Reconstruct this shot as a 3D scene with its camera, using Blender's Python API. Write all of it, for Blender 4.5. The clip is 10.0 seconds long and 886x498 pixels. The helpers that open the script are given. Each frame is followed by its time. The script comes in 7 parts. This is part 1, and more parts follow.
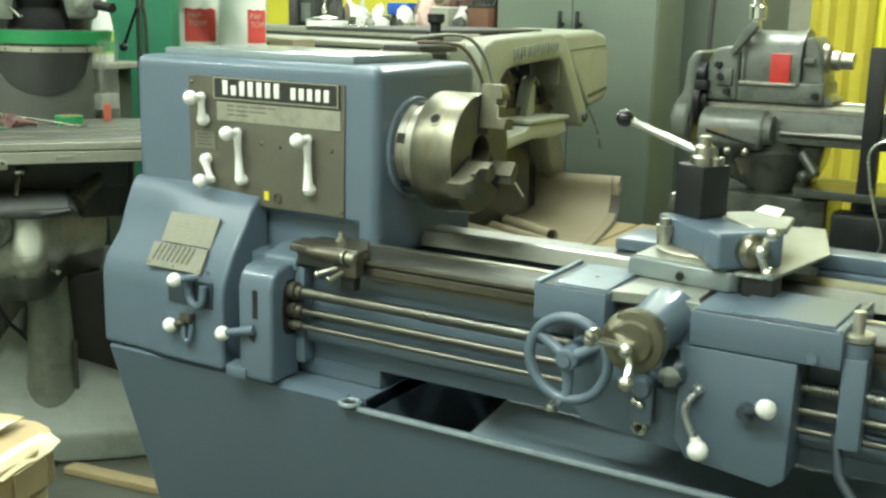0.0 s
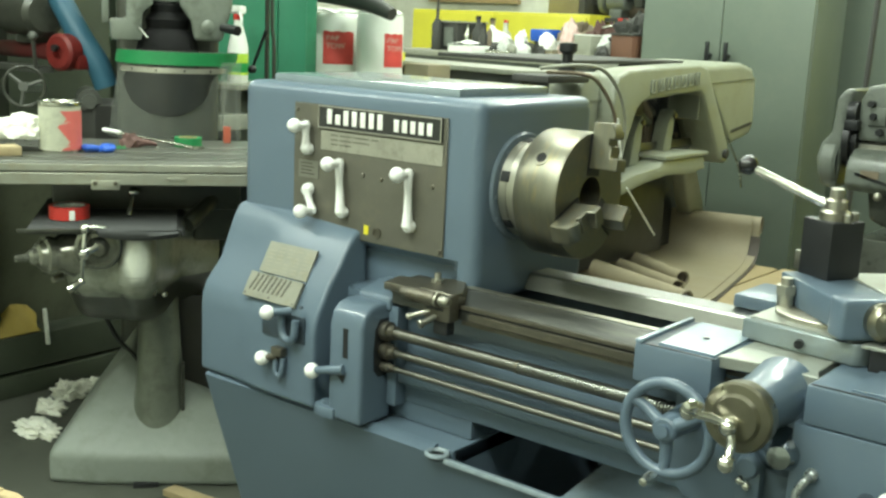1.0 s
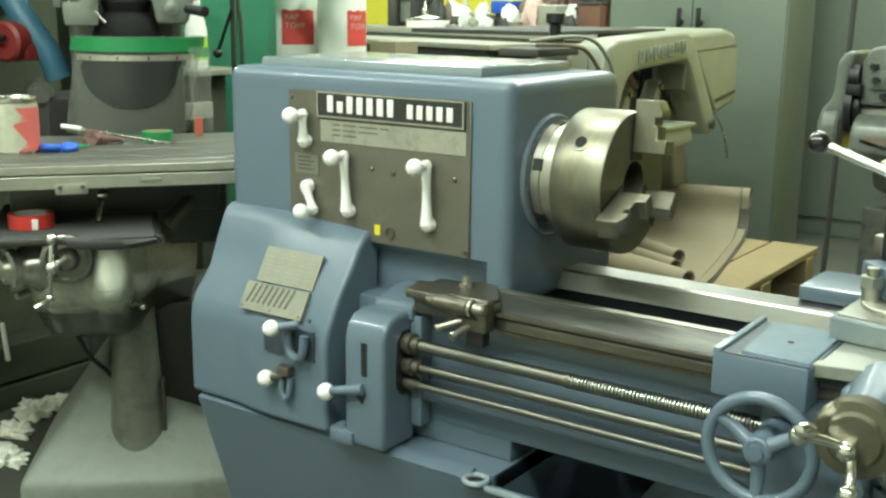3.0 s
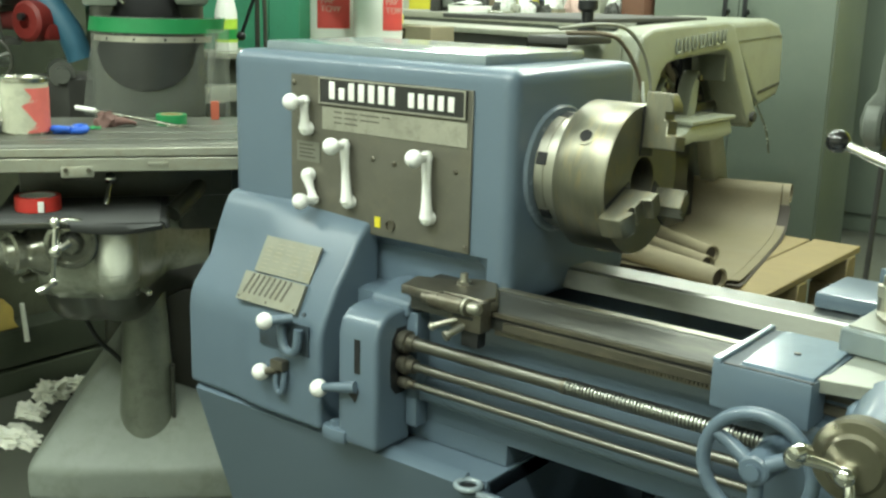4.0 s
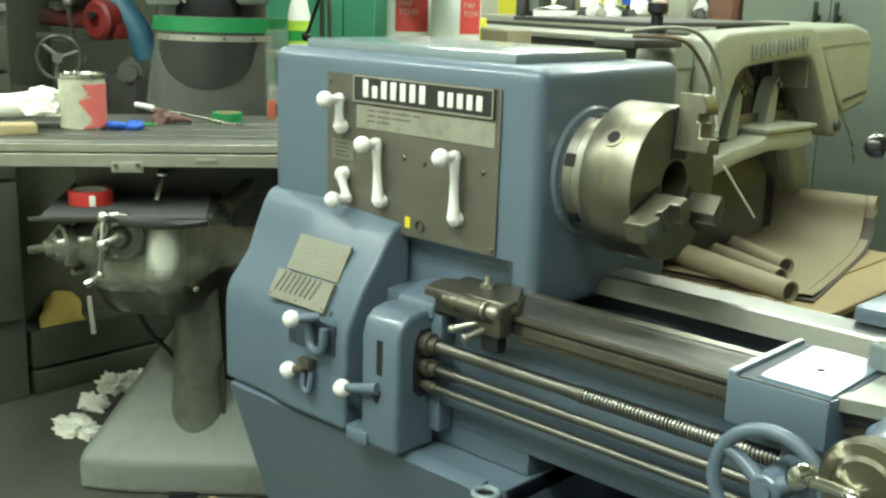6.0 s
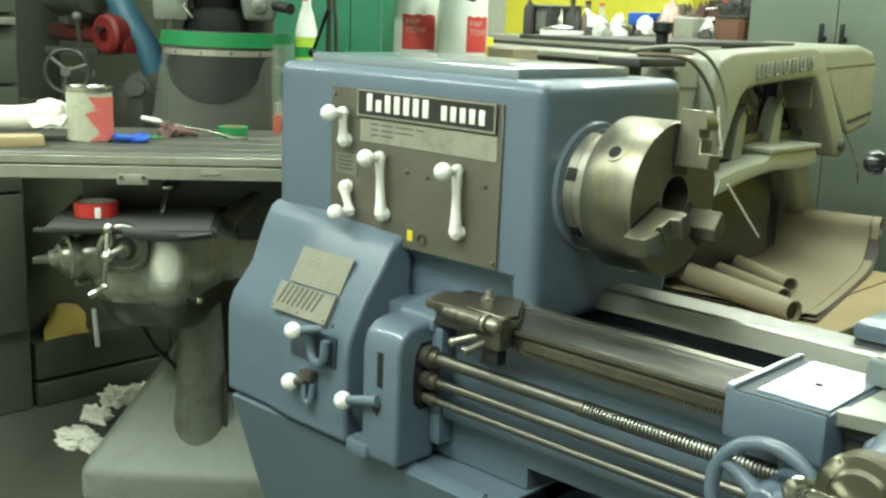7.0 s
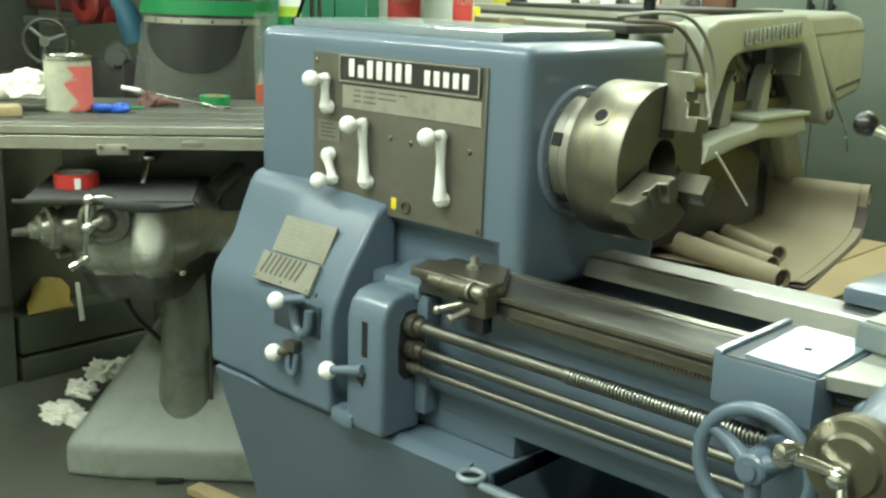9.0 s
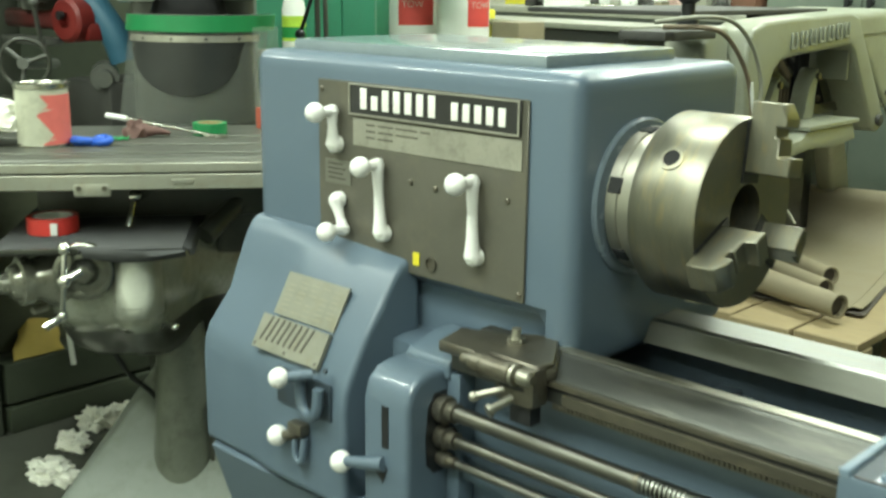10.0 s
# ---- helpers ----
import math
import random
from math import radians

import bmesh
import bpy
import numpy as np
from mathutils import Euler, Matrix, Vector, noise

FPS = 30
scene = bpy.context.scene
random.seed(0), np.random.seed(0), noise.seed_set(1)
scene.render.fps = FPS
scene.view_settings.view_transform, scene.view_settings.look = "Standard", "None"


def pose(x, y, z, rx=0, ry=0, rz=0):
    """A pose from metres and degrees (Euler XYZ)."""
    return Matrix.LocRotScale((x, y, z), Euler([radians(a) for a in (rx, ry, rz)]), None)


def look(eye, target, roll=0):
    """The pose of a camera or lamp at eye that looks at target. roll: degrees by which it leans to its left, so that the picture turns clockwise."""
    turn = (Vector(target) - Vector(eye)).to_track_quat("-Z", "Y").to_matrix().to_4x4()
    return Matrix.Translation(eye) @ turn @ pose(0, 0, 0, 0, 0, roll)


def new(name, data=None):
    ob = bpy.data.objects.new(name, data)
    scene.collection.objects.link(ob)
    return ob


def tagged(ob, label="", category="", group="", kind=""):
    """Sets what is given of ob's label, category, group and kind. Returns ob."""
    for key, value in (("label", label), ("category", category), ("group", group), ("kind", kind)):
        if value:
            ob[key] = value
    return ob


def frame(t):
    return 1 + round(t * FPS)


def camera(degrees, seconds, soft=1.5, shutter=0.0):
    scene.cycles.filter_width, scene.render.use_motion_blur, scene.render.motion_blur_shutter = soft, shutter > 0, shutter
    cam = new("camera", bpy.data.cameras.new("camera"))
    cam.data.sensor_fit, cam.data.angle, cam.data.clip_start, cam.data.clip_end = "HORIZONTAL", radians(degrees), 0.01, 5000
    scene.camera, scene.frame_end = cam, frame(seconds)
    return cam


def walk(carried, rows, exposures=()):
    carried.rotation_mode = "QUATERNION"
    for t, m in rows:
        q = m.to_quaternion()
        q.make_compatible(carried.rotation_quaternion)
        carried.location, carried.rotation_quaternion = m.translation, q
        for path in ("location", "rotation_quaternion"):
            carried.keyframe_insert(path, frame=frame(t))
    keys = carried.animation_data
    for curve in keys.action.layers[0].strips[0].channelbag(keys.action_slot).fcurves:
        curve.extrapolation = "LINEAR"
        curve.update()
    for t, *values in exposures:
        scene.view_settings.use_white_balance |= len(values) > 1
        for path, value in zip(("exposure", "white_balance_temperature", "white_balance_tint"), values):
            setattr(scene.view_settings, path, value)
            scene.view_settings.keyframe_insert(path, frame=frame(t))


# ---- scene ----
cam = camera(44.3, 10.0, soft=2.5, shutter=0.4)
PATH = [
    (0, (0.024, -0.037, 1.357), (-0.962, 1.648, 0.924), 1.4),
    (0.5, (0.013, 0.042, 1.361), (-1.072, 1.672, 0.952), 0.9),
    (1, (0.024, 0.13, 1.374), (-1.187, 1.67, 0.973), 2.6),
    (1.5, (0.006, 0.168, 1.367), (-1.208, 1.701, 0.948), 3.5),
    (2, (-0.105, 0.189, 1.365), (-1.228, 1.802, 0.997), 3.3),
    (2.5, (-0.222, 0.214, 1.362), (-1.303, 1.85, 0.97), 1.7),
    (2.7, (-0.254, 0.214, 1.362), (-1.347, 1.836, 0.942), 1.1),
    (3.8, (-0.24, 0.361, 1.363), (-1.427, 1.902, 0.898), 1.5),
    (4, (-0.227, 0.361, 1.362), (-1.422, 1.895, 0.895), 1.5),
    (4.5, (-0.179, 0.41, 1.36), (-1.414, 1.91, 0.889), 1.8),
    (5, (-0.158, 0.461, 1.347), (-1.498, 1.868, 0.874), 1.4),
    (5.2, (-0.158, 0.466, 1.339), (-1.485, 1.89, 0.878), 1.2),
    (6.3, (-0.149, 0.473, 1.35), (-1.485, 1.89, 0.894), 1.9),
    (6.5, (-0.146, 0.476, 1.341), (-1.483, 1.895, 0.892), 2.0),
    (7, (-0.139, 0.467, 1.34), (-1.487, 1.883, 0.914), 2.2),
    (7.5, (-0.143, 0.465, 1.335), (-1.473, 1.883, 0.868), 2.3),
    (8, (-0.146, 0.471, 1.335), (-1.479, 1.896, 0.898), 2.2),
    (8.5, (-0.152, 0.482, 1.325), (-1.48, 1.912, 0.886), 1.9),
    (9, (-0.15, 0.492, 1.323), (-1.475, 1.914, 0.851), 1.9),
    (9.5, (-0.22, 0.558, 1.328), (-1.582, 1.936, 0.833), 1.5),
    (10, (-0.401, 0.712, 1.346), (-1.741, 2.118, 0.87), 0.7),
]
walk(cam, [(t, look(eye, target, roll)) for t, eye, target, roll in PATH])

# ---- scale: lengths below are drawn in shop units; UNIT turns them into metres, FLOOR is the drawn height of the floor ----
UNIT, FLOOR = 1.12, 0.15

# ---- world and light ----
world = bpy.data.worlds.new("world")
scene.world = world
world.use_nodes = True
world.node_tree.nodes["Background"].inputs[0].default_value = (0.75, 1.0, 0.8, 1)
world.node_tree.nodes["Background"].inputs[1].default_value = 0.02
LAMP_COLOUR = (0.885, 1.0, 0.872)
LAMP_WATTS = 66.0


# ---- materials ----
def nodes_of(name):
    m = bpy.data.materials.new(name)
    m.use_nodes = True
    nt = m.node_tree
    return m, nt, nt.nodes["Principled BSDF"]


def surface(name, rgb, rough=0.45, metal=0.0, var=0.18, big=4.0, fine=90.0, bump=0.08, stain=None, stain_amount=0.5, stretch=(1, 1, 1), coat=0.0, spec=0.5, grain=0.35, coat_rough=0.12):
    """Paint, metal, paper and so on: two scales of noise in colour, roughness and relief, with an optional stain colour."""
    m, nt, p = nodes_of(name)
    n, l = nt.nodes, nt.links
    tc = n.new("ShaderNodeTexCoord")
    mp = n.new("ShaderNodeMapping")
    mp.inputs["Scale"].default_value = stretch
    l.new(tc.outputs["Object"], mp.inputs["Vector"])
    a = n.new("ShaderNodeTexNoise")
    a.inputs["Scale"].default_value, a.inputs["Detail"].default_value, a.inputs["Roughness"].default_value = big, 6, 0.6
    b = n.new("ShaderNodeTexNoise")
    b.inputs["Scale"].default_value, b.inputs["Detail"].default_value = fine, 4
    for t in (a, b):
        l.new(mp.outputs["Vector"], t.inputs["Vector"])
    mix = n.new("ShaderNodeMix")
    mix.data_type = "RGBA"
    lo = [c * (1 - var) for c in rgb]
    hi = [min(1.0, c * (1 + var)) for c in rgb]
    mix.inputs[6].default_value = (*lo, 1)
    mix.inputs[7].default_value = (*hi, 1)
    add = n.new("ShaderNodeMath")
    add.operation = "MULTIPLY_ADD"
    l.new(b.outputs["Fac"], add.inputs[0])
    add.inputs[1].default_value = grain
    sub = n.new("ShaderNodeMath")
    sub.operation = "MULTIPLY_ADD"
    l.new(a.outputs["Fac"], sub.inputs[0])
    sub.inputs[1].default_value, sub.inputs[2].default_value = 1.3, -0.32
    l.new(sub.outputs[0], add.inputs[2])
    l.new(add.outputs[0], mix.inputs[0])
    colour = mix.outputs[2]
    if stain:
        s = n.new("ShaderNodeTexNoise")
        s.inputs["Scale"].default_value, s.inputs["Detail"].default_value, s.inputs["Roughness"].default_value = big * 2.3, 8, 0.7
        l.new(mp.outputs["Vector"], s.inputs["Vector"])
        ramp = n.new("ShaderNodeMapRange")
        ramp.inputs[1].default_value, ramp.inputs[2].default_value = 0.5, 0.72
        ramp.inputs[3].default_value, ramp.inputs[4].default_value = 0.0, stain_amount
        l.new(s.outputs["Fac"], ramp.inputs[0])
        mx = n.new("ShaderNodeMix")
        mx.data_type = "RGBA"
        l.new(ramp.outputs[0], mx.inputs[0])
        l.new(colour, mx.inputs[6])
        mx.inputs[7].default_value = (*stain, 1)
        colour = mx.outputs[2]
    l.new(colour, p.inputs["Base Color"])
    r = n.new("ShaderNodeMapRange")
    r.inputs[3].default_value, r.inputs[4].default_value = max(0.03, rough * 0.75), min(1.0, rough * 1.3)
    l.new(add.outputs[0], r.inputs[0])
    l.new(r.outputs[0], p.inputs["Roughness"])
    p.inputs["Metallic"].default_value = metal
    p.inputs["Coat Weight"].default_value = coat
    p.inputs["Coat Roughness"].default_value = coat_rough
    p.inputs["Specular IOR Level"].default_value = spec
    if bump:
        bp = n.new("ShaderNodeBump")
        bp.inputs["Strength"].default_value, bp.inputs["Distance"].default_value = bump, 0.004
        l.new(add.outputs[0], bp.inputs["Height"])
        l.new(bp.outputs["Normal"], p.inputs["Normal"])
    return m


def rubbed(name, rgb, edge):
    """Metal rubbed pale, a highlight painted in its middle, running out raggedly into the paint round it."""
    m = surface(name, rgb, 0.3, 0.1, var=0.15, big=10, coat=0.4)
    n, l = m.node_tree.nodes, m.node_tree.links
    p = [k for k in n if k.type == "BSDF_PRINCIPLED"][0]
    tc, g, t = n.new("ShaderNodeTexCoord"), n.new("ShaderNodeTexGradient"), n.new("ShaderNodeTexNoise")
    g.gradient_type = "QUADRATIC_SPHERE"
    mp = n.new("ShaderNodeMapping")
    mp.inputs["Location"].default_value, mp.inputs["Scale"].default_value = (-0.9, 0.0, -0.75), (1.8, 0.0, 1.5)
    l.new(tc.outputs["Generated"], mp.inputs["Vector"])
    l.new(mp.outputs["Vector"], g.inputs["Vector"])
    t.inputs["Scale"].default_value, t.inputs["Detail"].default_value = 5, 5
    l.new(tc.outputs["Generated"], t.inputs["Vector"])
    add, r, mx = n.new("ShaderNodeMath"), n.new("ShaderNodeMapRange"), n.new("ShaderNodeMix")
    add.operation = "MULTIPLY_ADD"
    add.inputs[1].default_value = 0.25
    l.new(t.outputs["Fac"], add.inputs[0])
    l.new(g.outputs["Fac"], add.inputs[2])
    r.inputs[1].default_value, r.inputs[2].default_value = 0.16, 0.45
    l.new(add.outputs[0], r.inputs[0])
    mx.data_type = "RGBA"
    mx.inputs[6].default_value = (*edge, 1)
    l.new(p.inputs["Base Color"].links[0].from_socket, mx.inputs[7])
    l.new(r.outputs[0], mx.inputs[0])
    l.new(mx.outputs[2], p.inputs["Base Color"])
    return m


def emission(name, rgb, strength):
    m, nt, p = nodes_of(name)
    p.inputs["Base Color"].default_value = (0.8, 0.8, 0.8, 1)
    p.inputs["Emission Color"].default_value = (*rgb, 1)
    p.inputs["Emission Strength"].default_value = strength
    return m


def clear_plastic(name, rgb, alpha, rough=0.15):
    m, nt, p = nodes_of(name)
    n, l = nt.nodes, nt.links
    p.inputs["Base Color"].default_value = (*rgb, 1)
    p.inputs["Roughness"].default_value = rough
    t = n.new("ShaderNodeTexNoise")
    t.inputs["Scale"].default_value, t.inputs["Detail"].default_value = 7, 5
    r = n.new("ShaderNodeMapRange")
    r.inputs[3].default_value, r.inputs[4].default_value = alpha * 0.7, min(1, alpha * 1.3)
    l.new(t.outputs["Fac"], r.inputs[0])
    l.new(r.outputs[0], p.inputs["Alpha"])
    return m


BLUE = surface("blue_machine_enamel", (0.102, 0.143, 0.187), 0.38, var=0.09, big=2.2, fine=220, bump=0.02, coat=0.3, grain=0.10, coat_rough=0.06)
BLUE_SATIN = surface("satin_blue_enamel", (0.102, 0.143, 0.187), 0.42, var=0.09, big=2.2, fine=220, bump=0.02, coat=0.08, grain=0.10, coat_rough=0.2)
# Darker, oilier copy of the blue: shade in gaps and recesses painted in.
BLUE_DARK = surface("shaded_oily_blue_enamel", (0.035, 0.05, 0.065), 0.5, var=0.3, big=6, fine=80, stain=(0.02, 0.02, 0.018), stain_amount=0.8)
STEEL = surface("machined_steel", (0.42, 0.41, 0.35), 0.4, 1.0, var=0.22, big=7, fine=240, bump=0.04, stain=(0.3, 0.24, 0.14), stain_amount=0.4)
CHUCK_STEEL = surface("turned_chuck_steel", (0.225, 0.218, 0.172), 0.40, 1.0, var=0.24, big=9, fine=70, bump=0.05, stain=(0.36, 0.30, 0.15), stain_amount=0.6, stretch=(5, 1, 1))
WAY_STEEL = surface("ground_way_steel", (0.23, 0.235, 0.22), 0.33, 1.0, var=0.35, big=9, fine=160, bump=0.05, stain=(0.28, 0.25, 0.19), stain_amount=0.5, stretch=(0.35, 3, 3))
BROWN_STEEL = surface("oiled_brown_steel", (0.165, 0.153, 0.122), 0.4, 0.8, var=0.3, big=14, fine=160, bump=0.1, stain=(0.1, 0.08, 0.05), stain_amount=0.7)
BRIGHT_STEEL = surface("polished_rod_steel", (0.17, 0.168, 0.148), 0.42, 1.0, var=0.2, big=20, fine=200, bump=0.03, stain=(0.16, 0.135, 0.09), stain_amount=0.5, stretch=(0.3, 2, 2))
CHROME = surface("chrome_plate", (0.75, 0.75, 0.7), 0.12, 1.0, var=0.08, big=20, fine=100, bump=0.02)
PLATE_METAL = surface("dull_gray_control_plate", (0.13, 0.125, 0.1), 0.42, 0.35, var=0.2, big=6, fine=200, bump=0.05, stain=(0.19, 0.17, 0.12), stain_amount=0.5)
STRIP_METAL = surface("worn_aluminium_plate", (0.42, 0.41, 0.345), 0.36, 0.6, var=0.18, big=14, fine=160, bump=0.06, stain=(0.2, 0.19, 0.15), stain_amount=0.6)
CHART_METAL = surface("tarnished_brass_chart", (0.235, 0.235, 0.19), 0.45, 0.25, var=0.2, big=18, fine=160, bump=0.06, stain=(0.22, 0.2, 0.13), stain_amount=0.7)
BLACK_PLATE = surface("black_enamel_plate", (0.03, 0.03, 0.028), 0.35, 0.1, var=0.3, big=20)
WHITE = surface("white_gloss_paint", (0.82, 0.82, 0.79), 0.28, var=0.05, big=20, bump=0.03, coat=0.3)
WHITE_MARK = surface("white_raised_marking", (0.78, 0.78, 0.72), 0.5, var=0.08, big=60, fine=200)
YELLOW_MARK = surface("yellow_marking", (0.7, 0.6, 0.03), 0.5)
# Dead black that stands for the shade inside a hole.
HOLE = surface("shade_black_hole", (0.004, 0.004, 0.004), 0.9, bump=0)
INK = surface("dark_engraving", (0.07, 0.065, 0.05), 0.6)
# Black finish; also fills slots, holes and gaps as painted shade.
BLACK = surface("black_oxide_and_shade", (0.018, 0.019, 0.02), 0.4, 0.2, var=0.3, big=12)
BLACK_GLOSS = surface("black_phenolic_ball", (0.012, 0.012, 0.013), 0.12, coat=0.5, bump=0)
RUBBER = surface("black_rubber", (0.028, 0.03, 0.029), 0.6, var=0.3, big=10, fine=70, bump=0.2)
BRONZE = surface("bronze_dial", (0.285, 0.268, 0.205), 0.3, 1.0, var=0.2, big=18)
TAN_STEEL = surface("bare_cast_plate", (0.36, 0.375, 0.33), 0.36, 0.6, var=0.15, big=9, stain=(0.25, 0.22, 0.15), stain_amount=0.5)
MILL = surface("gray_mill_paint", (0.35, 0.368, 0.305), 0.2, 0.1, var=0.3, big=5, fine=60, stain=(0.06, 0.06, 0.044), stain_amount=0.6, coat=0.5)
MILL_BASE = surface("light_gray_base_paint", (0.205, 0.228, 0.2), 0.5, var=0.22, big=4, fine=40, stain=(0.13, 0.14, 0.11), stain_amount=0.7)
MILL_TABLE = surface("gray_table_iron", (0.11, 0.113, 0.095), 0.45, 0.5, var=0.2, big=8, fine=100, stain=(0.12, 0.12, 0.09), stain_amount=0.6)
MILL_EDGE = surface("scraped_table_edge", (0.36, 0.365, 0.3), 0.4, 0.5, var=0.15, big=10, stain=(0.28, 0.24, 0.15), stain_amount=0.5)
GRAY2 = surface("gray_lathe_paint", (0.14, 0.155, 0.133), 0.4, var=0.25, big=7, fine=60, stain=(0.045, 0.05, 0.04), stain_amount=0.7, coat=0.15)
CREAM = surface("cream_saw_enamel", (0.265, 0.28, 0.216), 0.42, var=0.1, big=4, fine=50, stain=(0.2, 0.2, 0.14), stain_amount=0.5, coat=0.15)
CREAM_MARK = surface("raised_cream_lettering", (0.16, 0.165, 0.12), 0.5)
CABINET = surface("gray_green_cabinet_paint", (0.122, 0.148, 0.118), 0.42, var=0.1, big=2, fine=30, stain=(0.16, 0.18, 0.14), stain_amount=0.4)
PAPER = surface("brown_sheet_stock", (0.225, 0.195, 0.127), 0.6, var=0.16, big=5, fine=60, stain=(0.2, 0.16, 0.1), stain_amount=0.5)
# Sheet brown darkened to stand for shade between sheets and inside rolls.
PAPER_DARK = surface("dark_sheet_shade", (0.06, 0.05, 0.04), 0.7)
WOOD = surface("pine_board", (0.4, 0.32, 0.18), 0.6, var=0.22, big=5, fine=60, stretch=(1, 9, 9), bump=0.2, stain=(0.3, 0.22, 0.11), stain_amount=0.5)
CARDBOARD = surface("tan_cardboard", (0.36, 0.27, 0.135), 0.7, var=0.2, big=7, stain=(0.24, 0.17, 0.08), stain_amount=0.5)
PACK_TAPE = surface("glossy_brown_tape", (0.4, 0.32, 0.17), 0.2, var=0.15, big=12, coat=0.4)
GREEN_TAPE = surface("green_cloth_tape", (0.012, 0.2, 0.062), 0.45, var=0.15, big=30)
GREEN_PAINT = surface("green_machine_paint", (0.03, 0.2, 0.11), 0.45, var=0.2, big=3, stain=(0.03, 0.1, 0.06), stain_amount=0.5)
DARK_GREEN = surface("dark_olive_machine_paint", (0.045, 0.055, 0.036), 0.5, var=0.25, big=4, stain=(0.03, 0.035, 0.025), stain_amount=0.7)
WHEEL_GRAY = surface("oily_gray_handwheel", (0.11, 0.115, 0.1), 0.4, 0.2, var=0.2, big=12)
SOFT_RED = surface("faded_red_label", (0.62, 0.14, 0.12), 0.5, var=0.15, big=30)
DIM_RED = surface("dull_red_paint", (0.09, 0.01, 0.009), 0.6, var=0.3, big=8)
BLUE_EDGE = surface("worn_blue_edge", (0.15, 0.19, 0.23), 0.25, var=0.15, big=20)
RED = surface("red_plastic", (0.6, 0.045, 0.035), 0.4, var=0.1, big=20)
LABEL_RED = surface("red_printed_label", (0.62, 0.07, 0.06), 0.5, var=0.12, big=30)
LABEL_PINK = surface("pale_label_print", (0.6, 0.42, 0.38), 0.5)
BLUE_PLASTIC = surface("bright_blue_plastic", (0.02, 0.1, 0.5), 0.35, var=0.1, big=20)
BELT_BLUE = surface("blue_hose", (0.03, 0.11, 0.17), 0.5, var=0.15)
CLOTH = surface("white_cotton_cloth", (0.78, 0.78, 0.7), 0.9, var=0.1, big=30, fine=300, bump=0.3)
RAG_CLOTH = surface("dirty_white_rag", (0.84, 0.85, 0.75), 0.9, var=0.2, big=20, fine=300, bump=0.3)
YELLOW_CLOTH = surface("mustard_rag", (0.3, 0.22, 0.045), 0.9, var=0.2, big=12, fine=200, bump=0.3)
YELLOW = surface("yellow_vinyl", (0.72, 0.66, 0.05), 0.45, var=0.12, big=3)
AMBER = surface("amber_vinyl", (0.5, 0.42, 0.05), 0.4, var=0.15, big=5)
PAIL = surface("white_pail_plastic", (0.8, 0.82, 0.76), 0.4, var=0.05, big=5)
PURPLE = surface("dark_plum_cloth", (0.13, 0.07, 0.06), 0.8, var=0.25, big=30)
TIN = surface("tin_plate", (0.55, 0.55, 0.48), 0.25, 1.0, var=0.1, big=30)
CAN_PAPER = surface("faded_can_label", (0.5, 0.51, 0.4), 0.5, 0.2, var=0.2, big=18, stain=(0.3, 0.3, 0.22), stain_amount=0.6)
SHIELD = clear_plastic("scuffed_clear_plastic", (0.2, 0.215, 0.19), 0.27)
SHIELD_DARK = surface("smoked_plastic", (0.028, 0.03, 0.028), 0.3, var=0.2, big=10)
BAG = clear_plastic("translucent_bag_film", (0.75, 0.77, 0.72), 0.7, 0.25)
PAN_BLUE = surface("oily_pan_enamel", (0.14, 0.19, 0.225), 0.4, var=0.2, big=4, fine=120, stain=(0.04, 0.05, 0.055), stain_amount=0.6)
CRATE_WOOD = surface("gray_pallet_wood", (0.3, 0.235, 0.125), 0.65, var=0.22, big=5, fine=60, stretch=(1, 9, 9), bump=0.2, stain=(0.18, 0.14, 0.085), stain_amount=0.6)
CONCRETE = surface("oily_shop_concrete", (0.066, 0.071, 0.056), 0.6, var=0.3, big=1.6, fine=30, bump=0.1, stain=(0.03, 0.033, 0.024), stain_amount=0.75)
WALL_PAINT = surface("dingy_wall_paint", (0.58, 0.59, 0.5), 0.7, var=0.15, big=1.2, fine=20, stain=(0.33, 0.32, 0.24), stain_amount=0.5)
CEILING_PAINT = surface("dull_ceiling_paint", (0.66, 0.67, 0.61), 0.8, var=0.1, big=1.0)
GRAY_TOP = surface("gray_bench_top", (0.27, 0.275, 0.22), 0.5, var=0.15, big=4, stain=(0.16, 0.16, 0.12), stain_amount=0.6)
DARK = surface("dark_shop_clutter", (0.045, 0.045, 0.04), 0.6, var=0.35, big=10)
BROWN = surface("brown_tarpaulin", (0.2, 0.16, 0.11), 0.7, var=0.25, big=8)


# ---- mesh tools ----
OFF = {}


def thing(name, origin, label, category, turn=0.0, local=False, group="", kind=""):
    """An Empty at a thing's base. Parts are drawn in shop coordinates, or (local) about the Empty, with absolute heights."""
    ob = new(name)
    x, y, z = origin
    ob.matrix_basis = pose(x * UNIT, y * UNIT, (z - FLOOR) * UNIT, 0, 0, turn)
    ob.empty_display_size = 0.1
    OFF[ob.name] = Vector((0, 0, z)) if local else Vector((x, y, z))
    return tagged(ob, label, category, group, kind)


def mesh_from(bm, name, material, offset, sharp=38):
    bmesh.ops.transform(bm, matrix=Matrix.Scale(UNIT, 4) @ Matrix.Translation(-offset), verts=bm.verts)
    bmesh.ops.recalc_face_normals(bm, faces=bm.faces)
    me = bpy.data.meshes.new(name)
    bm.to_mesh(me)
    bm.free()
    me.polygons.foreach_set("use_smooth", [True] * len(me.polygons))
    me.set_sharp_from_angle(angle=radians(sharp))
    me.materials.append(material)
    return me


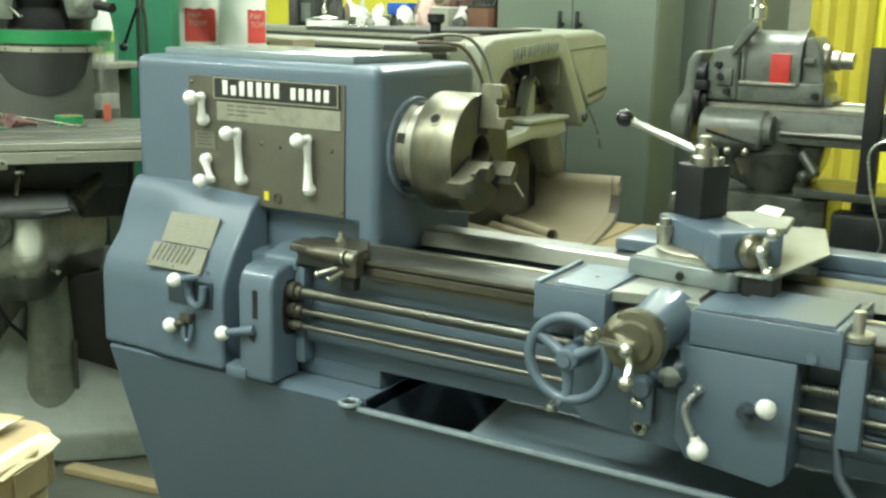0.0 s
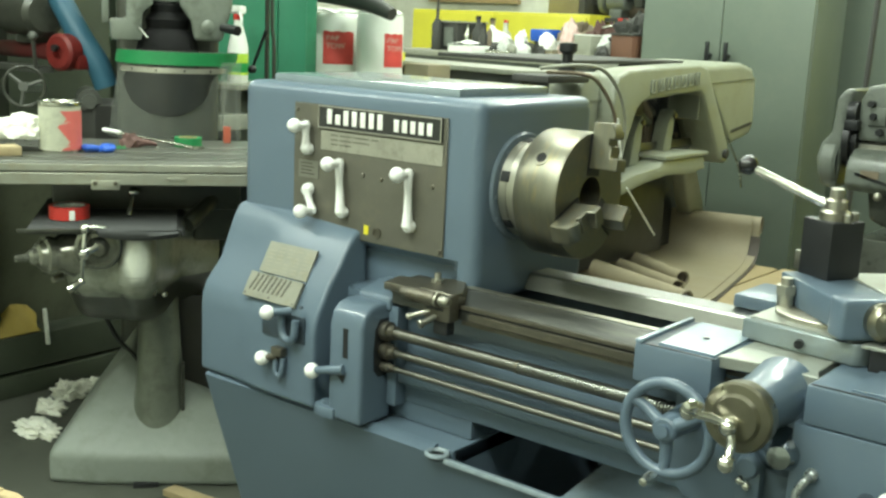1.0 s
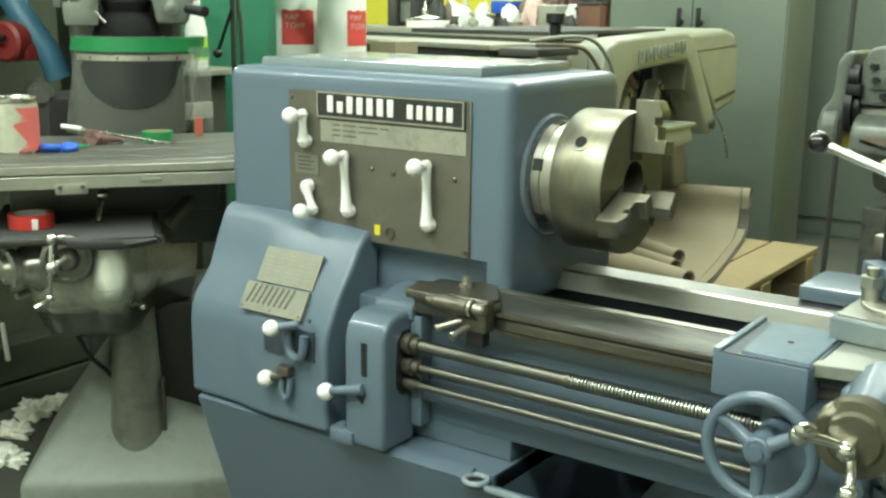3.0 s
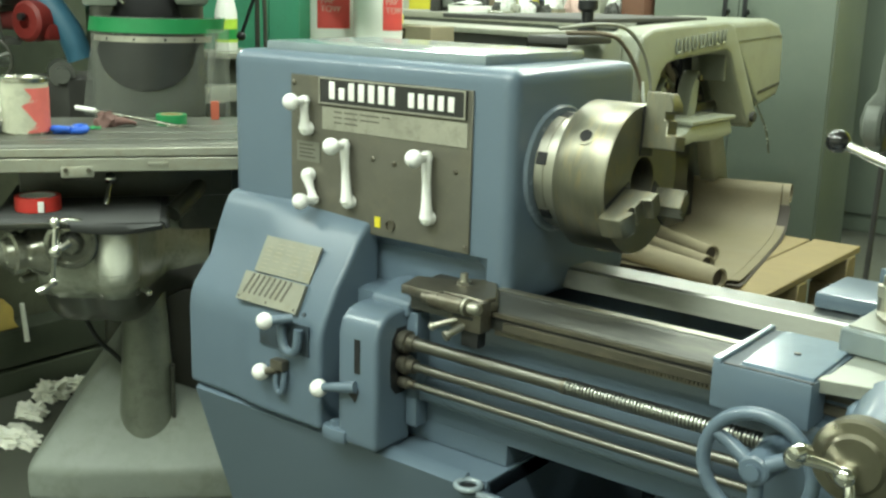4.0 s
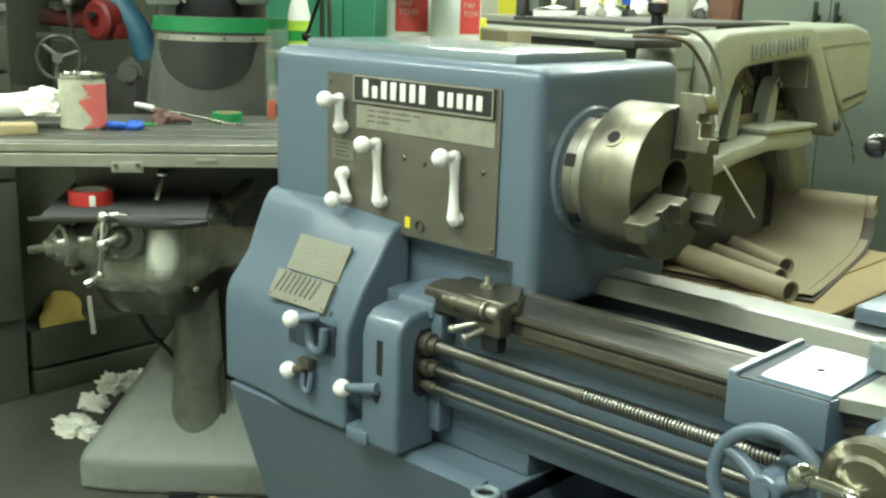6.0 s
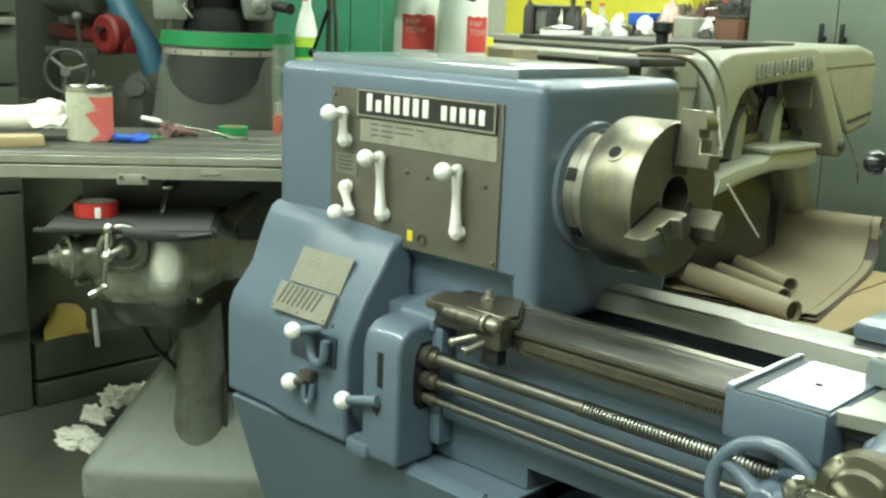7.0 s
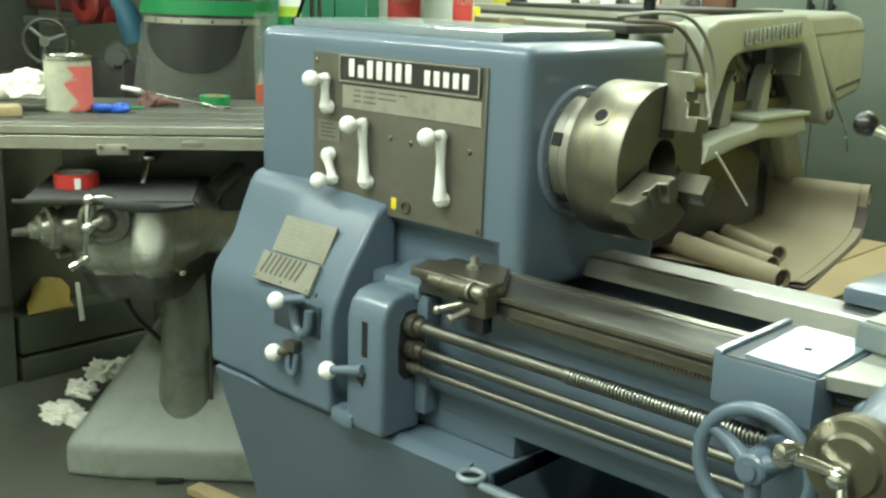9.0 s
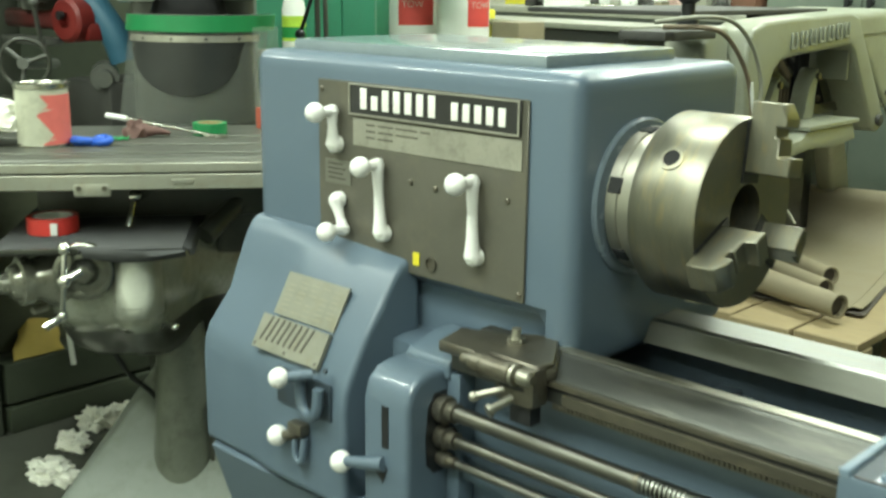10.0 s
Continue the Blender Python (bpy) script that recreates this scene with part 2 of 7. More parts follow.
def part(name, bm, material, parent, label="", sharp=38):
    root = parent
    while root.parent:
        root = root.parent
    ob = new(name, mesh_from(bm, name, material, OFF[root.name], sharp))
    ob.parent = parent
    return tagged(ob, label)


def single(name, bm, material, label="", category="", kind="", group="", origin=(0, 0, FLOOR)):
    """A thing that is one mesh."""
    o = Vector(origin)
    ob = new(name, mesh_from(bm, name, material, o))
    ob.location = ((o.x) * UNIT, (o.y) * UNIT, (o.z - FLOOR) * UNIT)
    return tagged(ob, label, category, group, kind)


def merge(bm, other):
    me = bpy.data.meshes.new("tmp")
    other.to_mesh(me)
    bm.from_mesh(me)
    bpy.data.meshes.remove(me)
    other.free()
    return bm


def bevel(bm, width, segments=2, angle=28):
    edges = [e for e in bm.edges if len(e.link_faces) == 2 and e.calc_face_angle(0) > radians(angle)]
    if edges:
        bmesh.ops.bevel(bm, geom=edges, offset=width, segments=segments, profile=0.6, affect="EDGES", clamp_overlap=True)
    return bm


def box(x0, x1, y0, y1, z0, z1, bev=0.0, seg=2):
    bm = bmesh.new()
    m = Matrix.Translation(((x0 + x1) / 2, (y0 + y1) / 2, (z0 + z1) / 2)) @ Matrix.Diagonal((abs(x1 - x0), abs(y1 - y0), abs(z1 - z0), 1))
    bmesh.ops.create_cube(bm, size=1, matrix=m)
    if bev:
        bmesh.ops.bevel(bm, geom=bm.edges[:], offset=bev, segments=seg, profile=0.6, affect="EDGES", clamp_overlap=True)
    return bm


def extrude(points, axis, a, b, bev=0.0, seg=2):
    """A solid of a closed outline. axis x: points are (y, z); y: (x, z); z: (x, y)."""
    bm = bmesh.new()

    def at(p, t):
        return {"x": (t, p[0], p[1]), "y": (p[0], t, p[1]), "z": (p[0], p[1], t)}[axis]

    lo = [bm.verts.new(at(p, a)) for p in points]
    hi = [bm.verts.new(at(p, b)) for p in points]
    bm.faces.new(lo)
    bm.faces.new(hi[::-1])
    for i in range(len(points)):
        j = (i + 1) % len(points)
        bm.faces.new((lo[i], lo[j], hi[j], hi[i]))
    bmesh.ops.recalc_face_normals(bm, faces=bm.faces)
    if bev:
        bevel(bm, bev, seg)
    return bm


def turned(start, along, profile, n=32):
    """A solid of revolution: profile of (distance along, radius)."""
    bm = bmesh.new()
    d = Vector(along).normalized()
    u = d.orthogonal().normalized()
    v = d.cross(u)
    s = Vector(start)
    rings = []
    for t, r in profile:
        if r < 1e-6:
            rings.append([bm.verts.new(s + d * t)])
        else:
            rings.append([bm.verts.new(s + d * t + (u * math.cos(a) + v * math.sin(a)) * r) for a in (2 * math.pi * k / n for k in range(n))])
    for p, q in zip(rings, rings[1:]):
        for k in range(n):
            k2 = (k + 1) % n
            if len(p) == 1 and len(q) == 1:
                continue
            if len(p) == 1:
                bm.faces.new((p[0], q[k2], q[k]))
            elif len(q) == 1:
                bm.faces.new((p[k], p[k2], q[0]))
            else:
                bm.faces.new((p[k], p[k2], q[k2], q[k]))
    for ring in (rings[0], rings[-1]):
        if len(ring) > 2:
            bm.faces.new(ring)
    bmesh.ops.recalc_face_normals(bm, faces=bm.faces)
    return bm


def rod(a, b, r, r2=None, n=20, round_end=0.0):
    a, b = Vector(a), Vector(b)
    h = (b - a).length
    r2 = r if r2 is None else r2
    e = round_end
    prof = [(0, max(r - e, 1e-4)), (e, r), (h - e, r2), (h, max(r2 - e, 1e-4))] if e else [(0, r), (h, r2)]
    return turned(a, b - a, prof, n)


def ball(c, r, n=20, squash=(1, 1, 1)):
    bm = bmesh.new()
    bmesh.ops.create_uvsphere(bm, u_segments=n, v_segments=n // 2 + 2, radius=r, matrix=Matrix.Translation(c) @ Matrix.Diagonal((*squash, 1)))
    return bm


def spline(points, steps=6):
    ps = [Vector(p) for p in points]
    ps = [ps[0] * 2 - ps[1]] + ps + [ps[-1] * 2 - ps[-2]]
    out = []
    for i in range(1, len(ps) - 2):
        p0, p1, p2, p3 = ps[i - 1:i + 3]
        for k in range(steps):
            t = k / steps
            out.append(0.5 * ((2 * p1) + (p2 - p0) * t + (2 * p0 - 5 * p1 + 4 * p2 - p3) * t * t + (3 * p1 - p0 - 3 * p2 + p3) * t ** 3))
    out.append(ps[-2])
    return out


def tube(points, r, n=10, smooth=True, r_end=None):
    ps = spline(points) if smooth else [Vector(p) for p in points]
    bm = bmesh.new()
    rings = []
    up = None
    for i, p in enumerate(ps):
        d = (ps[min(i + 1, len(ps) - 1)] - ps[max(i - 1, 0)]).normalized()
        u = d.orthogonal().normalized() if up is None else (up - d * up.dot(d)).normalized()
        up = u
        v = d.cross(u)
        rr = r if r_end is None else r + (r_end - r) * i / (len(ps) - 1)
        rings.append([bm.verts.new(p + (u * math.cos(a) + v * math.sin(a)) * rr) for a in (2 * math.pi * k / n for k in range(n))])
    for p, q in zip(rings, rings[1:]):
        for k in range(n):
            bm.faces.new((p[k], p[(k + 1) % n], q[(k + 1) % n], q[k]))
    bm.faces.new(rings[0])
    bm.faces.new(rings[-1])
    bmesh.ops.recalc_face_normals(bm, faces=bm.faces)
    return bm


def ring_torus(c, axis, R, r, n=40, m=12):
    d = Vector(axis).normalized()
    u = d.orthogonal().normalized()
    v = d.cross(u)
    c = Vector(c)
    bm = bmesh.new()
    rows = []
    for i in range(n):
        a = 2 * math.pi * i / n
        e = u * math.cos(a) + v * math.sin(a)
        rows.append([bm.verts.new(c + e * (R + r * math.cos(b)) + d * r * math.sin(b)) for b in (2 * math.pi * k / m for k in range(m))])
    for i in range(n):
        p, q = rows[i], rows[(i + 1) % n]
        for k in range(m):
            bm.faces.new((p[k], p[(k + 1) % m], q[(k + 1) % m], q[k]))
    return bm


def hollow(c, axis, r_out, r_in, h, n=36):
    """A ring with thickness, such as a roll of tape, standing on its base point."""
    return turned_closed(c, axis, [(0, r_in), (0, r_out), (h, r_out), (h, r_in)], n)


def turned_closed(start, along, profile, n=32):
    bm = bmesh.new()
    d = Vector(along).normalized()
    u = d.orthogonal().normalized()
    v = d.cross(u)
    s = Vector(start)
    rings = [[bm.verts.new(s + d * t + (u * math.cos(a) + v * math.sin(a)) * r) for a in (2 * math.pi * k / n for k in range(n))] for t, r in profile]
    for p, q in zip(rings, rings[1:] + rings[:1]):
        for k in range(n):
            bm.faces.new((p[k], p[(k + 1) % n], q[(k + 1) % n], q[k]))
    bmesh.ops.recalc_face_normals(bm, faces=bm.faces)
    return bm


def sheet(points_grid, thick):
    """A bent sheet with thickness from rows of points."""
    bm = bmesh.new()
    g = [[bm.verts.new(p) for p in row] for row in points_grid]
    for r0, r1 in zip(g, g[1:]):
        for k in range(len(r0) - 1):
            bm.faces.new((r0[k], r0[k + 1], r1[k + 1], r1[k]))
    bmesh.ops.recalc_face_normals(bm, faces=bm.faces)
    bmesh.ops.solidify(bm, geom=bm.faces[:], thickness=thick)
    return bm


def crumple(c, size, seed, n=3, rough=0.5, freq=2.2):
    """A crumpled heap: a flattened icosphere pushed about by noise, resting at its base height."""
    bm = bmesh.new()
    bmesh.ops.create_icosphere(bm, subdivisions=n, radius=1)
    o = Vector((seed * 7.3, seed * 3.1, seed * 1.7))
    for v in bm.verts:
        d = v.co.normalized()
        k = 1 + rough * noise.noise(d * freq + o) + rough * 0.5 * noise.noise(d * freq * 2.6 + o) + rough * 0.3 * (1 - 2 * abs(noise.noise(d * freq * 4 + o)))
        v.co = Vector((d.x * k * size[0], d.y * k * size[1], max(d.z * k, -0.35) * size[2]))
    low = min(v.co.z for v in bm.verts)
    bmesh.ops.translate(bm, verts=bm.verts, vec=Vector(c) - Vector((0, 0, low)))
    return bm


def word_mesh(text, size):
    """A word in the built-in font as a thin mesh lying in x and y."""
    curve = bpy.data.curves.new("word", "FONT")
    curve.body, curve.size, curve.extrude = text, size, 0.0006
    ob = bpy.data.objects.new("word", curve)
    bm = bmesh.new()
    bm.from_mesh(ob.to_mesh())
    ob.to_mesh_clear()
    bpy.data.objects.remove(ob)
    bpy.data.curves.remove(curve)
    return bm


def spun(bm, m):
    bmesh.ops.transform(bm, matrix=m, verts=bm.verts)
    return bm


# ---- the room ----
single("floor", box(-9, 5, -1.9, 8.7, FLOOR - 0.1, FLOOR), CONCRETE, "oily dark gray concrete shop floor", "floor", "structure")
single("ceiling", box(-9, 5, -1.9, 8.7, 3.3, 3.4), CEILING_PAINT, "dull off-white shop ceiling", "ceiling", "structure")
single("wall_north", box(-9, 5, 8.4, 8.6, FLOOR, 3.3), WALL_PAINT, "dingy cream painted shop wall", "wall", "structure")
# South wall is unseen, set close by to keep front light down.
single("wall_south", box(-9, 5, -1.8, -1.6, FLOOR, 3.3), WALL_PAINT, "dingy cream painted shop wall", "wall", "structure")
single("wall_west", box(-7.7, -7.5, -1.6, 8.4, FLOOR, 3.3), WALL_PAINT, "dingy cream painted shop wall", "wall", "structure")
single("wall_east", box(4, 4.2, -1.6, 8.4, FLOOR, 3.3), WALL_PAINT, "dingy cream painted shop wall", "wall", "structure")
TUBE_GLOW = emission("fluorescent_tube_glow", LAMP_COLOUR, 6.0)


def ceiling_light(x, y):
    f = thing("ceiling_light", (x, y, 3.3), "white enamelled twin-tube fluorescent ceiling light, switched on, out of view", "ceiling light", group="ceiling lights")
    part("tray", extrude([(y - 0.14, 3.3), (y + 0.14, 3.3), (y + 0.09, 3.235), (y - 0.09, 3.235)], "x", x - 0.65, x + 0.65, 0.006), WHITE, f)
    for s in (-1, 1):
        part("fluorescent_tube", rod((x - 0.62, y + 0.05 * s, 3.205), (x + 0.62, y + 0.05 * s, 3.205), 0.018, n=12), TUBE_GLOW, f, "glowing glass tube")
    lamp = bpy.data.lights.new("tube_light", "AREA")
    lamp.shape, lamp.size, lamp.size_y, lamp.energy, lamp.color = "RECTANGLE", 1.3 * UNIT, 0.2 * UNIT, LAMP_WATTS, LAMP_COLOUR
    ob = new("tube_light", lamp)
    ob.matrix_basis = pose(x * UNIT, y * UNIT, (3.17 - FLOOR) * UNIT)


# Unseen fixtures, placed to balance the light; the last two only brighten fronts.
for lx, ly in ((-5.6, 0.2), (-5.6, 4.3), (-5.6, 7.8), (-3.6, 0.2), (-3.6, 4.3), (-3.6, 7.8), (-1.7, 0.2), (-1.7, 2.3), (-1.8, 4.7), (-0.8, 4.4), (0.5, 7.0), (-5.6, 2.3), (-1.3, -0.5), (0.3, -0.1)):
    ceiling_light(lx, ly)

# ---- the blue engine lathe ----
lathe = thing("engine_lathe", (-0.6, 1.85, FLOOR), "blue enamelled engine lathe with white ball levers and steel chuck", "lathe")

# base cabinet with the chip pan rim
PALE_RIM = surface("rubbed_pale_rim", (0.24, 0.29, 0.32), 0.22, var=0.2, big=25, coat=0.4, stain=(0.13, 0.17, 0.2), stain_amount=0.5)
part("base_cabinet", extrude([(1.582, 0.632), (1.725, FLOOR), (2.12, FLOOR), (2.12, 0.632)], "x", -1.74, -1.085, 0.002), BLUE, lathe)
part("tail_leg", extrude([(0.35, 0.52), (0.35, FLOOR), (0.95, FLOOR), (1.0, 0.52)], "y", 1.74, 2.10, 0.006), BLUE, lathe)
# Added black box: its colour stands for the shade under the bed.
part("under_bed_dark", box(-1.084, 0.349, 1.745, 2.10, FLOOR, 0.20, 0.004), BLACK, lathe, "black box added for the dark under the bed")
# Panel added behind the pan opening to keep light out of it.
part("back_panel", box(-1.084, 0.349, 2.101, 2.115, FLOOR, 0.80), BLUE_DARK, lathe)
# the front slopes back towards the floor
part("front_panel", merge(extrude([(1.574, 0.638), (1.556, 0.627), (1.711, FLOOR), (1.724, FLOOR), (1.580, 0.638)], "x", -1.742, -1.12), extrude([(1.5572, 0.622), (1.711, FLOOR), (1.724, FLOOR), (1.571, 0.622)], "x", -1.12, 1.08)), BLUE, lathe)
part("pan_rim", box(-1.086, 1.1, 1.551, 1.561, 0.617, 0.6265, 0.003), PALE_RIM, lathe, "worn pale pan rim")
part("chip_pan", sheet([[(x, y, z) for x in (-0.90, 0.0, 1.05)] for y, z in ((1.58, 0.59), (1.66, 0.575), (1.85, 0.60), (2.06, 0.64), (2.11, 0.75))], 0.006), PAN_BLUE, lathe, "oily chip pan")
lug = part("pan_lug", ring_torus((-1.106, 1.560, 0.6285), (0, 0, 1), 0.0185, 0.0052, 32, 10), PALE_RIM, lathe, "worn ring lug on the pan rim")
part("hole", rod((-1.106, 1.560, 0.620), (-1.106, 1.560, 0.6245), 0.0165, n=24), BLACK, lug, "dark drain hole")
part("pan_floor", box(-1.40, -1.085, 1.5785, 2.10, 0.60, 0.634, 0.004), BLUE, lathe)

# bed
bed_side = [(1.636, 0.672), (1.636, 0.705), (1.612, 0.715), (1.612, 0.735), (1.636, 0.75), (1.636, 0.868), (1.66, 0.872), (1.71, 0.872), (1.71, 0.672)]
part("bed_wall", extrude(bed_side, "x", -1.425, 1.0, 0.004), BLUE, lathe)
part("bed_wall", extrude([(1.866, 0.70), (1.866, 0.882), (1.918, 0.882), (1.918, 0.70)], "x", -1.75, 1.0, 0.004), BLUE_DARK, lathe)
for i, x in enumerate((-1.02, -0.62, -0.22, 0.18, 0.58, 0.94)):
    part("bed_rib", box(x, x + 0.03, 1.7105, 1.8655, 0.70, 0.845, 0.004), BLUE_DARK, lathe, "cross rib painted dark for the shade in the bed")
part("bed_leg", box(-1.42, -1.09, 1.638, 1.95, 0.6345, 0.6995, 0.006), BLUE, lathe)
OILED_WAY = surface("oil_darkened_way", (0.098, 0.1, 0.09), 0.46, 0.8, var=0.3, big=5, fine=70, bump=0.05, stain=(0.2, 0.195, 0.165), stain_amount=0.7, stretch=(0.6, 2.5, 2.5))
OIL_BROWN = surface("oil_browned_iron", (0.068, 0.062, 0.045), 0.42, 0.3, var=0.35, big=9, stain=(0.16, 0.14, 0.095), stain_amount=0.6, stretch=(0.5, 2, 2))
front_way = part("front_way", extrude([(1.603, 0.869), (1.603, 0.8975), (1.612, 0.900), (1.655, 0.9085), (1.661, 0.911), (1.6795, 0.911), (1.69, 0.896), (1.69, 0.8725), (1.66, 0.8725)], "x", -1.262, 1.0), OILED_WAY, lathe, "dark oily ground front way", sharp=4)
part("way_crest", box(-1.16, 1.0, 1.662, 1.679, 0.9112, 0.9128, 0.0006, 1), STEEL, front_way, "bright rubbed crest of the way")
part("way_lip", box(-1.262, 1.0, 1.598, 1.6028, 0.8895, 0.897, 0.001, 1), OIL_BROWN, front_way, "browned front lip of the way")
part("way_front_edge", box(-1.08, 1.0, 1.5965, 1.6028, 0.8705, 0.885, 0.001, 1), OIL_BROWN, front_way, "oil-browned front edge of the way")
part("way_groove", box(-1.2, 1.0, 1.6012, 1.6028, 0.8852, 0.8893), BLACK, front_way, "groove painted dark for its shade")
rear_way = part("rear_way", extrude([(1.838, 0.8825), (1.8515, 0.911), (1.856, 0.914), (1.916, 0.914), (1.922, 0.908), (1.922, 0.8825)], "x", -1.20, 1.0), WAY_STEEL, lathe, "ground rear way", sharp=4)
part("way_face", extrude([(1.8362, 0.8835), (1.8495, 0.9105), (1.8510, 0.9105), (1.8378, 0.8835)], "x", -1.20, 1.0), surface("scraped_way_face", (0.15, 0.153, 0.13), 0.42, 0.6, var=0.25, big=6, fine=80, stain=(0.12, 0.12, 0.095), stain_amount=0.6, stretch=(0.6, 2, 2)), rear_way, "scraped gray face of the rear way")
part("way_end", extrude([(1.60, 0.852), (1.60, 0.872), (1.606, 0.879), (1.655, 0.893), (1.69, 0.893), (1.69, 0.852)], "x", -1.345, -1.264, 0.005, 3), BLUE, lathe)
teeth = bmesh.new()
for k in range(300):
    merge(teeth, box(-1.09 + k * 0.006, -1.0855 + k * 0.006, 1.6015, 1.6105, 0.8635, 0.8686))
part("rack", merge(teeth, box(-1.10, 0.72, 1.606, 1.6345, 0.860, 0.8686)), BROWN_STEEL, lathe, "oily toothed rack")

# headstock
bm = box(-1.755, -1.125, 1.670, 2.05, 0.872, 1.25, 0.026, 4)
for co, no in (((0, 0, 0.955), (0, 0, 1)), ((0, 0, 0.936), (0, 0, 1)), ((-1.186, 0, 0), (1, 0, 0)), ((-1.164, 0, 0), (1, 0, 0))):
    bmesh.ops.bisect_plane(bm, geom=bm.verts[:] + bm.edges[:] + bm.faces[:], plane_co=co, plane_no=no)
for v in bm.verts:
    # the front is undercut below the plate, but for a foot at the spindle end
    if v.co.z < 0.94 and v.co.x < -1.18 and v.co.y < 1.698:
        v.co.y = 1.698
part("headstock_housing", bm, BLUE, lathe)
part("headstock_lid", box(-1.70, -1.205, 1.705, 2.0, 1.246, 1.266, 0.006, 2), surface("pale_blue_lid_paint", (0.2, 0.245, 0.265), 0.2, var=0.1, big=5, coat=0.6, stain=(0.13, 0.16, 0.175), stain_amount=0.4), lathe, "pale blue-gray lid")
part("spindle_ring", turned((-1.126, 1.803, 1.088), (1, 0, 0), [(0, 0.102), (0.004, 0.102), (0.007, 0.0985), (0.007, 0.06)], 48), BLUE_EDGE, lathe, "pale worn ring")
plate = part("control_plate", box(-1.596, -1.198, 1.6658, 1.6698, 0.956, 1.214, 0.0012, 1), PLATE_METAL, lathe, "dull gray control plate")
name = part("nameplate", box(-1.524, -1.208, 1.6622, 1.6655, 1.168, 1.2135, 0.0012, 1), BLACK_PLATE, plate, "black plate with raised silvery border and white marks")
frame_bm = bmesh.new()
for x0, x1, z0, z1 in ((-1.523, -1.209, 1.2105, 1.213), (-1.523, -1.209, 1.1685, 1.171), (-1.523, -1.5205, 1.1712, 1.2103), (-1.2115, -1.209, 1.1712, 1.2103)):
    merge(frame_bm, box(x0, x1, 1.6603, 1.6621, z0, z1))
merge(name_b := bmesh.new(), frame_bm)
part("nameplate_border", name_b, STRIP_METAL, plate, "silvery raised border")
# raised marks stand for the maker's name: plain blocks
for k in range(7):
    part("marking", box(-1.4985 + k * 0.0222, -1.4855 + k * 0.0222, 1.6600, 1.6621, 1.178, 1.2075 if k != 1 else 1.198, 0.0015, 2), WHITE_MARK, plate)
for k in range(5):
    part("marking", box(-1.3235 + k * 0.0202, -1.3115 + k * 0.0202, 1.6600, 1.6621, 1.178, 1.2015, 0.0015, 2), WHITE_MARK, plate)
part("spec_strip", box(-1.518, -1.206, 1.6642, 1.6657, 1.125, 1.1635), STRIP_METAL, plate, "worn aluminium data strip")
strip_marks = bmesh.new()
for r in range(3):
    xx = -1.49
    for k in range(4 - r):
        w = 0.018 + 0.012 * ((k * 7 + r * 3) % 3)
        merge(strip_marks, box(xx, xx + w, 1.6637, 1.6641, 1.155 - r * 0.009, 1.1575 - r * 0.009))
        xx += w + 0.006
part("marking", strip_marks, PLATE_METAL, plate)
part("badge", box(-1.580, -1.524, 1.6642, 1.6657, 1.064, 1.099), surface("gray_badge", (0.2, 0.2, 0.165), 0.4, 0.5), plate, "small engraved badge")
bm = bmesh.new()
for r in range(4):
    merge(bm, box(-1.573, -1.535 - 0.006 * (r % 2), 1.6637, 1.6641, 1.071 + r * 0.007, 1.0735 + r * 0.007))
part("marking", bm, INK, plate)
for sx, sz in ((-1.402, 1.086), (-1.355, 1.083), (-1.228, 1.085), (-1.587, 1.20), (-1.206, 0.966)):
    part("screw", turned((sx, 1.6657, sz), (0, -1, 0), [(0, 0.0042), (0.002, 0.0042), (0.003, 0.003), (0.003, 0)], 12), BROWN_STEEL, plate)
part("yellow_mark", box(-1.396, -1.384, 1.6645, 1.6657, 0.971, 0.989), YELLOW_MARK, plate, "small yellow mark")
part("sight_glass", turned((-1.362, 1.6657, 0.978), (0, -1, 0), [(0, 0.0105), (0.003, 0.0105), (0.003, 0.0075), (-0.001, 0.0075), (-0.001, 0)], 20), BROWN_STEEL, plate, "round sight glass bezel")


def ball_lever(px, pz, kx, kz, knob_r=0.0145, width=0.0105, reach=0.045):
    """A cranked shifting lever: boss at (px, pz) on the plate, arm to (kx, kz), ball knob standing off the arm's end."""
    y = 1.666
    bm = rod((px, y, pz), (px, y - 0.018, pz), 0.0125, 0.0115, 20, 0.003)
    d = Vector((kx - px, 0, kz - pz))
    bm2 = turned((px, y - 0.013, pz), d, [(0, 0.0115), (d.length * 0.25, 0.0085), (d.length * 0.6, 0.007), (d.length * 0.9, 0.0085), (d.length, 0.0105), (d.length + 0.008, 0.007), (d.length + 0.010, 0)], 16)
    merge(bm, bm2)
    lever = part("shift_lever", bm, WHITE, lathe, "white painted shift lever")
    part("pivot_cap", turned((px, y - 0.0178, pz), (0, -1, 0), [(0, 0.0075), (0.002, 0.0075), (0.003, 0.0055), (0.0018, 0.004), (0.0018, 0)], 16), PAIL, lever)
    kb = rod((kx, y - 0.014, kz), (kx, y - reach + 0.008, kz), 0.0085, 0.0065, 16)
    merge(kb, ball((kx, y - reach, kz), knob_r, 22))
    part("knob", kb, WHITE, lever, "round white ball knob")


ball_lever(-1.549, 1.123, -1.550, 1.171)
ball_lever(-1.449, 1.008, -1.4555, 1.105)
ball_lever(-1.275, 1.005, -1.277, 1.105)
ball_lever(-1.545, 1.042, -1.5285, 1.002)

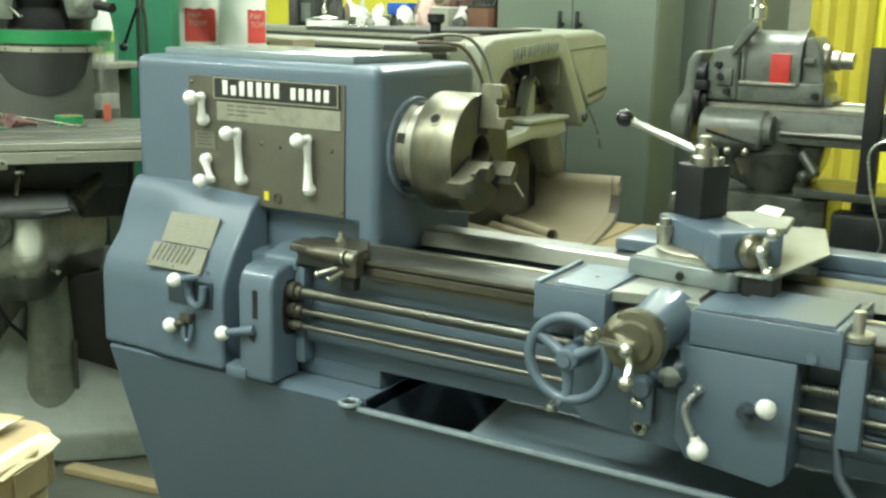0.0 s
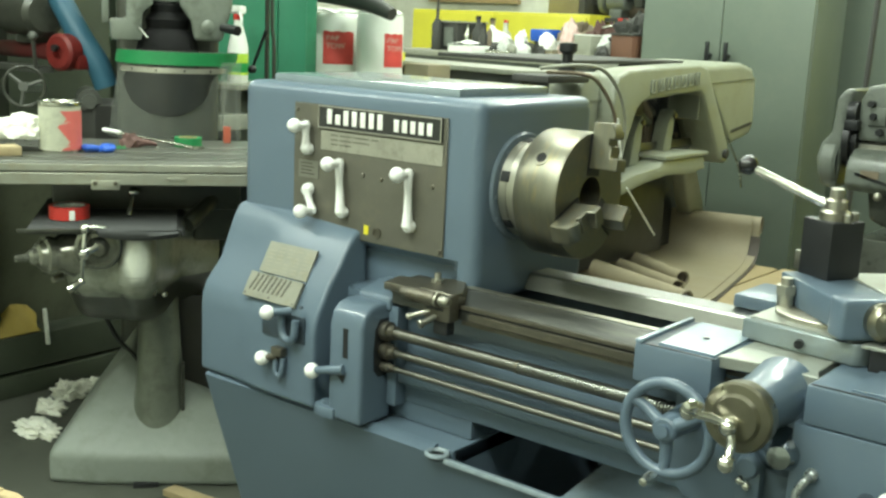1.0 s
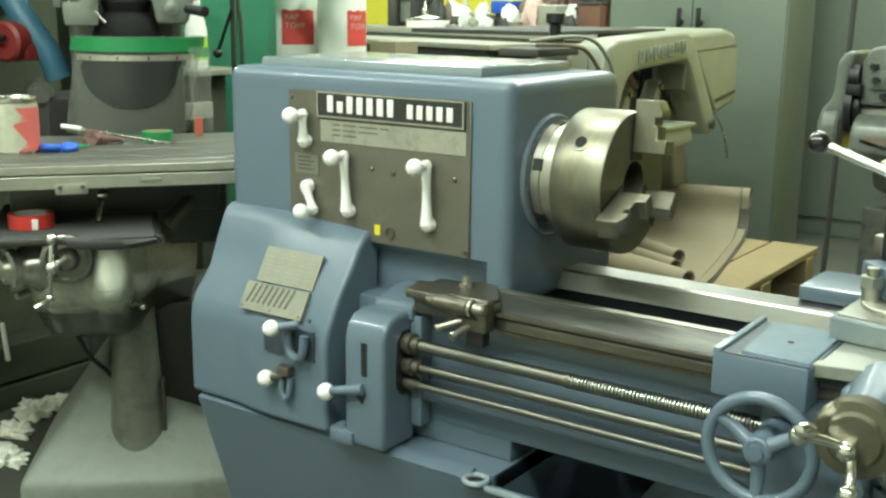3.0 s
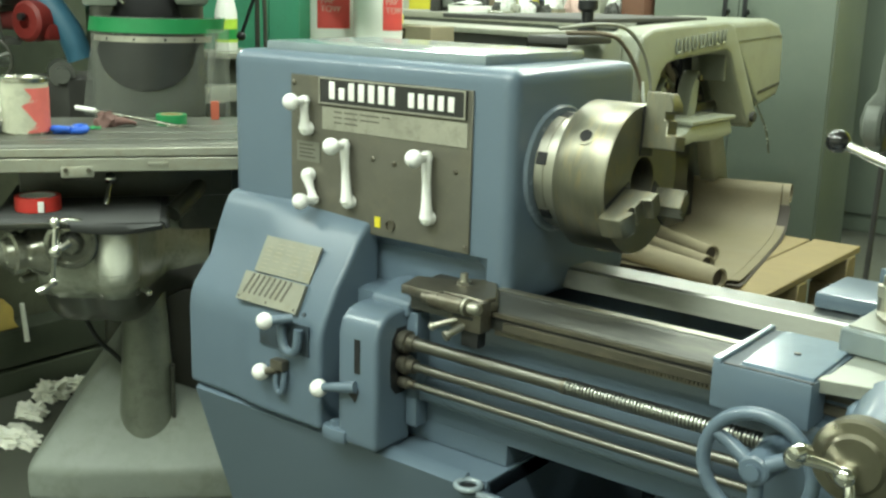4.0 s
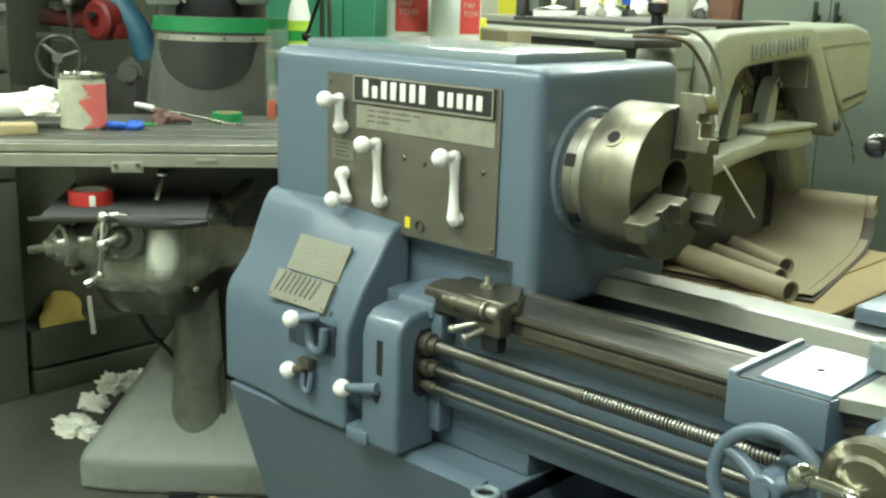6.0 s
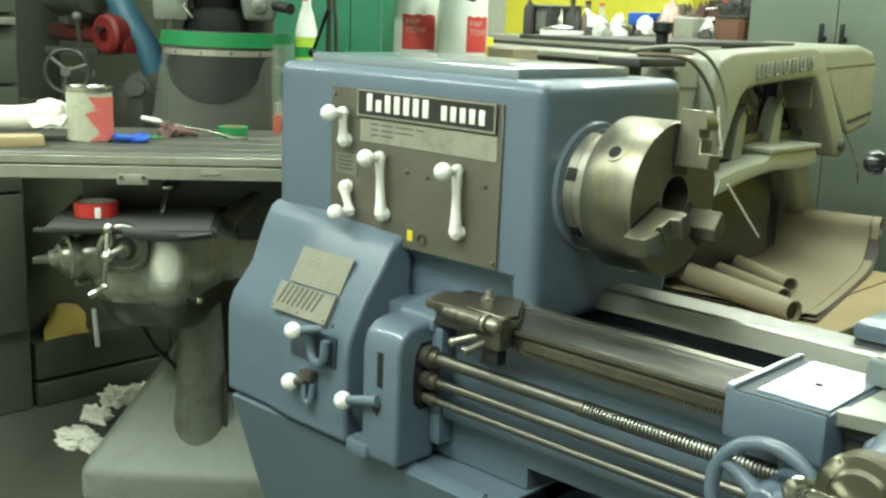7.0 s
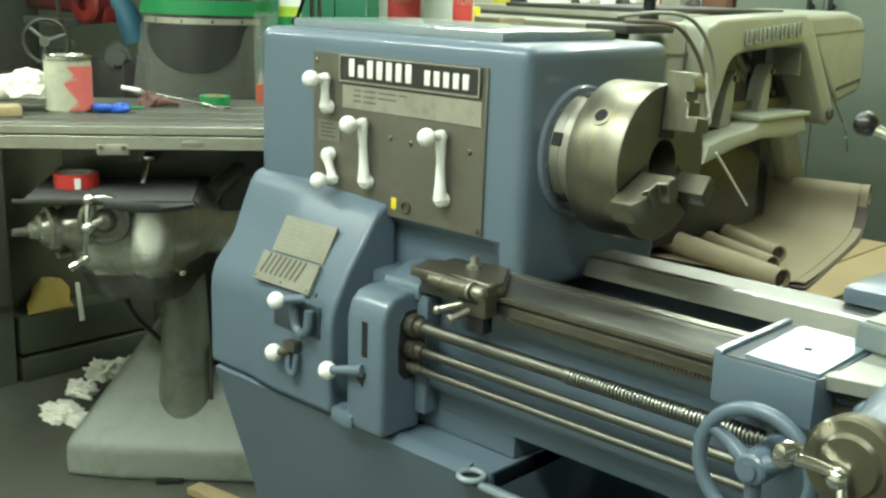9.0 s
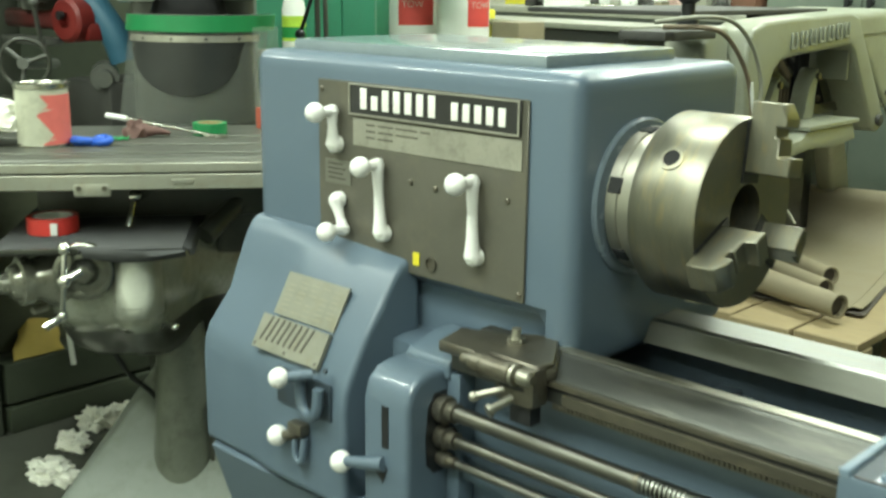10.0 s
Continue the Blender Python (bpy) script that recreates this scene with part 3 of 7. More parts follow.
# quick-change gearbox cover
cover = [(1.69, 0.992), (1.668, 0.988), (1.652, 0.981), (1.636, 0.964), (1.612, 0.927), (1.582, 0.876), (1.556, 0.828), (1.547, 0.806), (1.544, 0.78), (1.544, 0.637), (1.69, 0.637)]
bm = bmesh.new()
rows = []
SECTIONS = ((-1.757, 0.034), (-1.66, 0.032), (-1.63, 0.028), (-1.605, 0.016), (-1.58, 0.004), (-1.55, 0.0), (-1.406, 0.0))
for sx, off in SECTIONS:
    row = []
    for y, z in cover:
        w = min(1.0, max(0.0, (1.668 - y) / 0.11))
        drop = 0.012 * max(0.0, (sx + 1.60) / 0.2) * (1 if z > 0.9 else 0)
        row.append(bm.verts.new((sx, y + off * w * (0.35 if z < 0.84 else 1.0), z - drop)))
    rows.append(row)
for r0, r1 in zip(rows, rows[1:]):
    for k in range(len(cover)):
        bm.faces.new((r0[k], r0[(k + 1) % len(cover)], r1[(k + 1) % len(cover)], r1[k]))
bm.faces.new(rows[0]), bm.faces.new(rows[-1])
bmesh.ops.recalc_face_normals(bm, faces=bm.faces)
bevel(bm, 0.010, 4, 50)
part("gearbox_cover", bm, BLUE_SATIN, lathe, sharp=50)
part("cover_seam", box(-1.748, -1.60, 1.574, 1.60, 0.6285, 0.6365, 0.002), BLUE, lathe)


def on_slope(x0, x1, s0, s1, thick, lift=0.0):
    """A plate lying on the cover's sloping face; s runs down the slope from its top."""
    top, d = Vector((0, 1.612, 0.927)), Vector((0, -0.0560, -0.099)).normalized()
    nrm = Vector((0, -0.87, 0.492)).normalized()
    bm = bmesh.new()
    vs = []
    for h in (lift, lift + thick):
        for xx, s in ((x0, s0), (x1, s0), (x1, s1), (x0, s1)):
            p = top + d * s + nrm * h
            vs.append(bm.verts.new((xx, p.y, p.z)))
    for f in ((0, 1, 2, 3), (4, 5, 6, 7), (0, 1, 5, 4), (1, 2, 6, 5), (2, 3, 7, 6), (3, 0, 4, 7)):
        bm.faces.new([vs[k] for k in f])
    bmesh.ops.recalc_face_normals(bm, faces=bm.faces)
    return bm


c1 = part("chart_plate", on_slope(-1.600, -1.466, -0.004, 0.062, 0.003, 0.001), CHART_METAL, lathe, "tarnished engraved thread chart")
bm = bmesh.new()
for r in range(7):
    for k in range(5):
        if (r * 5 + k * 3) % 7 != 0:
            merge(bm, on_slope(-1.59 + k * 0.0245, -1.574 + k * 0.0245, 0.006 + r * 0.0078, 0.0075 + r * 0.0078, 0.0004, 0.0041))
part("marking", bm, surface("faint_engraving", (0.26, 0.25, 0.19), 0.5), c1)
c2 = part("chart_plate", on_slope(-1.614, -1.466, 0.066, 0.118, 0.007, 0.002), CHART_METAL, lathe, "brass selector index with slanting grooves")


def slanted_groove(x, lean=0.011):
    """A dark groove that leans as it runs down the index plate."""
    bm = bmesh.new()
    for k in range(6):
        f = k / 6
        merge(bm, on_slope(x + lean * (1 - f), x + lean * (1 - f) + 0.0042, 0.068 + 0.036 * f, 0.0742 + 0.036 * f, 0.0006, 0.0091))
    return bm


for k in range(8):
    part("groove", slanted_groove(-1.604 + k * 0.0132), INK, c2, "dark slanting groove")
for k in range(3):
    part("rivet", on_slope(-1.610 + k * 0.068, -1.6065 + k * 0.068, 0.1105, 0.114, 0.0008, 0.0091), INK, c2)
part("selector_recess", box(-1.548, -1.43, 1.5412, 1.5438, 0.762, 0.815), BLUE_DARK, lathe, "selector recess painted dark for its shade")
s1 = part("selector_lever", merge(tube([(-1.482, 1.530, 0.818), (-1.481, 1.530, 0.79), (-1.472, 1.528, 0.772), (-1.455, 1.528, 0.768), (-1.444, 1.528, 0.78), (-1.442, 1.530, 0.81)], 0.008, 10), rod((-1.486, 1.502, 0.823), (-1.460, 1.535, 0.826), 0.0075)), BLUE, lathe, "blue hooked selector lever")
part("knob", ball((-1.489, 1.499, 0.823), 0.0145), WHITE, s1, "round white ball knob")
s2 = part("selector_lever", merge(box(-1.508, -1.478, 1.526, 1.5438, 0.728, 0.746, 0.003), rod((-1.528, 1.530, 0.717), (-1.495, 1.534, 0.728), 0.0065, 0.0075)), BROWN_STEEL, lathe, "oily bronze selector lever")
part("loop", tube([(-1.500, 1.536, 0.728), (-1.500, 1.533, 0.70), (-1.493, 1.533, 0.688), (-1.484, 1.533, 0.693), (-1.481, 1.536, 0.726)], 0.0055, 10), BLUE, s2, "blue painted lever loop")
part("knob", ball((-1.533, 1.528, 0.716), 0.0152), WHITE, s2, "round white ball knob")
part("screw", turned((-1.438, 1.5405, 0.835), (0, -0.87, 0.49), [(0, 0.004), (0.003, 0.004), (0.003, 0)], 10), BLUE_DARK, lathe)

# feed control box at the end of the gearbox
bm = extrude([(1.62, 0.638), (1.62, 0.868), (1.578, 0.868), (1.556, 0.863), (1.540, 0.849), (1.533, 0.825), (1.533, 0.638)], "x", -1.356, -1.272, 0.010, 3)
feed = part("feed_box", bm, BLUE, lathe)
part("feed_box_foot", merge(extrude([(-1.392, 1.538), (-1.386, 1.529), (-1.36, 1.524), (-1.335, 1.528), (-1.335, 1.56), (-1.39, 1.575)], "z", 0.637, 0.660, 0.006, 2), rod((-1.368, 1.543, 0.655), (-1.368, 1.543, 0.668), 0.011, 0.009, 6)), BLUE, feed)
part("flange", box(-1.2715, -1.248, 1.604, 1.6355, 0.668, 0.862, 0.005, 2), BLUE, feed)
part("lever_slot", box(-1.318, -1.306, 1.5318, 1.5335, 0.765, 0.822), BLACK, feed, "dark slot")
part("lever_slot", extrude([(-1.338, 0.735), (-1.318, 0.748), (-1.308, 0.735), (-1.316, 0.715)], "y", 1.5317, 1.5334), BLACK, feed, "dark slot")
fl = part("feed_lever", merge(rod((-1.384, 1.521, 0.727), (-1.362, 1.522, 0.733), 0.008, 0.0065), rod((-1.365, 1.522, 0.732), (-1.312, 1.530, 0.743), 0.0075, 0.010)), BLUE, feed, "blue feed lever")
part("knob", ball((-1.386, 1.521, 0.7255), 0.0152), WHITE, fl, "round white ball knob")
part("rod_recess", extrude([(1.568, 0.742), (1.566, 0.78), (1.570, 0.82), (1.582, 0.838), (1.6035, 0.838), (1.6035, 0.728), (1.580, 0.728)], "x", -1.2723, -1.2705), BLACK, feed, "dark recess")
for zz, rr in ((0.817, 0.0185), (0.779, 0.016), (0.748, 0.010)):
    part("collar", turned((-1.271, 1.590, zz), (1, 0, 0), [(0, rr * 0.8), (0.006, rr), (0.018, rr), (0.020, rr * 0.72), (0.032, rr * 0.72), (0.033, 0)], 20), BROWN_STEEL, feed, "oily brown collar")
screw = part("leadscrew", rod((-1.25, 1.590, 0.817), (-0.962, 1.590, 0.817), 0.0105, n=18), BRIGHT_STEEL, lathe, "oily steel leadscrew, threaded from mid length")
prof = [(0, 0.0085)]
for k in range(235):
    t0 = 0.002 + k * 0.0056
    prof += [(t0 + 0.0010, 0.0120), (t0 + 0.0028, 0.0120), (t0 + 0.0038, 0.0090), (t0 + 0.0056, 0.0090)]
prof += [(1.91, 0.0085)]
part("thread_collar", rod((-0.966, 1.590, 0.817), (-0.960, 1.590, 0.817), 0.0122, n=18), BROWN_STEEL, screw, "dark collar at the start of the thread")
part("thread", turned((-0.962, 1.590, 0.817), (1, 0, 0), prof, 16), surface("bright_thread_steel", (0.33, 0.335, 0.31), 0.34, 1.0, var=0.15, big=30, stain=(0.17, 0.165, 0.13), stain_amount=0.4), screw, "bright square thread")
part("feed_rod", rod((-1.25, 1.590, 0.779), (0.95, 1.590, 0.779), 0.0075, n=16), BRIGHT_STEEL, lathe, "bright feed rod")
part("control_rod", rod((-1.26, 1.590, 0.748), (0.95, 1.590, 0.748), 0.0058, n=16), BRIGHT_STEEL, lathe, "bright control rod")
part("rod_bearing", box(0.86, 0.95, 1.56, 1.636, 0.71, 0.86, 0.012, 3), BLUE, lathe)

# carriage stop clamped on the front way
stop = part("carriage_stop", extrude([(-1.264, 1.580), (-1.280, 1.640), (-1.150, 1.688), (-1.094, 1.604), (-1.102, 1.580)], "z", 0.8985, 0.9125, 0.0015, 1), BROWN_STEEL, lathe, "oily clamp-on carriage stop")
part("clamp_block", merge(extrude([(-1.178, 1.578), (-1.196, 1.664), (-1.152, 1.684), (-1.097, 1.604), (-1.103, 1.576)], "z", 0.9126, 0.919, 0.002, 1), box(-1.158, -1.098, 1.566, 1.5955, 0.868, 0.917, 0.006)), BROWN_STEEL, stop, "oily brown clamp block")
part("barrel", merge(rod((-1.190, 1.562, 0.908), (-1.124, 1.562, 0.908), 0.0128, n=24, round_end=0.003), merge(rod((-1.176, 1.562, 0.908), (-1.171, 1.562, 0.908), 0.0136, n=24), rod((-1.204, 1.562, 0.908), (-1.190, 1.562, 0.908), 0.008, 0.0105, 18))), BROWN_STEEL, stop)
part("barrel_end", merge(rod((-1.124, 1.562, 0.908), (-1.119, 1.562, 0.908), 0.0134, n=24), rod((-1.119, 1.562, 0.908), (-1.096, 1.562, 0.908), 0.0088, n=18, round_end=0.003)), STEEL, stop, "bright rubbed barrel end")
part("bolt", merge(rod((-1.178, 1.63, 0.917), (-1.178, 1.63, 0.925), 0.0115, n=6), rod((-1.178, 1.63, 0.925), (-1.178, 1.63, 0.937), 0.007, 0.006)), STEEL, stop, "worn steel bolt")
part("foot", box(-1.140, -1.108, 1.574, 1.5955, 0.842, 0.868, 0.003), BLACK, stop, "dark clamp foot")
part("clamp_screw", merge(rod((-1.140, 1.572, 0.885), (-1.172, 1.548, 0.872), 0.0042, 0.005, 12), ball((-1.173, 1.547, 0.871), 0.0068, 12)), STEEL, stop, "worn steel tommy screw")
part("clamp_screw", merge(rod((-1.128, 1.575, 0.878), (-1.140, 1.542, 0.866), 0.0055, n=12), rod((-1.140, 1.542, 0.866), (-1.142, 1.537, 0.864), 0.008, n=12)), STEEL, stop)
part("slot", box(-1.150, -1.112, 1.5652, 1.5662, 0.888, 0.893), BLACK, stop)

# spindle nose and chuck
CX, CY, CZ = -1.119, 1.803, 1.088
nose = part("spindle_nose", turned((CX, CY, CZ), (1, 0, 0), [(0, 0.082), (0.006, 0.086), (0.007, 0.092), (0.022, 0.092), (0.023, 0.0905), (0.03, 0.0905), (0.031, 0.094), (0.044, 0.094), (0.045, 0.086), (0.052, 0.086)], 56), STEEL, lathe, "steel camlock spindle flange")
for a in range(6):
    aa = radians(a * 60 + 12)
    part("cam_slot", spun(box(0.008, 0.026, -0.010, 0.010, 0.0885, 0.0928, 0.001, 1), Matrix.Translation((CX, CY, CZ)) @ Matrix.Rotation(aa, 4, "X")), BLACK, nose, "dark cam recess")
chuck = part("chuck_body", turned((CX, CY, CZ), (1, 0, 0), [(0.051, 0.106), (0.054, 0.1125), (0.058, 0.1155), (0.139, 0.1155), (0.1435, 0.1135), (0.1445, 0.036), (0.09, 0.034), (0.09, 0)], 72), CHUCK_STEEL, lathe, "steel three-jaw chuck with yellowish oil stains")
FACE = CX + 0.1445
for a in (84, 204, 324):
    m = Matrix.Translation((FACE, CY, CZ)) @ Matrix.Rotation(radians(a - 90), 4, "X")
    # jaw: radial outline with steps, drawn in its own (x, z) and turned about the spindle
    out = [(0.0, 0.05), (0.056, 0.05), (0.056, 0.072), (0.040, 0.072), (0.040, 0.094), (0.034, 0.094), (0.034, 0.106), (0.046, 0.106), (0.046, 0.116), (0.036, 0.134), (0.0, 0.134)]
    if a == 324:
        out = [(0.0, 0.05), (0.052, 0.05), (0.052, 0.066), (0.044, 0.066), (0.044, 0.088), (0.0, 0.088)]
    part("jaw", spun(extrude(out, "y", -0.0165, 0.0165, 0.0015, 1), m), CHUCK_STEEL, chuck, "stepped steel jaw")
    part("jaw_guide", spun(box(-0.001, 0.0015, -0.0195, 0.0195, 0.037, 0.1125), m), BLACK, chuck, "dark jaw slot")
    ma = Matrix.Translation((CX + 0.096, CY, CZ)) @ Matrix.Rotation(radians(a - 32), 4, "X")
    part("key_socket", spun(turned((0, 0, 0.1145), (0, 0, 1), [(0, 0.016), (0.0022, 0.016), (0.0026, 0.0145), (0.0024, 0.0105), (-0.008, 0.0095), (-0.008, 0)], 24), ma), CHUCK_STEEL, chuck, "round key socket")
    part("socket_hole", spun(turned((0, 0, 0.1135), (0, 0, 1), [(0, 0.0098), (0.0032, 0.0098), (0.0032, 0)], 20), ma), HOLE, chuck, "dark square hole")

# carriage
saddle = part("saddle", box(-0.60, -0.46, 1.60, 2.0, 0.86, 0.905, 0.004), BLUE, lathe)
part("wing", extrude([(-0.728, 1.548), (-0.60, 1.546), (-0.60, 1.735), (-0.728, 1.735)], "z", 0.862, 0.9215, 0.005, 2), BLUE, saddle)
part("wing", extrude([(-0.46, 1.540), (-0.235, 1.540), (-0.225, 1.735), (-0.46, 1.735)], "z", 0.866, 0.9215, 0.005, 2), BLUE, saddle)
WING_PAINT = surface("glossy_wing_paint", (0.17, 0.23, 0.29), 0.16, var=0.1, big=16, coat=0.5, bump=0.12)
part("wing_pad", extrude([(-0.694, 1.562), (-0.603, 1.560), (-0.606, 1.722), (-0.702, 1.722)], "z", 0.9205, 0.926, 0.001, 1), WING_PAINT, saddle, "glossy oiled wing top")
part("wing_lip", extrude([(-0.7275, 1.549), (-0.7165, 1.549), (-0.7185, 1.733), (-0.7275, 1.733)], "z", 0.920, 0.9275, 0.0015, 1), WING_PAINT, saddle, "raised glossy wing lip")
part("oil_plug", rod((-0.652, 1.635, 0.926), (-0.652, 1.635, 0.9275), 0.0045, n=12), BLACK, saddle, "small dark oil hole")
part("wing_pad", extrude([(-0.405, 1.556), (-0.250, 1.556), (-0.244, 1.722), (-0.40, 1.722)], "z", 0.9205, 0.926, 0.001, 1), BLUE, saddle)
part("wing_lip", extrude([(-0.2425, 1.541), (-0.2352, 1.541), (-0.2262, 1.733), (-0.234, 1.733)], "z", 0.920, 0.9275, 0.0015, 1), BLUE_EDGE, saddle, "raised worn wing lip")
part("wing_groove", extrude([(-0.715, 1.552), (-0.696, 1.552), (-0.704, 1.725), (-0.717, 1.725)], "z", 0.920, 0.9222), BLUE_DARK, saddle, "groove painted dark for its shade")
for x0, x1, yy in ((-0.714, -0.601, 1.5505), (-0.455, -0.245, 1.5445)):
    part("wing_gasket", box(x0, x1, yy, yy + 0.005, 0.920, 0.9224), BLACK, saddle, "dark felt gasket")
part("dovetail_way", extrude([(-0.612, 1.57), (-0.598, 1.60), (-0.595, 1.95), (-0.47, 1.95), (-0.468, 1.61), (-0.455, 1.575), (-0.52, 1.59)], "z", 0.905, 0.9225, 0.001, 1), TAN_STEEL, saddle, "bare dovetail way")
apron = part("apron", merge(
    extrude([(-0.665, 0.862), (-0.668, 0.72), (-0.64, 0.69), (-0.47, 0.672), (-0.47, 0.862)], "y", 1.575, 1.635, 0.006, 2),
    extrude([(-0.472, 0.865), (-0.472, 0.71), (-0.452, 0.68), (-0.318, 0.664), (-0.298, 0.68), (-0.294, 0.865)], "y", 1.54, 1.635, 0.006, 2)), BLUE, lathe)
part("apron_bolt", rod((-0.275, 1.54, 0.878), (-0.275, 1.535, 0.878), 0.009, n=6), BLUE, apron)
HX, HY, HZ = -0.641, 1.503, 0.819
wheel = part("handwheel", ring_torus((HX, HY, HZ), (0, 1, 0), 0.068, 0.0088, 48, 12), BLUE, lathe, "blue cast handwheel")
part("hub", merge(rod((HX, HY - 0.012, HZ), (HX, 1.576, HZ), 0.019, 0.022, 24, 0.003), rod((HX, HY - 0.018, HZ), (HX, HY - 0.012, HZ), 0.010)), BLUE, wheel)
for a in (270, 30, 150):
    e = Vector((math.cos(radians(a)), 0, math.sin(radians(a))))
    c = Vector((HX, HY, HZ))
    part("spoke", tube([c + e * 0.012, c + e * 0.04 + Vector((0, 0.004, 0)), c + e * 0.066], 0.0105, 12, r_end=0.0075), BLUE, wheel)
hk = turned((HX - 0.008, HY - 0.006, HZ - 0.072), (0, -1, 0), [(0, 0.006), (0.006, 0.006), (0.014, 0.0105), (0.03, 0.009), (0.04, 0.006), (0.042, 0)], 18)
part("crank_handle", hk, CHROME, wheel, "chrome crank handle")

AX, AZ = -0.512, 0.886
part("feed_screw_housing", merge(turned((AX, 1.60, AZ), (0, -1, 0), [(0, 0.05), (0.04, 0.044), (0.08, 0.038), (0.135, 0.036), (0.137, 0)], 36), box(-0.565, -0.465, 1.556, 1.602, 0.80, 0.905, 0.016, 3)), BLUE, lathe)
dial = part("cross_feed_dial", turned((AX, 1.468, AZ), (0, -1, 0), [(0, 0.036), (0.003, 0.047), (0.026, 0.049), (0.03, 0.046), (0.031, 0.034), (0.036, 0.030), (0.037, 0)], 48), BRONZE, lathe, "bronze graduated dial")
bm = tube([(AX - 0.048, 1.405, AZ + 0.004), (AX - 0.02, 1.42, AZ - 0.002), (AX - 0.004, 1.425, AZ - 0.010), (AX + 0.004, 1.42, AZ - 0.026), (AX + 0.007, 1.405, AZ - 0.048)], 0.0065, 12)
merge(bm, ball((AX - 0.004, 1.424, AZ - 0.010), 0.0125, 16))
merge(bm, ball((AX - 0.051, 1.40, AZ + 0.006), 0.0125, 16))
merge(bm, ball((AX + 0.008, 1.40, AZ - 0.051), 0.0125, 16))
merge(bm, turned((AX - 0.040, 1.412, AZ + 0.014), (-0.25, -1, 0.1), [(0, 0.005), (0.01, 0.0085), (0.02, 0.0105), (0.03, 0.007), (0.032, 0)], 14))
part("ball_crank", bm, CHROME, dial, "chrome ball crank")
part("index_knob", turned((-0.487, 1.575, 0.814), (0.15, -1, 0.05), [(0, 0.042), (0.010, 0.042), (0.022, 0.036), (0.034, 0.026), (0.052, 0.021), (0.060, 0.016), (0.062, 0)], 28), surface("dark_bright_steel", (0.34, 0.37, 0.38), 0.14, 1.0, var=0.2, big=18, coat=0.4),  apron, "glossy steel clutch knob")
part("clutch_boss", merge(rod((-0.535, 1.576, 0.775), (-0.535, 1.55, 0.775), 0.02, 0.017, 20, 0.003), box(-0.553, -0.515, 1.555, 1.5755, 0.715, 0.775, 0.006)), BLUE, apron)
part("push_button", turned((-0.539, 1.575, 0.703), (0, -1, 0), [(0, 0.0135), (0.008, 0.0135), (0.010, 0.011), (0.010, 0.0075), (0.004, 0.007), (0.004, 0)], 24), CHROME, apron, "bright ring push button")
part("button_core", rod((-0.539, 1.572, 0.703), (-0.539, 1.568, 0.703), 0.0055, n=14), BLACK, apron, "dark button core")
part("grease_fitting", merge(ball((-0.545, 1.555, 0.752), 0.007, 12), ball((-0.533, 1.552, 0.748), 0.008, 12)), CHROME, apron)
SATIN = surface("satin_gray_steel", (0.42, 0.45, 0.45), 0.28, 0.7, var=0.12, big=14)
hl = part("half_nut_lever", tube([(-0.438, 1.535, 0.797), (-0.441, 1.522, 0.792), (-0.450, 1.517, 0.77), (-0.442, 1.516, 0.745), (-0.432, 1.515, 0.728)], 0.0058, 12), SATIN, apron, "bent steel half-nut lever")
part("knob", merge(ball((-0.424, 1.513, 0.710), 0.0165, 20), rod((-0.431, 1.515, 0.730), (-0.427, 1.514, 0.718), 0.0075, 0.010)), WHITE, hl, "round white ball knob")
part("boss", ball((-0.438, 1.538, 0.797), 0.010, 14), SATIN, hl)
kn = part("feed_knob_stem", merge(rod((-0.362, 1.54, 0.78), (-0.362, 1.522, 0.78), 0.014, 0.012), rod((-0.358, 1.525, 0.783), (-0.33, 1.515, 0.796), 0.0075)), BLUE_DARK, apron)
part("knob", turned((-0.336, 1.518, 0.797), (0.75, -0.6, 0.1), [(0, 0.008), (0.004, 0.0135), (0.011, 0.0150), (0.019, 0.0138), (0.023, 0.008), (0.024, 0)], 22), WHITE, kn, "white feed knob")

# cross slide, compound rest and tool post
cross = part("cross_slide", extrude([(-0.62, 1.69), (-0.44, 1.668), (-0.42, 1.69), (-0.42, 2.14), (-0.60, 2.14)], "z", 0.9225, 0.956, 0.003, 1), surface("gray_slide_paint", (0.2, 0.235, 0.24), 0.35, 0.3, var=0.15, big=8, stain=(0.16, 0.16, 0.13), stain_amount=0.5), lathe, "gray cross slide")
part("slide_top", extrude([(-0.612, 1.70), (-0.448, 1.676), (-0.43, 1.70), (-0.43, 2.12), (-0.595, 2.12)], "z", 0.956, 0.9585), TAN_STEEL, cross, "bare steel top")
part("gib", box(-0.4195, -0.368, 1.668, 1.72, 0.918, 0.953, 0.003), BLACK, cross, "black gib end")
part("rear_plate", extrude([(-0.43, 1.66), (-0.37, 1.66), (-0.33, 1.90), (-0.385, 2.13), (-0.43, 2.13)], "z", 0.9545, 0.960, 0.001, 1), TAN_STEEL, cross, "bare plate")
part("adjust_screw", rod((-0.525, 1.684, 0.938), (-0.522, 1.668, 0.938), 0.007, n=12), BLACK, cross)
part("swivel_base", turned((-0.52, 1.79, 0.9586), (0, 0, 1), [(0, 0.082), (0.006, 0.082), (0.0085, 0.078), (0.0085, 0)], 48), STEEL, lathe, "round steel swivel base")
part("swivel_bolt", merge(rod((-0.588, 1.775, 0.9586), (-0.588, 1.775, 0.985), 0.013, n=20), merge(rod((-0.588, 1.775, 0.985), (-0.588, 1.775, 1.0), 0.0165, n=6), rod((-0.588, 1.775, 1.0), (-0.588, 1.775, 1.012), 0.009, n=14))), STEEL, lathe, "clamping bolt")
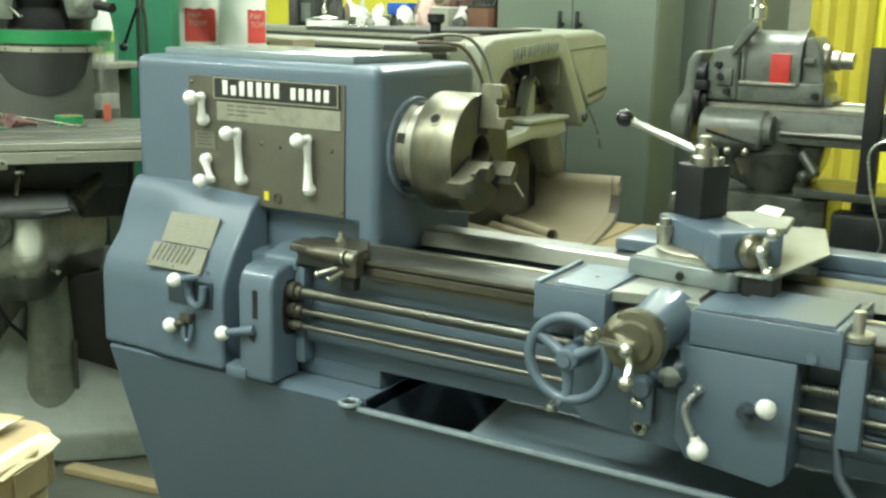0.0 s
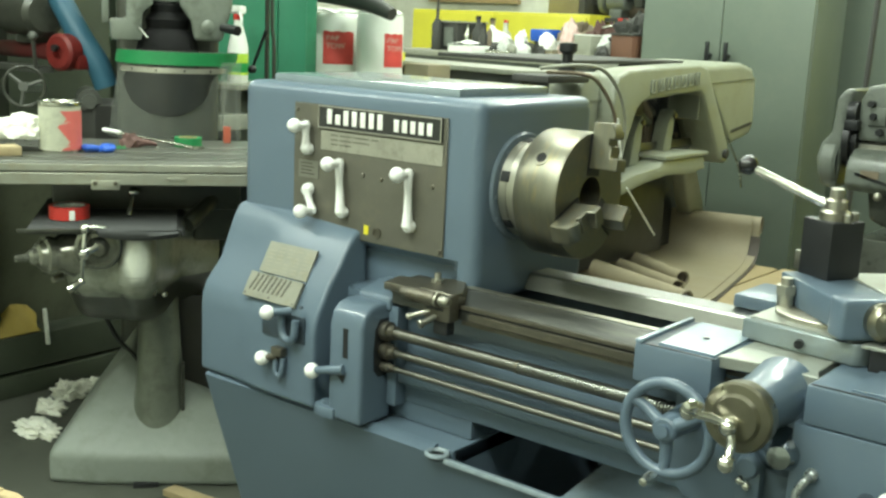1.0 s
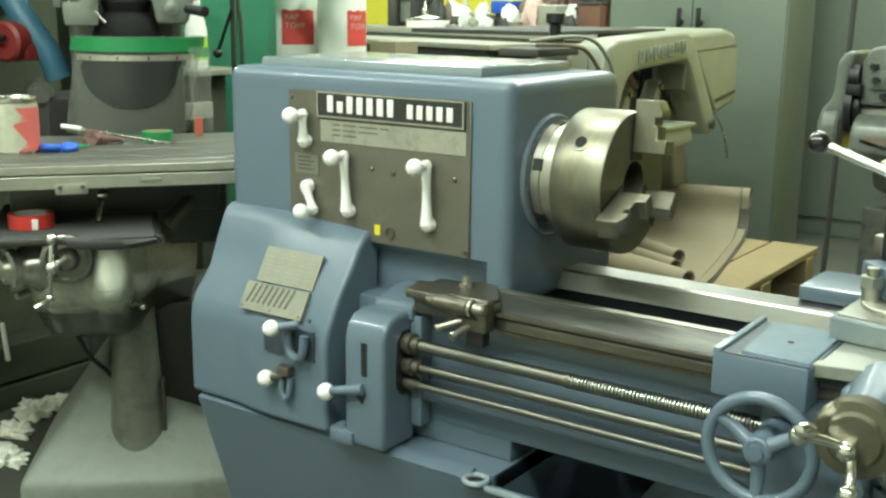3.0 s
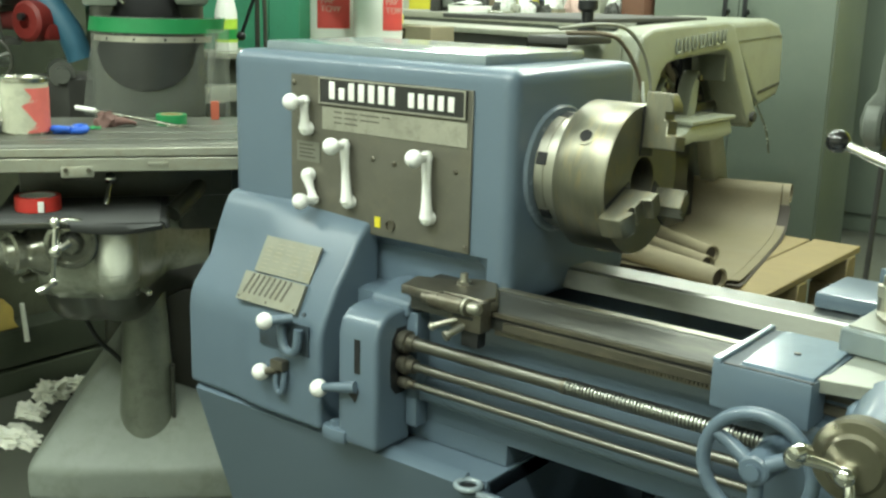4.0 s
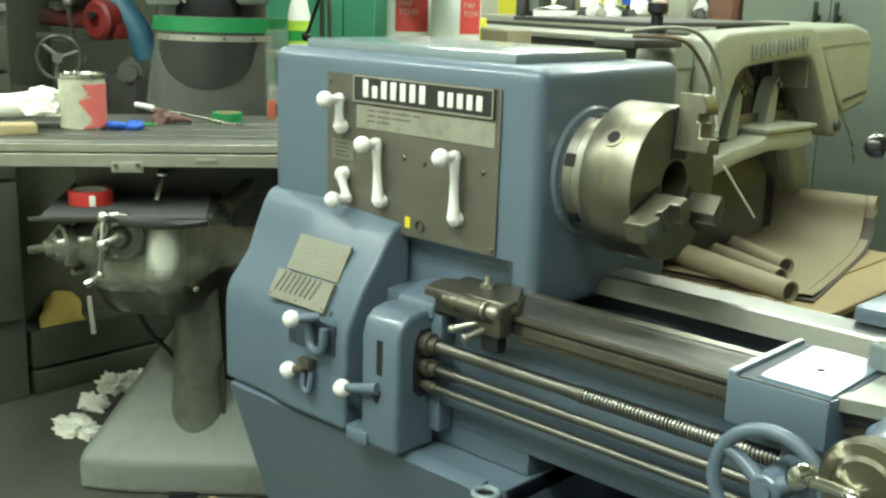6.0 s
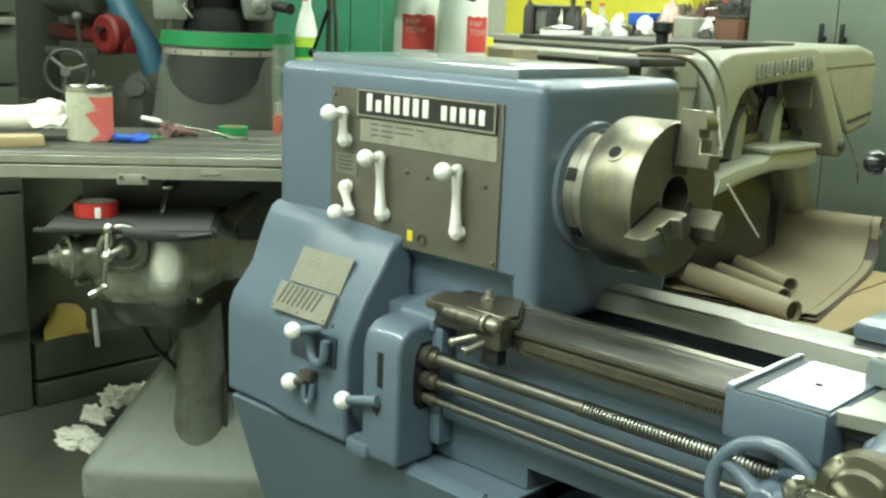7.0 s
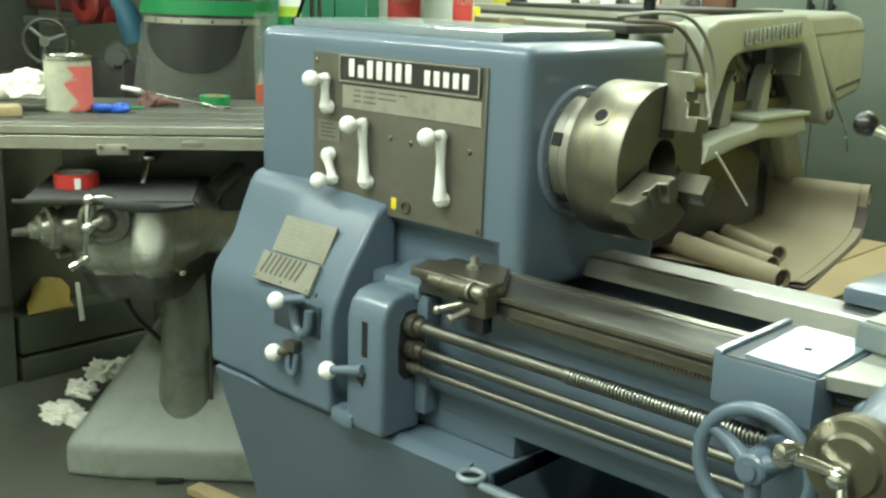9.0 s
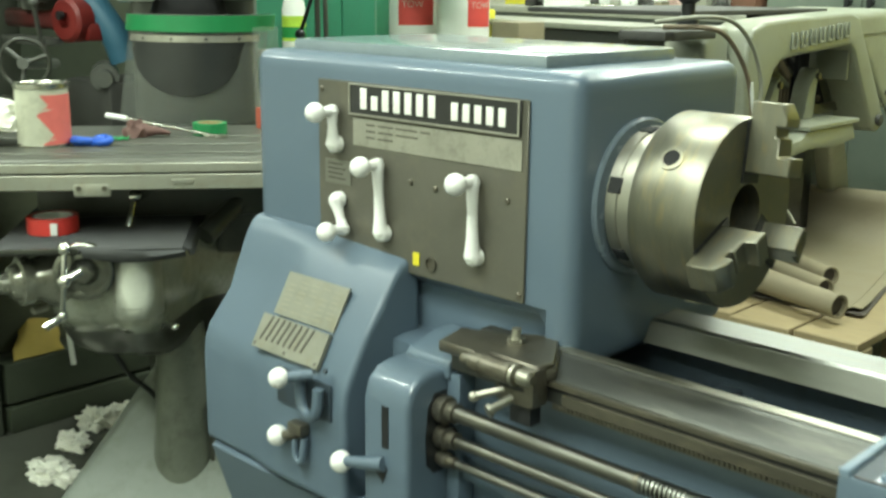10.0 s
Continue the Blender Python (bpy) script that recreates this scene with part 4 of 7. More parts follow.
cm = Matrix.Translation((-0.497, 1.768, 0)) @ Matrix.Rotation(radians(-45), 4, "Z")
comp = part("compound_rest", spun(merge(box(-0.12, 0.085, -0.048, 0.048, 0.967, 1.012, 0.005, 2), box(0.072, 0.115, -0.058, 0.062, 0.9615, 1.022, 0.008, 3)), cm), BLUE, lathe)
part("top_slide", spun(extrude([(-0.10, 0.046), (0.06, 0.046), (0.06, 0.10), (-0.03, 0.17), (-0.10, 0.12)], "z", 1.004, 1.015, 0.002, 1), cm), TAN_STEEL, comp, "bare top slide plate")
cdial = part("compound_dial", spun(turned((0.115, 0.0, 0.994), (1, 0, 0), [(0, 0.026), (0.016, 0.028), (0.018, 0.024), (0.024, 0.02), (0.024, 0)], 32), cm), BRONZE, comp, "small bronze dial")
bm = tube([(0.150, 0.014, 1.022), (0.145, 0.006, 1.006), (0.147, 0.002, 0.988), (0.152, 0.010, 0.968)], 0.006, 12)
for p, r in (((0.153, 0.016, 1.026), 0.012), ((0.146, 0.002, 0.997), 0.0115), ((0.155, 0.012, 0.964), 0.0115)):
    merge(bm, ball(p, r, 14))
part("ball_crank", spun(bm, cm), CHROME, cdial, "chrome ball crank")
tp = part("tool_post", spun(box(-0.033, 0.033, -0.033, 0.033, 1.012, 1.104, 0.003, 2), Matrix.Translation((-0.548, 1.842, 0)) @ Matrix.Rotation(radians(-28), 4, "Z")), BLACK, lathe, "black square tool post")
part("tool_holder", spun(box(-0.06, -0.0335, -0.02, 0.025, 1.0125, 1.045, 0.004), Matrix.Translation((-0.548, 1.842, 0)) @ Matrix.Rotation(radians(-28), 4, "Z")), STEEL, tp, "steel tool holder")
part("clamp_nut", turned((-0.548, 1.842, 1.104), (0, 0, 1), [(0, 0.024), (0.012, 0.024), (0.016, 0.018), (0.03, 0.017), (0.034, 0.011), (0.048, 0.011), (0.05, 0.008), (0.05, 0)], 24), STEEL, tp, "steel clamping hub")
lv = part("clamp_lever", rod((-0.552, 1.842, 1.122), (-0.688, 1.829, 1.172), 0.0075, 0.0068, 14), CHROME, tp, "bright lever")
part("knob", ball((-0.694, 1.828, 1.175), 0.0165, 20), BLACK_GLOSS, lv, "black ball knob")
for yy in (1.825, 1.858):
    part("post_screw", rod((-0.522, yy, 1.104), (-0.522, yy, 1.116), 0.006, n=12), STEEL, tp)
part("saddle_guard", extrude([(-0.728, 1.90), (-0.62, 1.90), (-0.64, 2.035), (-0.725, 2.03)], "z", 0.9145, 0.94, 0.008, 2), BLUE, saddle)
tdb = part("thread_dial_bracket", merge(box(-0.235, -0.20, 1.548, 1.60, 0.745, 0.885, 0.006), rod((-0.222, 1.575, 0.885), (-0.222, 1.575, 0.905), 0.024, n=28)), BLUE, lathe)
part("thread_dial", turned((-0.222, 1.575, 0.905), (0, 0, 1), [(0, 0.022), (0.003, 0.026), (0.010, 0.026), (0.013, 0.023), (0.013, 0.009), (0.045, 0.009), (0.047, 0)], 28), STRIP_METAL, tdb, "bright thread dial")
part("taper_attachment", merge(box(-0.385, 0.35, 2.02, 2.09, 0.905, 0.935, 0.006), box(-0.37, 0.35, 2.0, 2.12, 0.87, 0.904, 0.006)), BLUE, lathe)
part("coolant_line", tube([(-0.43, 2.16, 0.90), (-0.405, 2.18, 0.878), (-0.36, 2.2, 0.871), (-0.318, 2.2, 0.888), (-0.293, 2.2, 0.926), (-0.31, 2.2, 0.99), (-0.327, 2.2, 1.054), (-0.33, 2.2, 1.109), (-0.29, 2.2, 1.13), (-0.2, 2.2, 1.08), (-0.15, 2.16, 0.95), (-0.14, 2.1, 0.90)], 0.0028, 8), TIN, lathe, "thin pale hose")
part("paper_tag", sheet([[(-0.474, 1.925, 1.0165), (-0.447, 1.90, 1.0175), (-0.420, 1.885, 1.0165)], [(-0.472, 1.99, 1.0175), (-0.45, 1.98, 1.0185), (-0.430, 1.968, 1.0175)]], 0.0012), PAIL, comp, "white paper tag")
rl = part("reverse_lever", tube([(-0.24, 1.59, 0.748), (-0.232, 1.57, 0.735), (-0.222, 1.555, 0.70), (-0.19, 1.54, 0.665)], 0.008, 12), BLUE_DARK, lathe)
part("knob", ball((-0.185, 1.535, 0.655), 0.0165), WHITE, rl, "round white ball knob")

# ---- knee-type milling machine beside the lathe, turned to face the aisle ----
MX, MY, MT = -2.2005, 1.738, 52.0
TZ = 1.034
mill = thing("milling_machine", (MX, MY, FLOOR), "gray knee-type milling machine with worn table and light gray base", "milling machine", MT, True)
bm = bmesh.new()
for x, y in ((-0.252, 0.10), (-0.13, 0.062), (0.2, 0.012), (0.40, 0.01), (0.46, 0.55), (-0.18, 0.62)):
    bm.verts.new((x, y, FLOOR))
    bm.verts.new((x, y, 0.232))
for p in ((-0.045, 0.285, 0.462), (0.16, 0.27, 0.375), (0.17, 0.52, 0.40), (-0.03, 0.54, 0.465)):
    bm.verts.new(p)
bmesh.ops.convex_hull(bm, input=bm.verts)
bmesh.ops.dissolve_limit(bm, angle_limit=radians(4), verts=bm.verts, edges=bm.edges)
part("base", bevel(bm, 0.018, 4), MILL_BASE, mill, "light gray cast base with sloping top")
part("foot_notch", box(-0.035, 0.03, 0.030, 0.05, FLOOR, FLOOR + 0.012, 0.002), BLACK, mill, "dark notch under the base")
# Dark iron; on the column, saddle and knee underside it paints shade in.
DARK_IRON = surface("dark_iron_and_shade", (0.055, 0.058, 0.045), 0.35, 0.2, var=0.35, big=5, fine=60, stain=(0.018, 0.018, 0.014), stain_amount=0.8, coat=0.2)
part("screw_column", turned((0.032, 0.172, 0.225), (0, 0, 1), [(0, 0.088), (0.03, 0.082), (0.07, 0.074), (0.16, 0.064), (0.30, 0.056), (0.42, 0.050), (0.43, 0)], 32), surface("oily_column_paint", (0.15, 0.165, 0.13), 0.32, 0.1, var=0.35, big=6, fine=60, stain=(0.06, 0.062, 0.045), stain_amount=0.7, coat=0.3), mill, "gray-green oily elevating screw column")
part("column_key", box(0.088, 0.098, 0.125, 0.15, 0.29, 0.46, 0.003), DARK_IRON, mill, "dark key slot")
# Added black block: the column's shade put into its colour.
part("column_front", box(0.062, 0.33, 0.205, 0.555, 0.28, 0.63, 0.012, 2), surface("column_shade_black", (0.02, 0.019, 0.014), 0.45, var=0.3, big=6), mill, "column front painted black for its shade")
part("column", box(-0.09, 0.2, 0.56, 0.88, 0.24, 1.50, 0.03, 3), DARK_IRON, mill, "column painted dark for its shade")
# knee with a rounded front
knee = [(-0.185, 0.48), (-0.19, -0.02), (-0.175, -0.09), (-0.14, -0.13), (-0.09, -0.142), (-0.052, -0.146), (-0.044, -0.162), (-0.022, -0.170), (0.004, -0.166), (0.024, -0.148), (0.034, -0.115), (0.052, -0.05), (0.09, 0.08), (0.19, 0.17), (0.20, 0.48)]
rows = []
for z, k in ((0.575, 0.42), (0.582, 0.54), (0.605, 0.68), (0.645, 0.81), (0.70, 0.915), (0.735, 0.975), (0.765, 1.0), (0.82, 1.0), (0.872, 1.0)):
    rows.append([(0.01 + (x - 0.01) * (0.62 + 0.38 * k), (y - 0.48) * k + 0.48 if y < 0.3 else y, z) for x, y in knee])


def ringed(rings):
    """A closed body through rings of equal count."""
    bm = bmesh.new()
    vs = [[bm.verts.new(p) for p in ring] for ring in rings]
    for r0, r1 in zip(vs, vs[1:]):
        for k in range(len(r0)):
            bm.faces.new((r0[k], r0[(k + 1) % len(r0)], r1[(k + 1) % len(r0)], r1[k]))
    bm.faces.new(vs[0]), bm.faces.new(vs[-1])
    bmesh.ops.recalc_face_normals(bm, faces=bm.faces)
    return bm


knee_part = part("knee", ringed(rows[4:]), MILL, mill, "gray oil-stained knee", sharp=55)
# Lower knee painted darker than the rest, as its shade.
part("knee_underside", ringed(rows[:5]), DARK_IRON, knee_part, "knee underside painted dark for its shade", sharp=55)
# the nose of the knee, rubbed pale, with its highlight painted in
grid = []
for j in range(9):
    z = 0.742 + 0.0161 * j
    k = min(1.0, 0.982 + (z - 0.742) * 0.78)
    pts = [(-0.0535, -0.1475), (-0.0445, -0.1635), (-0.022, -0.1718), (0.004, -0.1680), (0.0245, -0.1495), (0.034, -0.118)]
    grid.append([(x, (y - 0.48) * k + 0.48, z) for x, y in pts])
part("highlit_nose", sheet(grid, 0.0012), rubbed("pale_highlit_iron", (0.72, 0.74, 0.64), (0.29, 0.305, 0.25)), knee_part, "pale rubbed nose with its highlight painted in", sharp=60)
part("dial_flange", box(-0.142, -0.052, -0.150, -0.138, 0.795, 0.880, 0.008, 2), MILL, knee_part)
for bx, bz in ((-0.133, 0.804), (-0.061, 0.804), (-0.061, 0.872)):
    part("bolt", rod((bx, -0.150, bz), (bx, -0.158, bz), 0.006, n=6), DARK_IRON, knee_part)
part("clamp_screw", merge(rod((0.036, -0.09, 0.716), (0.050, -0.104, 0.711), 0.006, n=10), ball((0.051, -0.105, 0.7105), 0.0075, 10)), CHROME, knee_part, "bright clamp screw")
part("clamp_screw", rod((-0.185, -0.085, 0.752), (-0.205, -0.105, 0.749), 0.009, 0.007, 12), STEEL, knee_part, "bright clamp screw")
# ribbed way cover
ribs = []
for k in range(28):
    y = -0.185 + k * 0.0158
    ribs += [(y, 0.8825), (y + 0.0045, 0.8878), (y + 0.0085, 0.8872)]
ribs += [(0.26, 0.8845), (0.26, 0.874), (-0.185, 0.874)]
part("way_cover", extrude(ribs, "x", -0.25, 0.08), RUBBER, mill, "black pleated rubber way cover")
part("way_cover_flap", sheet([[(0.081, -0.185 + 0.0139 * k, 0.886), (0.090 + 0.006 * (k % 2), -0.183 + 0.0139 * k, 0.880), (0.094 + 0.007 * (k % 2), -0.180 + 0.0139 * k, 0.868)] for k in range(31)], 0.003), RUBBER, mill, "ragged pleated rubber edge")
part("cover_bar", box(-0.27, -0.10, -0.196, -0.187, 0.879, 0.8875, 0.0015), DARK_IRON, mill)
part("cover_lip", sheet([[(x, -0.186 - 0.012 * math.sin(math.pi * f), 0.886 - 0.006 * f), (x, -0.192 - 0.012 * math.sin(math.pi * f), 0.878 - 0.007 * math.sin(math.pi * f)), (x, -0.188 - 0.010 * math.sin(math.pi * f), 0.868 - 0.007 * math.sin(math.pi * f))] for x, f in ((-0.095 + 0.018 * k, k / 10) for k in range(11))], 0.003), RUBBER, mill, "sagging rubber front lip", sharp=60)
part("saddle", box(-0.22, 0.24, 0.06, 0.34, 0.889, 0.977, 0.01, 2), DARK_IRON, mill, "saddle painted dark for the shade under the table")
part("saddle_bracket", box(-0.113, -0.048, -0.132, -0.116, TZ - 0.066, TZ - 0.042, 0.004), MILL_EDGE, mill)
for bx in (-0.103, -0.058):
    part("bolt", rod((bx, -0.132, TZ - 0.05), (bx, -0.136, TZ - 0.05), 0.005, n=8), BROWN_STEEL, mill)
part("lock_lever", merge(rod((-0.01, 0.06, 0.94), (-0.02, -0.005, 0.944), 0.009, 0.012, 14), merge(ball((-0.022, -0.012, 0.945), 0.0135, 14), rod((-0.023, -0.015, 0.942), (-0.034, -0.04, 0.892), 0.005, 0.0065, 12))), CHROME, mill, "chrome lock lever")
# table with T slots
slots = []
for y in (-0.045, 0.065, 0.175):
    slots += [(y - 0.009, TZ), (y - 0.009, TZ - 0.014), (y + 0.009, TZ - 0.014), (y + 0.009, TZ)]
table_out = [(-0.125, TZ - 0.056), (-0.125, TZ - 0.026), (-0.121, TZ - 0.024), (-0.121, TZ - 0.020), (-0.125, TZ - 0.018), (-0.125, TZ - 0.006), (-0.112, TZ - 0.006), (-0.110, TZ)] + slots + [(0.36, TZ), (0.36, TZ - 0.056)]
part("table", extrude(table_out, "x", -0.62, 0.50, 0.0015, 1), MILL_TABLE, mill, "worn gray iron table with slots")
part("table_edge", merge(box(-0.619, 0.499, -0.1285, -0.1255, TZ - 0.023, TZ - 0.0065, 0.001, 1), box(-0.619, 0.499, -0.1305, -0.1255, TZ - 0.054, TZ - 0.027, 0.001, 1)), MILL_EDGE, mill, "pale scraped front edge")
part("table_stop", box(0.06, 0.10, -0.134, -0.1307, TZ - 0.043, TZ - 0.035, 0.001), MILL_EDGE, mill)
# cross-feed crank and dial on the knee front
hw = part("cross_feed_dial", turned((-0.096, -0.150, 0.840), (0, -1, 0), [(0, 0.032), (0.008, 0.032), (0.010, 0.050), (0.013, 0.053), (0.026, 0.053), (0.029, 0.049), (0.029, 0.042), (0.022, 0.040), (0.024, 0.026), (0.045, 0.015), (0.047, 0)], 40), surface("worn_steel_dial", (0.26, 0.265, 0.23), 0.24, 0.9, var=0.25, big=20, stain=(0.12, 0.12, 0.09), stain_amount=0.6), mill, "gray feed dial")
bm = tube([(-0.122, -0.196, 0.888), (-0.124, -0.200, 0.865), (-0.126, -0.202, 0.832), (-0.130, -0.200, 0.80), (-0.133, -0.198, 0.768)], 0.0055, 12)
for p, r in (((-0.122, -0.198, 0.889), 0.0125), ((-0.125, -0.202, 0.831), 0.0135), ((-0.133, -0.198, 0.766), 0.010)):
    merge(bm, ball(p, r, 16))
merge(bm, rod((-0.098, -0.19, 0.846), (-0.125, -0.202, 0.831), 0.009, 0.009, 14))
merge(bm, turned((-0.134, -0.200, 0.765), (-0.9, -0.35, -0.5), [(0, 0.006), (0.016, 0.009), (0.034, 0.008), (0.036, 0)], 14))
part("ball_crank", bm, CHROME, hw, "chrome ball crank")
part("side_boss", turned((-0.15, -0.085, 0.812), (-0.85, -0.5, 0.0), [(0, 0.062), (0.03, 0.054), (0.05, 0.040), (0.062, 0.038), (0.064, 0.045), (0.082, 0.045), (0.085, 0.036), (0.098, 0.030), (0.102, 0.020), (0.116, 0.017), (0.119, 0.009), (0.15, 0.008), (0.151, 0)], 30), surface("oily_worn_boss", (0.32, 0.325, 0.27), 0.24, 0.7, var=0.3, big=14, stain=(0.07, 0.07, 0.05), stain_amount=0.8), mill, "worn steel elevating shaft boss")
part("oil_pipe", tube([(-0.10, 0.10, 0.60), (-0.075, 0.14, 0.53), (-0.04, 0.17, 0.48), (-0.02, 0.18, 0.45)], 0.006, 8), BLACK, mill)
part("guide_bracket", merge(rod((0.105, 0.0, 0.862), (0.185, 0.09, 0.925), 0.022, 0.018, 12), box(0.165, 0.205, 0.07, 0.12, 0.90, 0.95, 0.008)), DARK_IRON, mill, "dark guide bracket")
part("saddle_end", box(0.12, 0.26, 0.10, 0.30, 0.80, 0.972, 0.012), DARK_IRON, mill, "dark saddle end")
# head above the table
HEAD_PAINT = surface("pale_gray_head_paint", (0.17, 0.19, 0.16), 0.22, 0.05, var=0.25, big=7, fine=60, stain=(0.08, 0.085, 0.065), stain_amount=0.8, coat=0.4)
head = part("milling_head", merge(box(-0.06, 0.20, 0.47, 0.68, 1.43, 1.75, 0.03, 3), turned((0.06, 0.50, 1.46), (0, 0, -1), [(0, 0.07), (0.05, 0.062), (0.055, 0.045), (0.10, 0.042), (0.10, 0)], 28)), HEAD_PAINT, mill, "pale gray oily milling head")
part("quill_casting", merge(extrude([(0.128, 1.305), (0.118, 1.36), (0.088, 1.40), (0.084, 1.47), (0.235, 1.47), (0.232, 1.40), (0.215, 1.34), (0.205, 1.305)], "y", 0.42, 0.50, 0.014, 3), turned((0.165, 0.425, 1.345), (0, -1, 0), [(0, 0.022), (0.012, 0.02), (0.014, 0.012), (0.02, 0)], 18)), HEAD_PAINT, head, "pale rounded quill casting")
part("quill_handle", rod((0.205, 0.42, 1.345), (0.245, 0.37, 1.338), 0.012, 0.014, 14), BLACK, head, "black handle end")
part("stop_casting", merge(extrude([(-0.095, 1.30), (-0.10, 1.36), (-0.055, 1.36), (-0.055, 1.47), (0.012, 1.47), (0.02, 1.40), (-0.01, 1.375), (-0.012, 1.30)], "y", 0.41, 0.47, 0.010, 2), box(-0.118, -0.10, 0.41, 0.44, 1.345, 1.47, 0.003)), HEAD_PAINT, head, "pale depth-stop casting")
part("stop_screw", rod((-0.02, 0.405, 1.335), (0.005, 0.38, 1.308), 0.004, n=10), CHROME, head, "bright stop screw")
part("spindle_boot", turned((0.055, 0.485, 1.42), (0, 0, -1), [(0, 0.035), (0.02, 0.05), (0.04, 0.046), (0.06, 0.062), (0.085, 0.056), (0.10, 0.075), (0.15, 0.09), (0.20, 0.084), (0.2, 0)], 20), surface("matt_black_rubber", (0.009, 0.009, 0.009), 0.85, var=0.2, big=10, spec=0.2), head, "black rubber boot")

# ---- chip shield standing on the mill table ----
shield = thing("chip_shield", (MX, MY, TZ), "scuffed clear plastic chip shield with green tape rim", "chip shield", MT, True)


def shield_arc(r, z0, z1, a0, a1, thick, n=26, drift=0.0):
    """A curved wall about the spindle; it leans a little so that its top is drawn to one side."""
    grid = []
    for z in (z0, (z0 + z1) / 2, z1):
        cx = 0.047 + 0.035 * (z - TZ) / 0.23
        grid.append([(cx + r * math.sin(radians(a0 + (a1 - a0) * k / n)), 0.49 - r * math.cos(radians(a0 + (a1 - a0) * k / n)), z) for k in range(n + 1)])
    return sheet(grid, thick)


part("curved_sheet", shield_arc(0.160, TZ + 0.001, 1.278, -72, 72, 0.003), SHIELD, shield, "scuffed clear plastic")
part("tape_rim", shield_arc(0.1655, 1.240, 1.275, -84, 84, 0.0025), GREEN_TAPE, shield, "green cloth tape")
part("white_strip", shield_arc(0.1635, 1.218, 1.232, -62, 56, 0.002), STRIP_METAL, shield, "pale metal strip")
for a in (-44, -18, 8, 34):
    part("rivet", ball((0.078 + 0.166 * math.sin(radians(a)), 0.49 - 0.166 * math.cos(radians(a)), 1.225), 0.0035, 8), BLACK, shield)
grid = []
for k in range(19):
    a = -50 + 94 * k / 18
    depth = 0.115 * math.sqrt(max(0.0, 1 - ((a + 3) / 47.5) ** 2))
    grid.append([(0.072 - 0.01 * f + 0.1635 * math.sin(radians(a)), 0.49 - 0.1635 * math.cos(radians(a)), 1.217 - depth * f) for f in (0, 0.33, 0.66, 1)])
part("dark_panel", sheet(grid, 0.002), SHIELD_DARK, shield, "dark half-round panel")


grid = []
for j in range(10):
    z = TZ + 0.001 + 0.024 * j
    grid.append([(0.20 + 0.0062 * k + 0.006 * noise.noise(Vector((k * 0.9, j * 0.7, 3))), 0.345 + 0.012 * math.sin(k * 1.4 + 0.3 * j) + 0.008 * k * 0.5, z) for k in range(10)])
part("loose_film", sheet(grid, 0.0006), clear_plastic("thin_clear_film", (0.45, 0.47, 0.42), 0.13, 0.12), shield, "crinkled loose film")


def on_table(name, x, y, label, category, z=TZ):
    p = Matrix.Rotation(radians(MT), 4, "Z") @ Vector((x, y, 0))
    return thing(name, (MX + p.x, MY + p.y, z), label, category, MT, True)


can = on_table("paint_can", -0.198, 0.07, "dented tin paint can with faded red and gray paper label", "paint can")
part("body", turned((0, 0, TZ), (0, 0, 1), [(0, 0.047), (0.003, 0.0495), (0.112, 0.0495), (0.113, 0.047), (0.115, 0)], 40), CAN_PAPER, can)
part("rim", turned_closed((0, 0, TZ + 0.113), (0, 0, 1), [(0, 0.0515), (0.008, 0.0515), (0.009, 0.046), (0.004, 0.043), (0.0, 0.043)], 40), TIN, can, "tin rim")
part("base_rim", turned_closed((0, 0, TZ), (0, 0, 1), [(0, 0.051), (0.005, 0.051), (0.006, 0.0496), (0, 0.046)], 40), TIN, can, "tin base rim")
grid = []
for j in range(6):
    z = TZ + 0.006 + 0.019 * j
    a0 = 8 + 14 * ((j * 5) % 3) - 3 * j
    grid.append([(0.0502 * math.sin(radians(a0 + (112 - a0) * k / 12)), -0.0502 * math.cos(radians(a0 + (112 - a0) * k / 12)), z) for k in range(13)])
part("paper_label", sheet(grid, 0.0006), SOFT_RED, can, "torn red paper label")

glove = on_table("work_glove", -0.31, 0.09, "white cotton work glove lying crumpled on the mill table", "glove")
bm = crumple((0.03, 0, TZ + 0.03), (0.055, 0.045, 0.04), 3, 4, 0.35, 2.0)
for k, (dx, dz, ln) in enumerate(((0.055, 0.065, 0.05), (0.06, 0.048, 0.055), (0.05, 0.032, 0.05))):
    merge(bm, tube([(0.03, 0, TZ + dz), (0.03 + dx * 0.7, -0.02, TZ + dz + 0.004), (0.03 + dx, -0.03, TZ + dz - 0.012)], 0.011, 10, r_end=0.009))
merge(bm, tube([(0.0, 0, TZ + 0.05), (-0.06, 0.0, TZ + 0.045), (-0.14, 0.01, TZ + 0.05)], 0.030, 12, r_end=0.026))
merge(bm, tube([(-0.11, 0.005, TZ + 0.035), (-0.135, 0.01, TZ + 0.07), (-0.15, 0.012, TZ + 0.12), (-0.152, 0.012, TZ + 0.17)], 0.030, 12, r_end=0.022))
part("cotton", bm, CLOTH, glove)
block = on_table("wood_block", -0.33, -0.03, "small yellowish wooden block on the mill table", "wood block")
part("wood", spun(box(-0.09, 0.05, -0.03, 0.03, TZ, TZ + 0.022, 0.003), Matrix.Rotation(radians(20), 4, "Z")), WOOD, block)
clip = on_table("spring_clip", -0.107, 0.06, "bright blue plastic clip lying on the mill table", "clip")
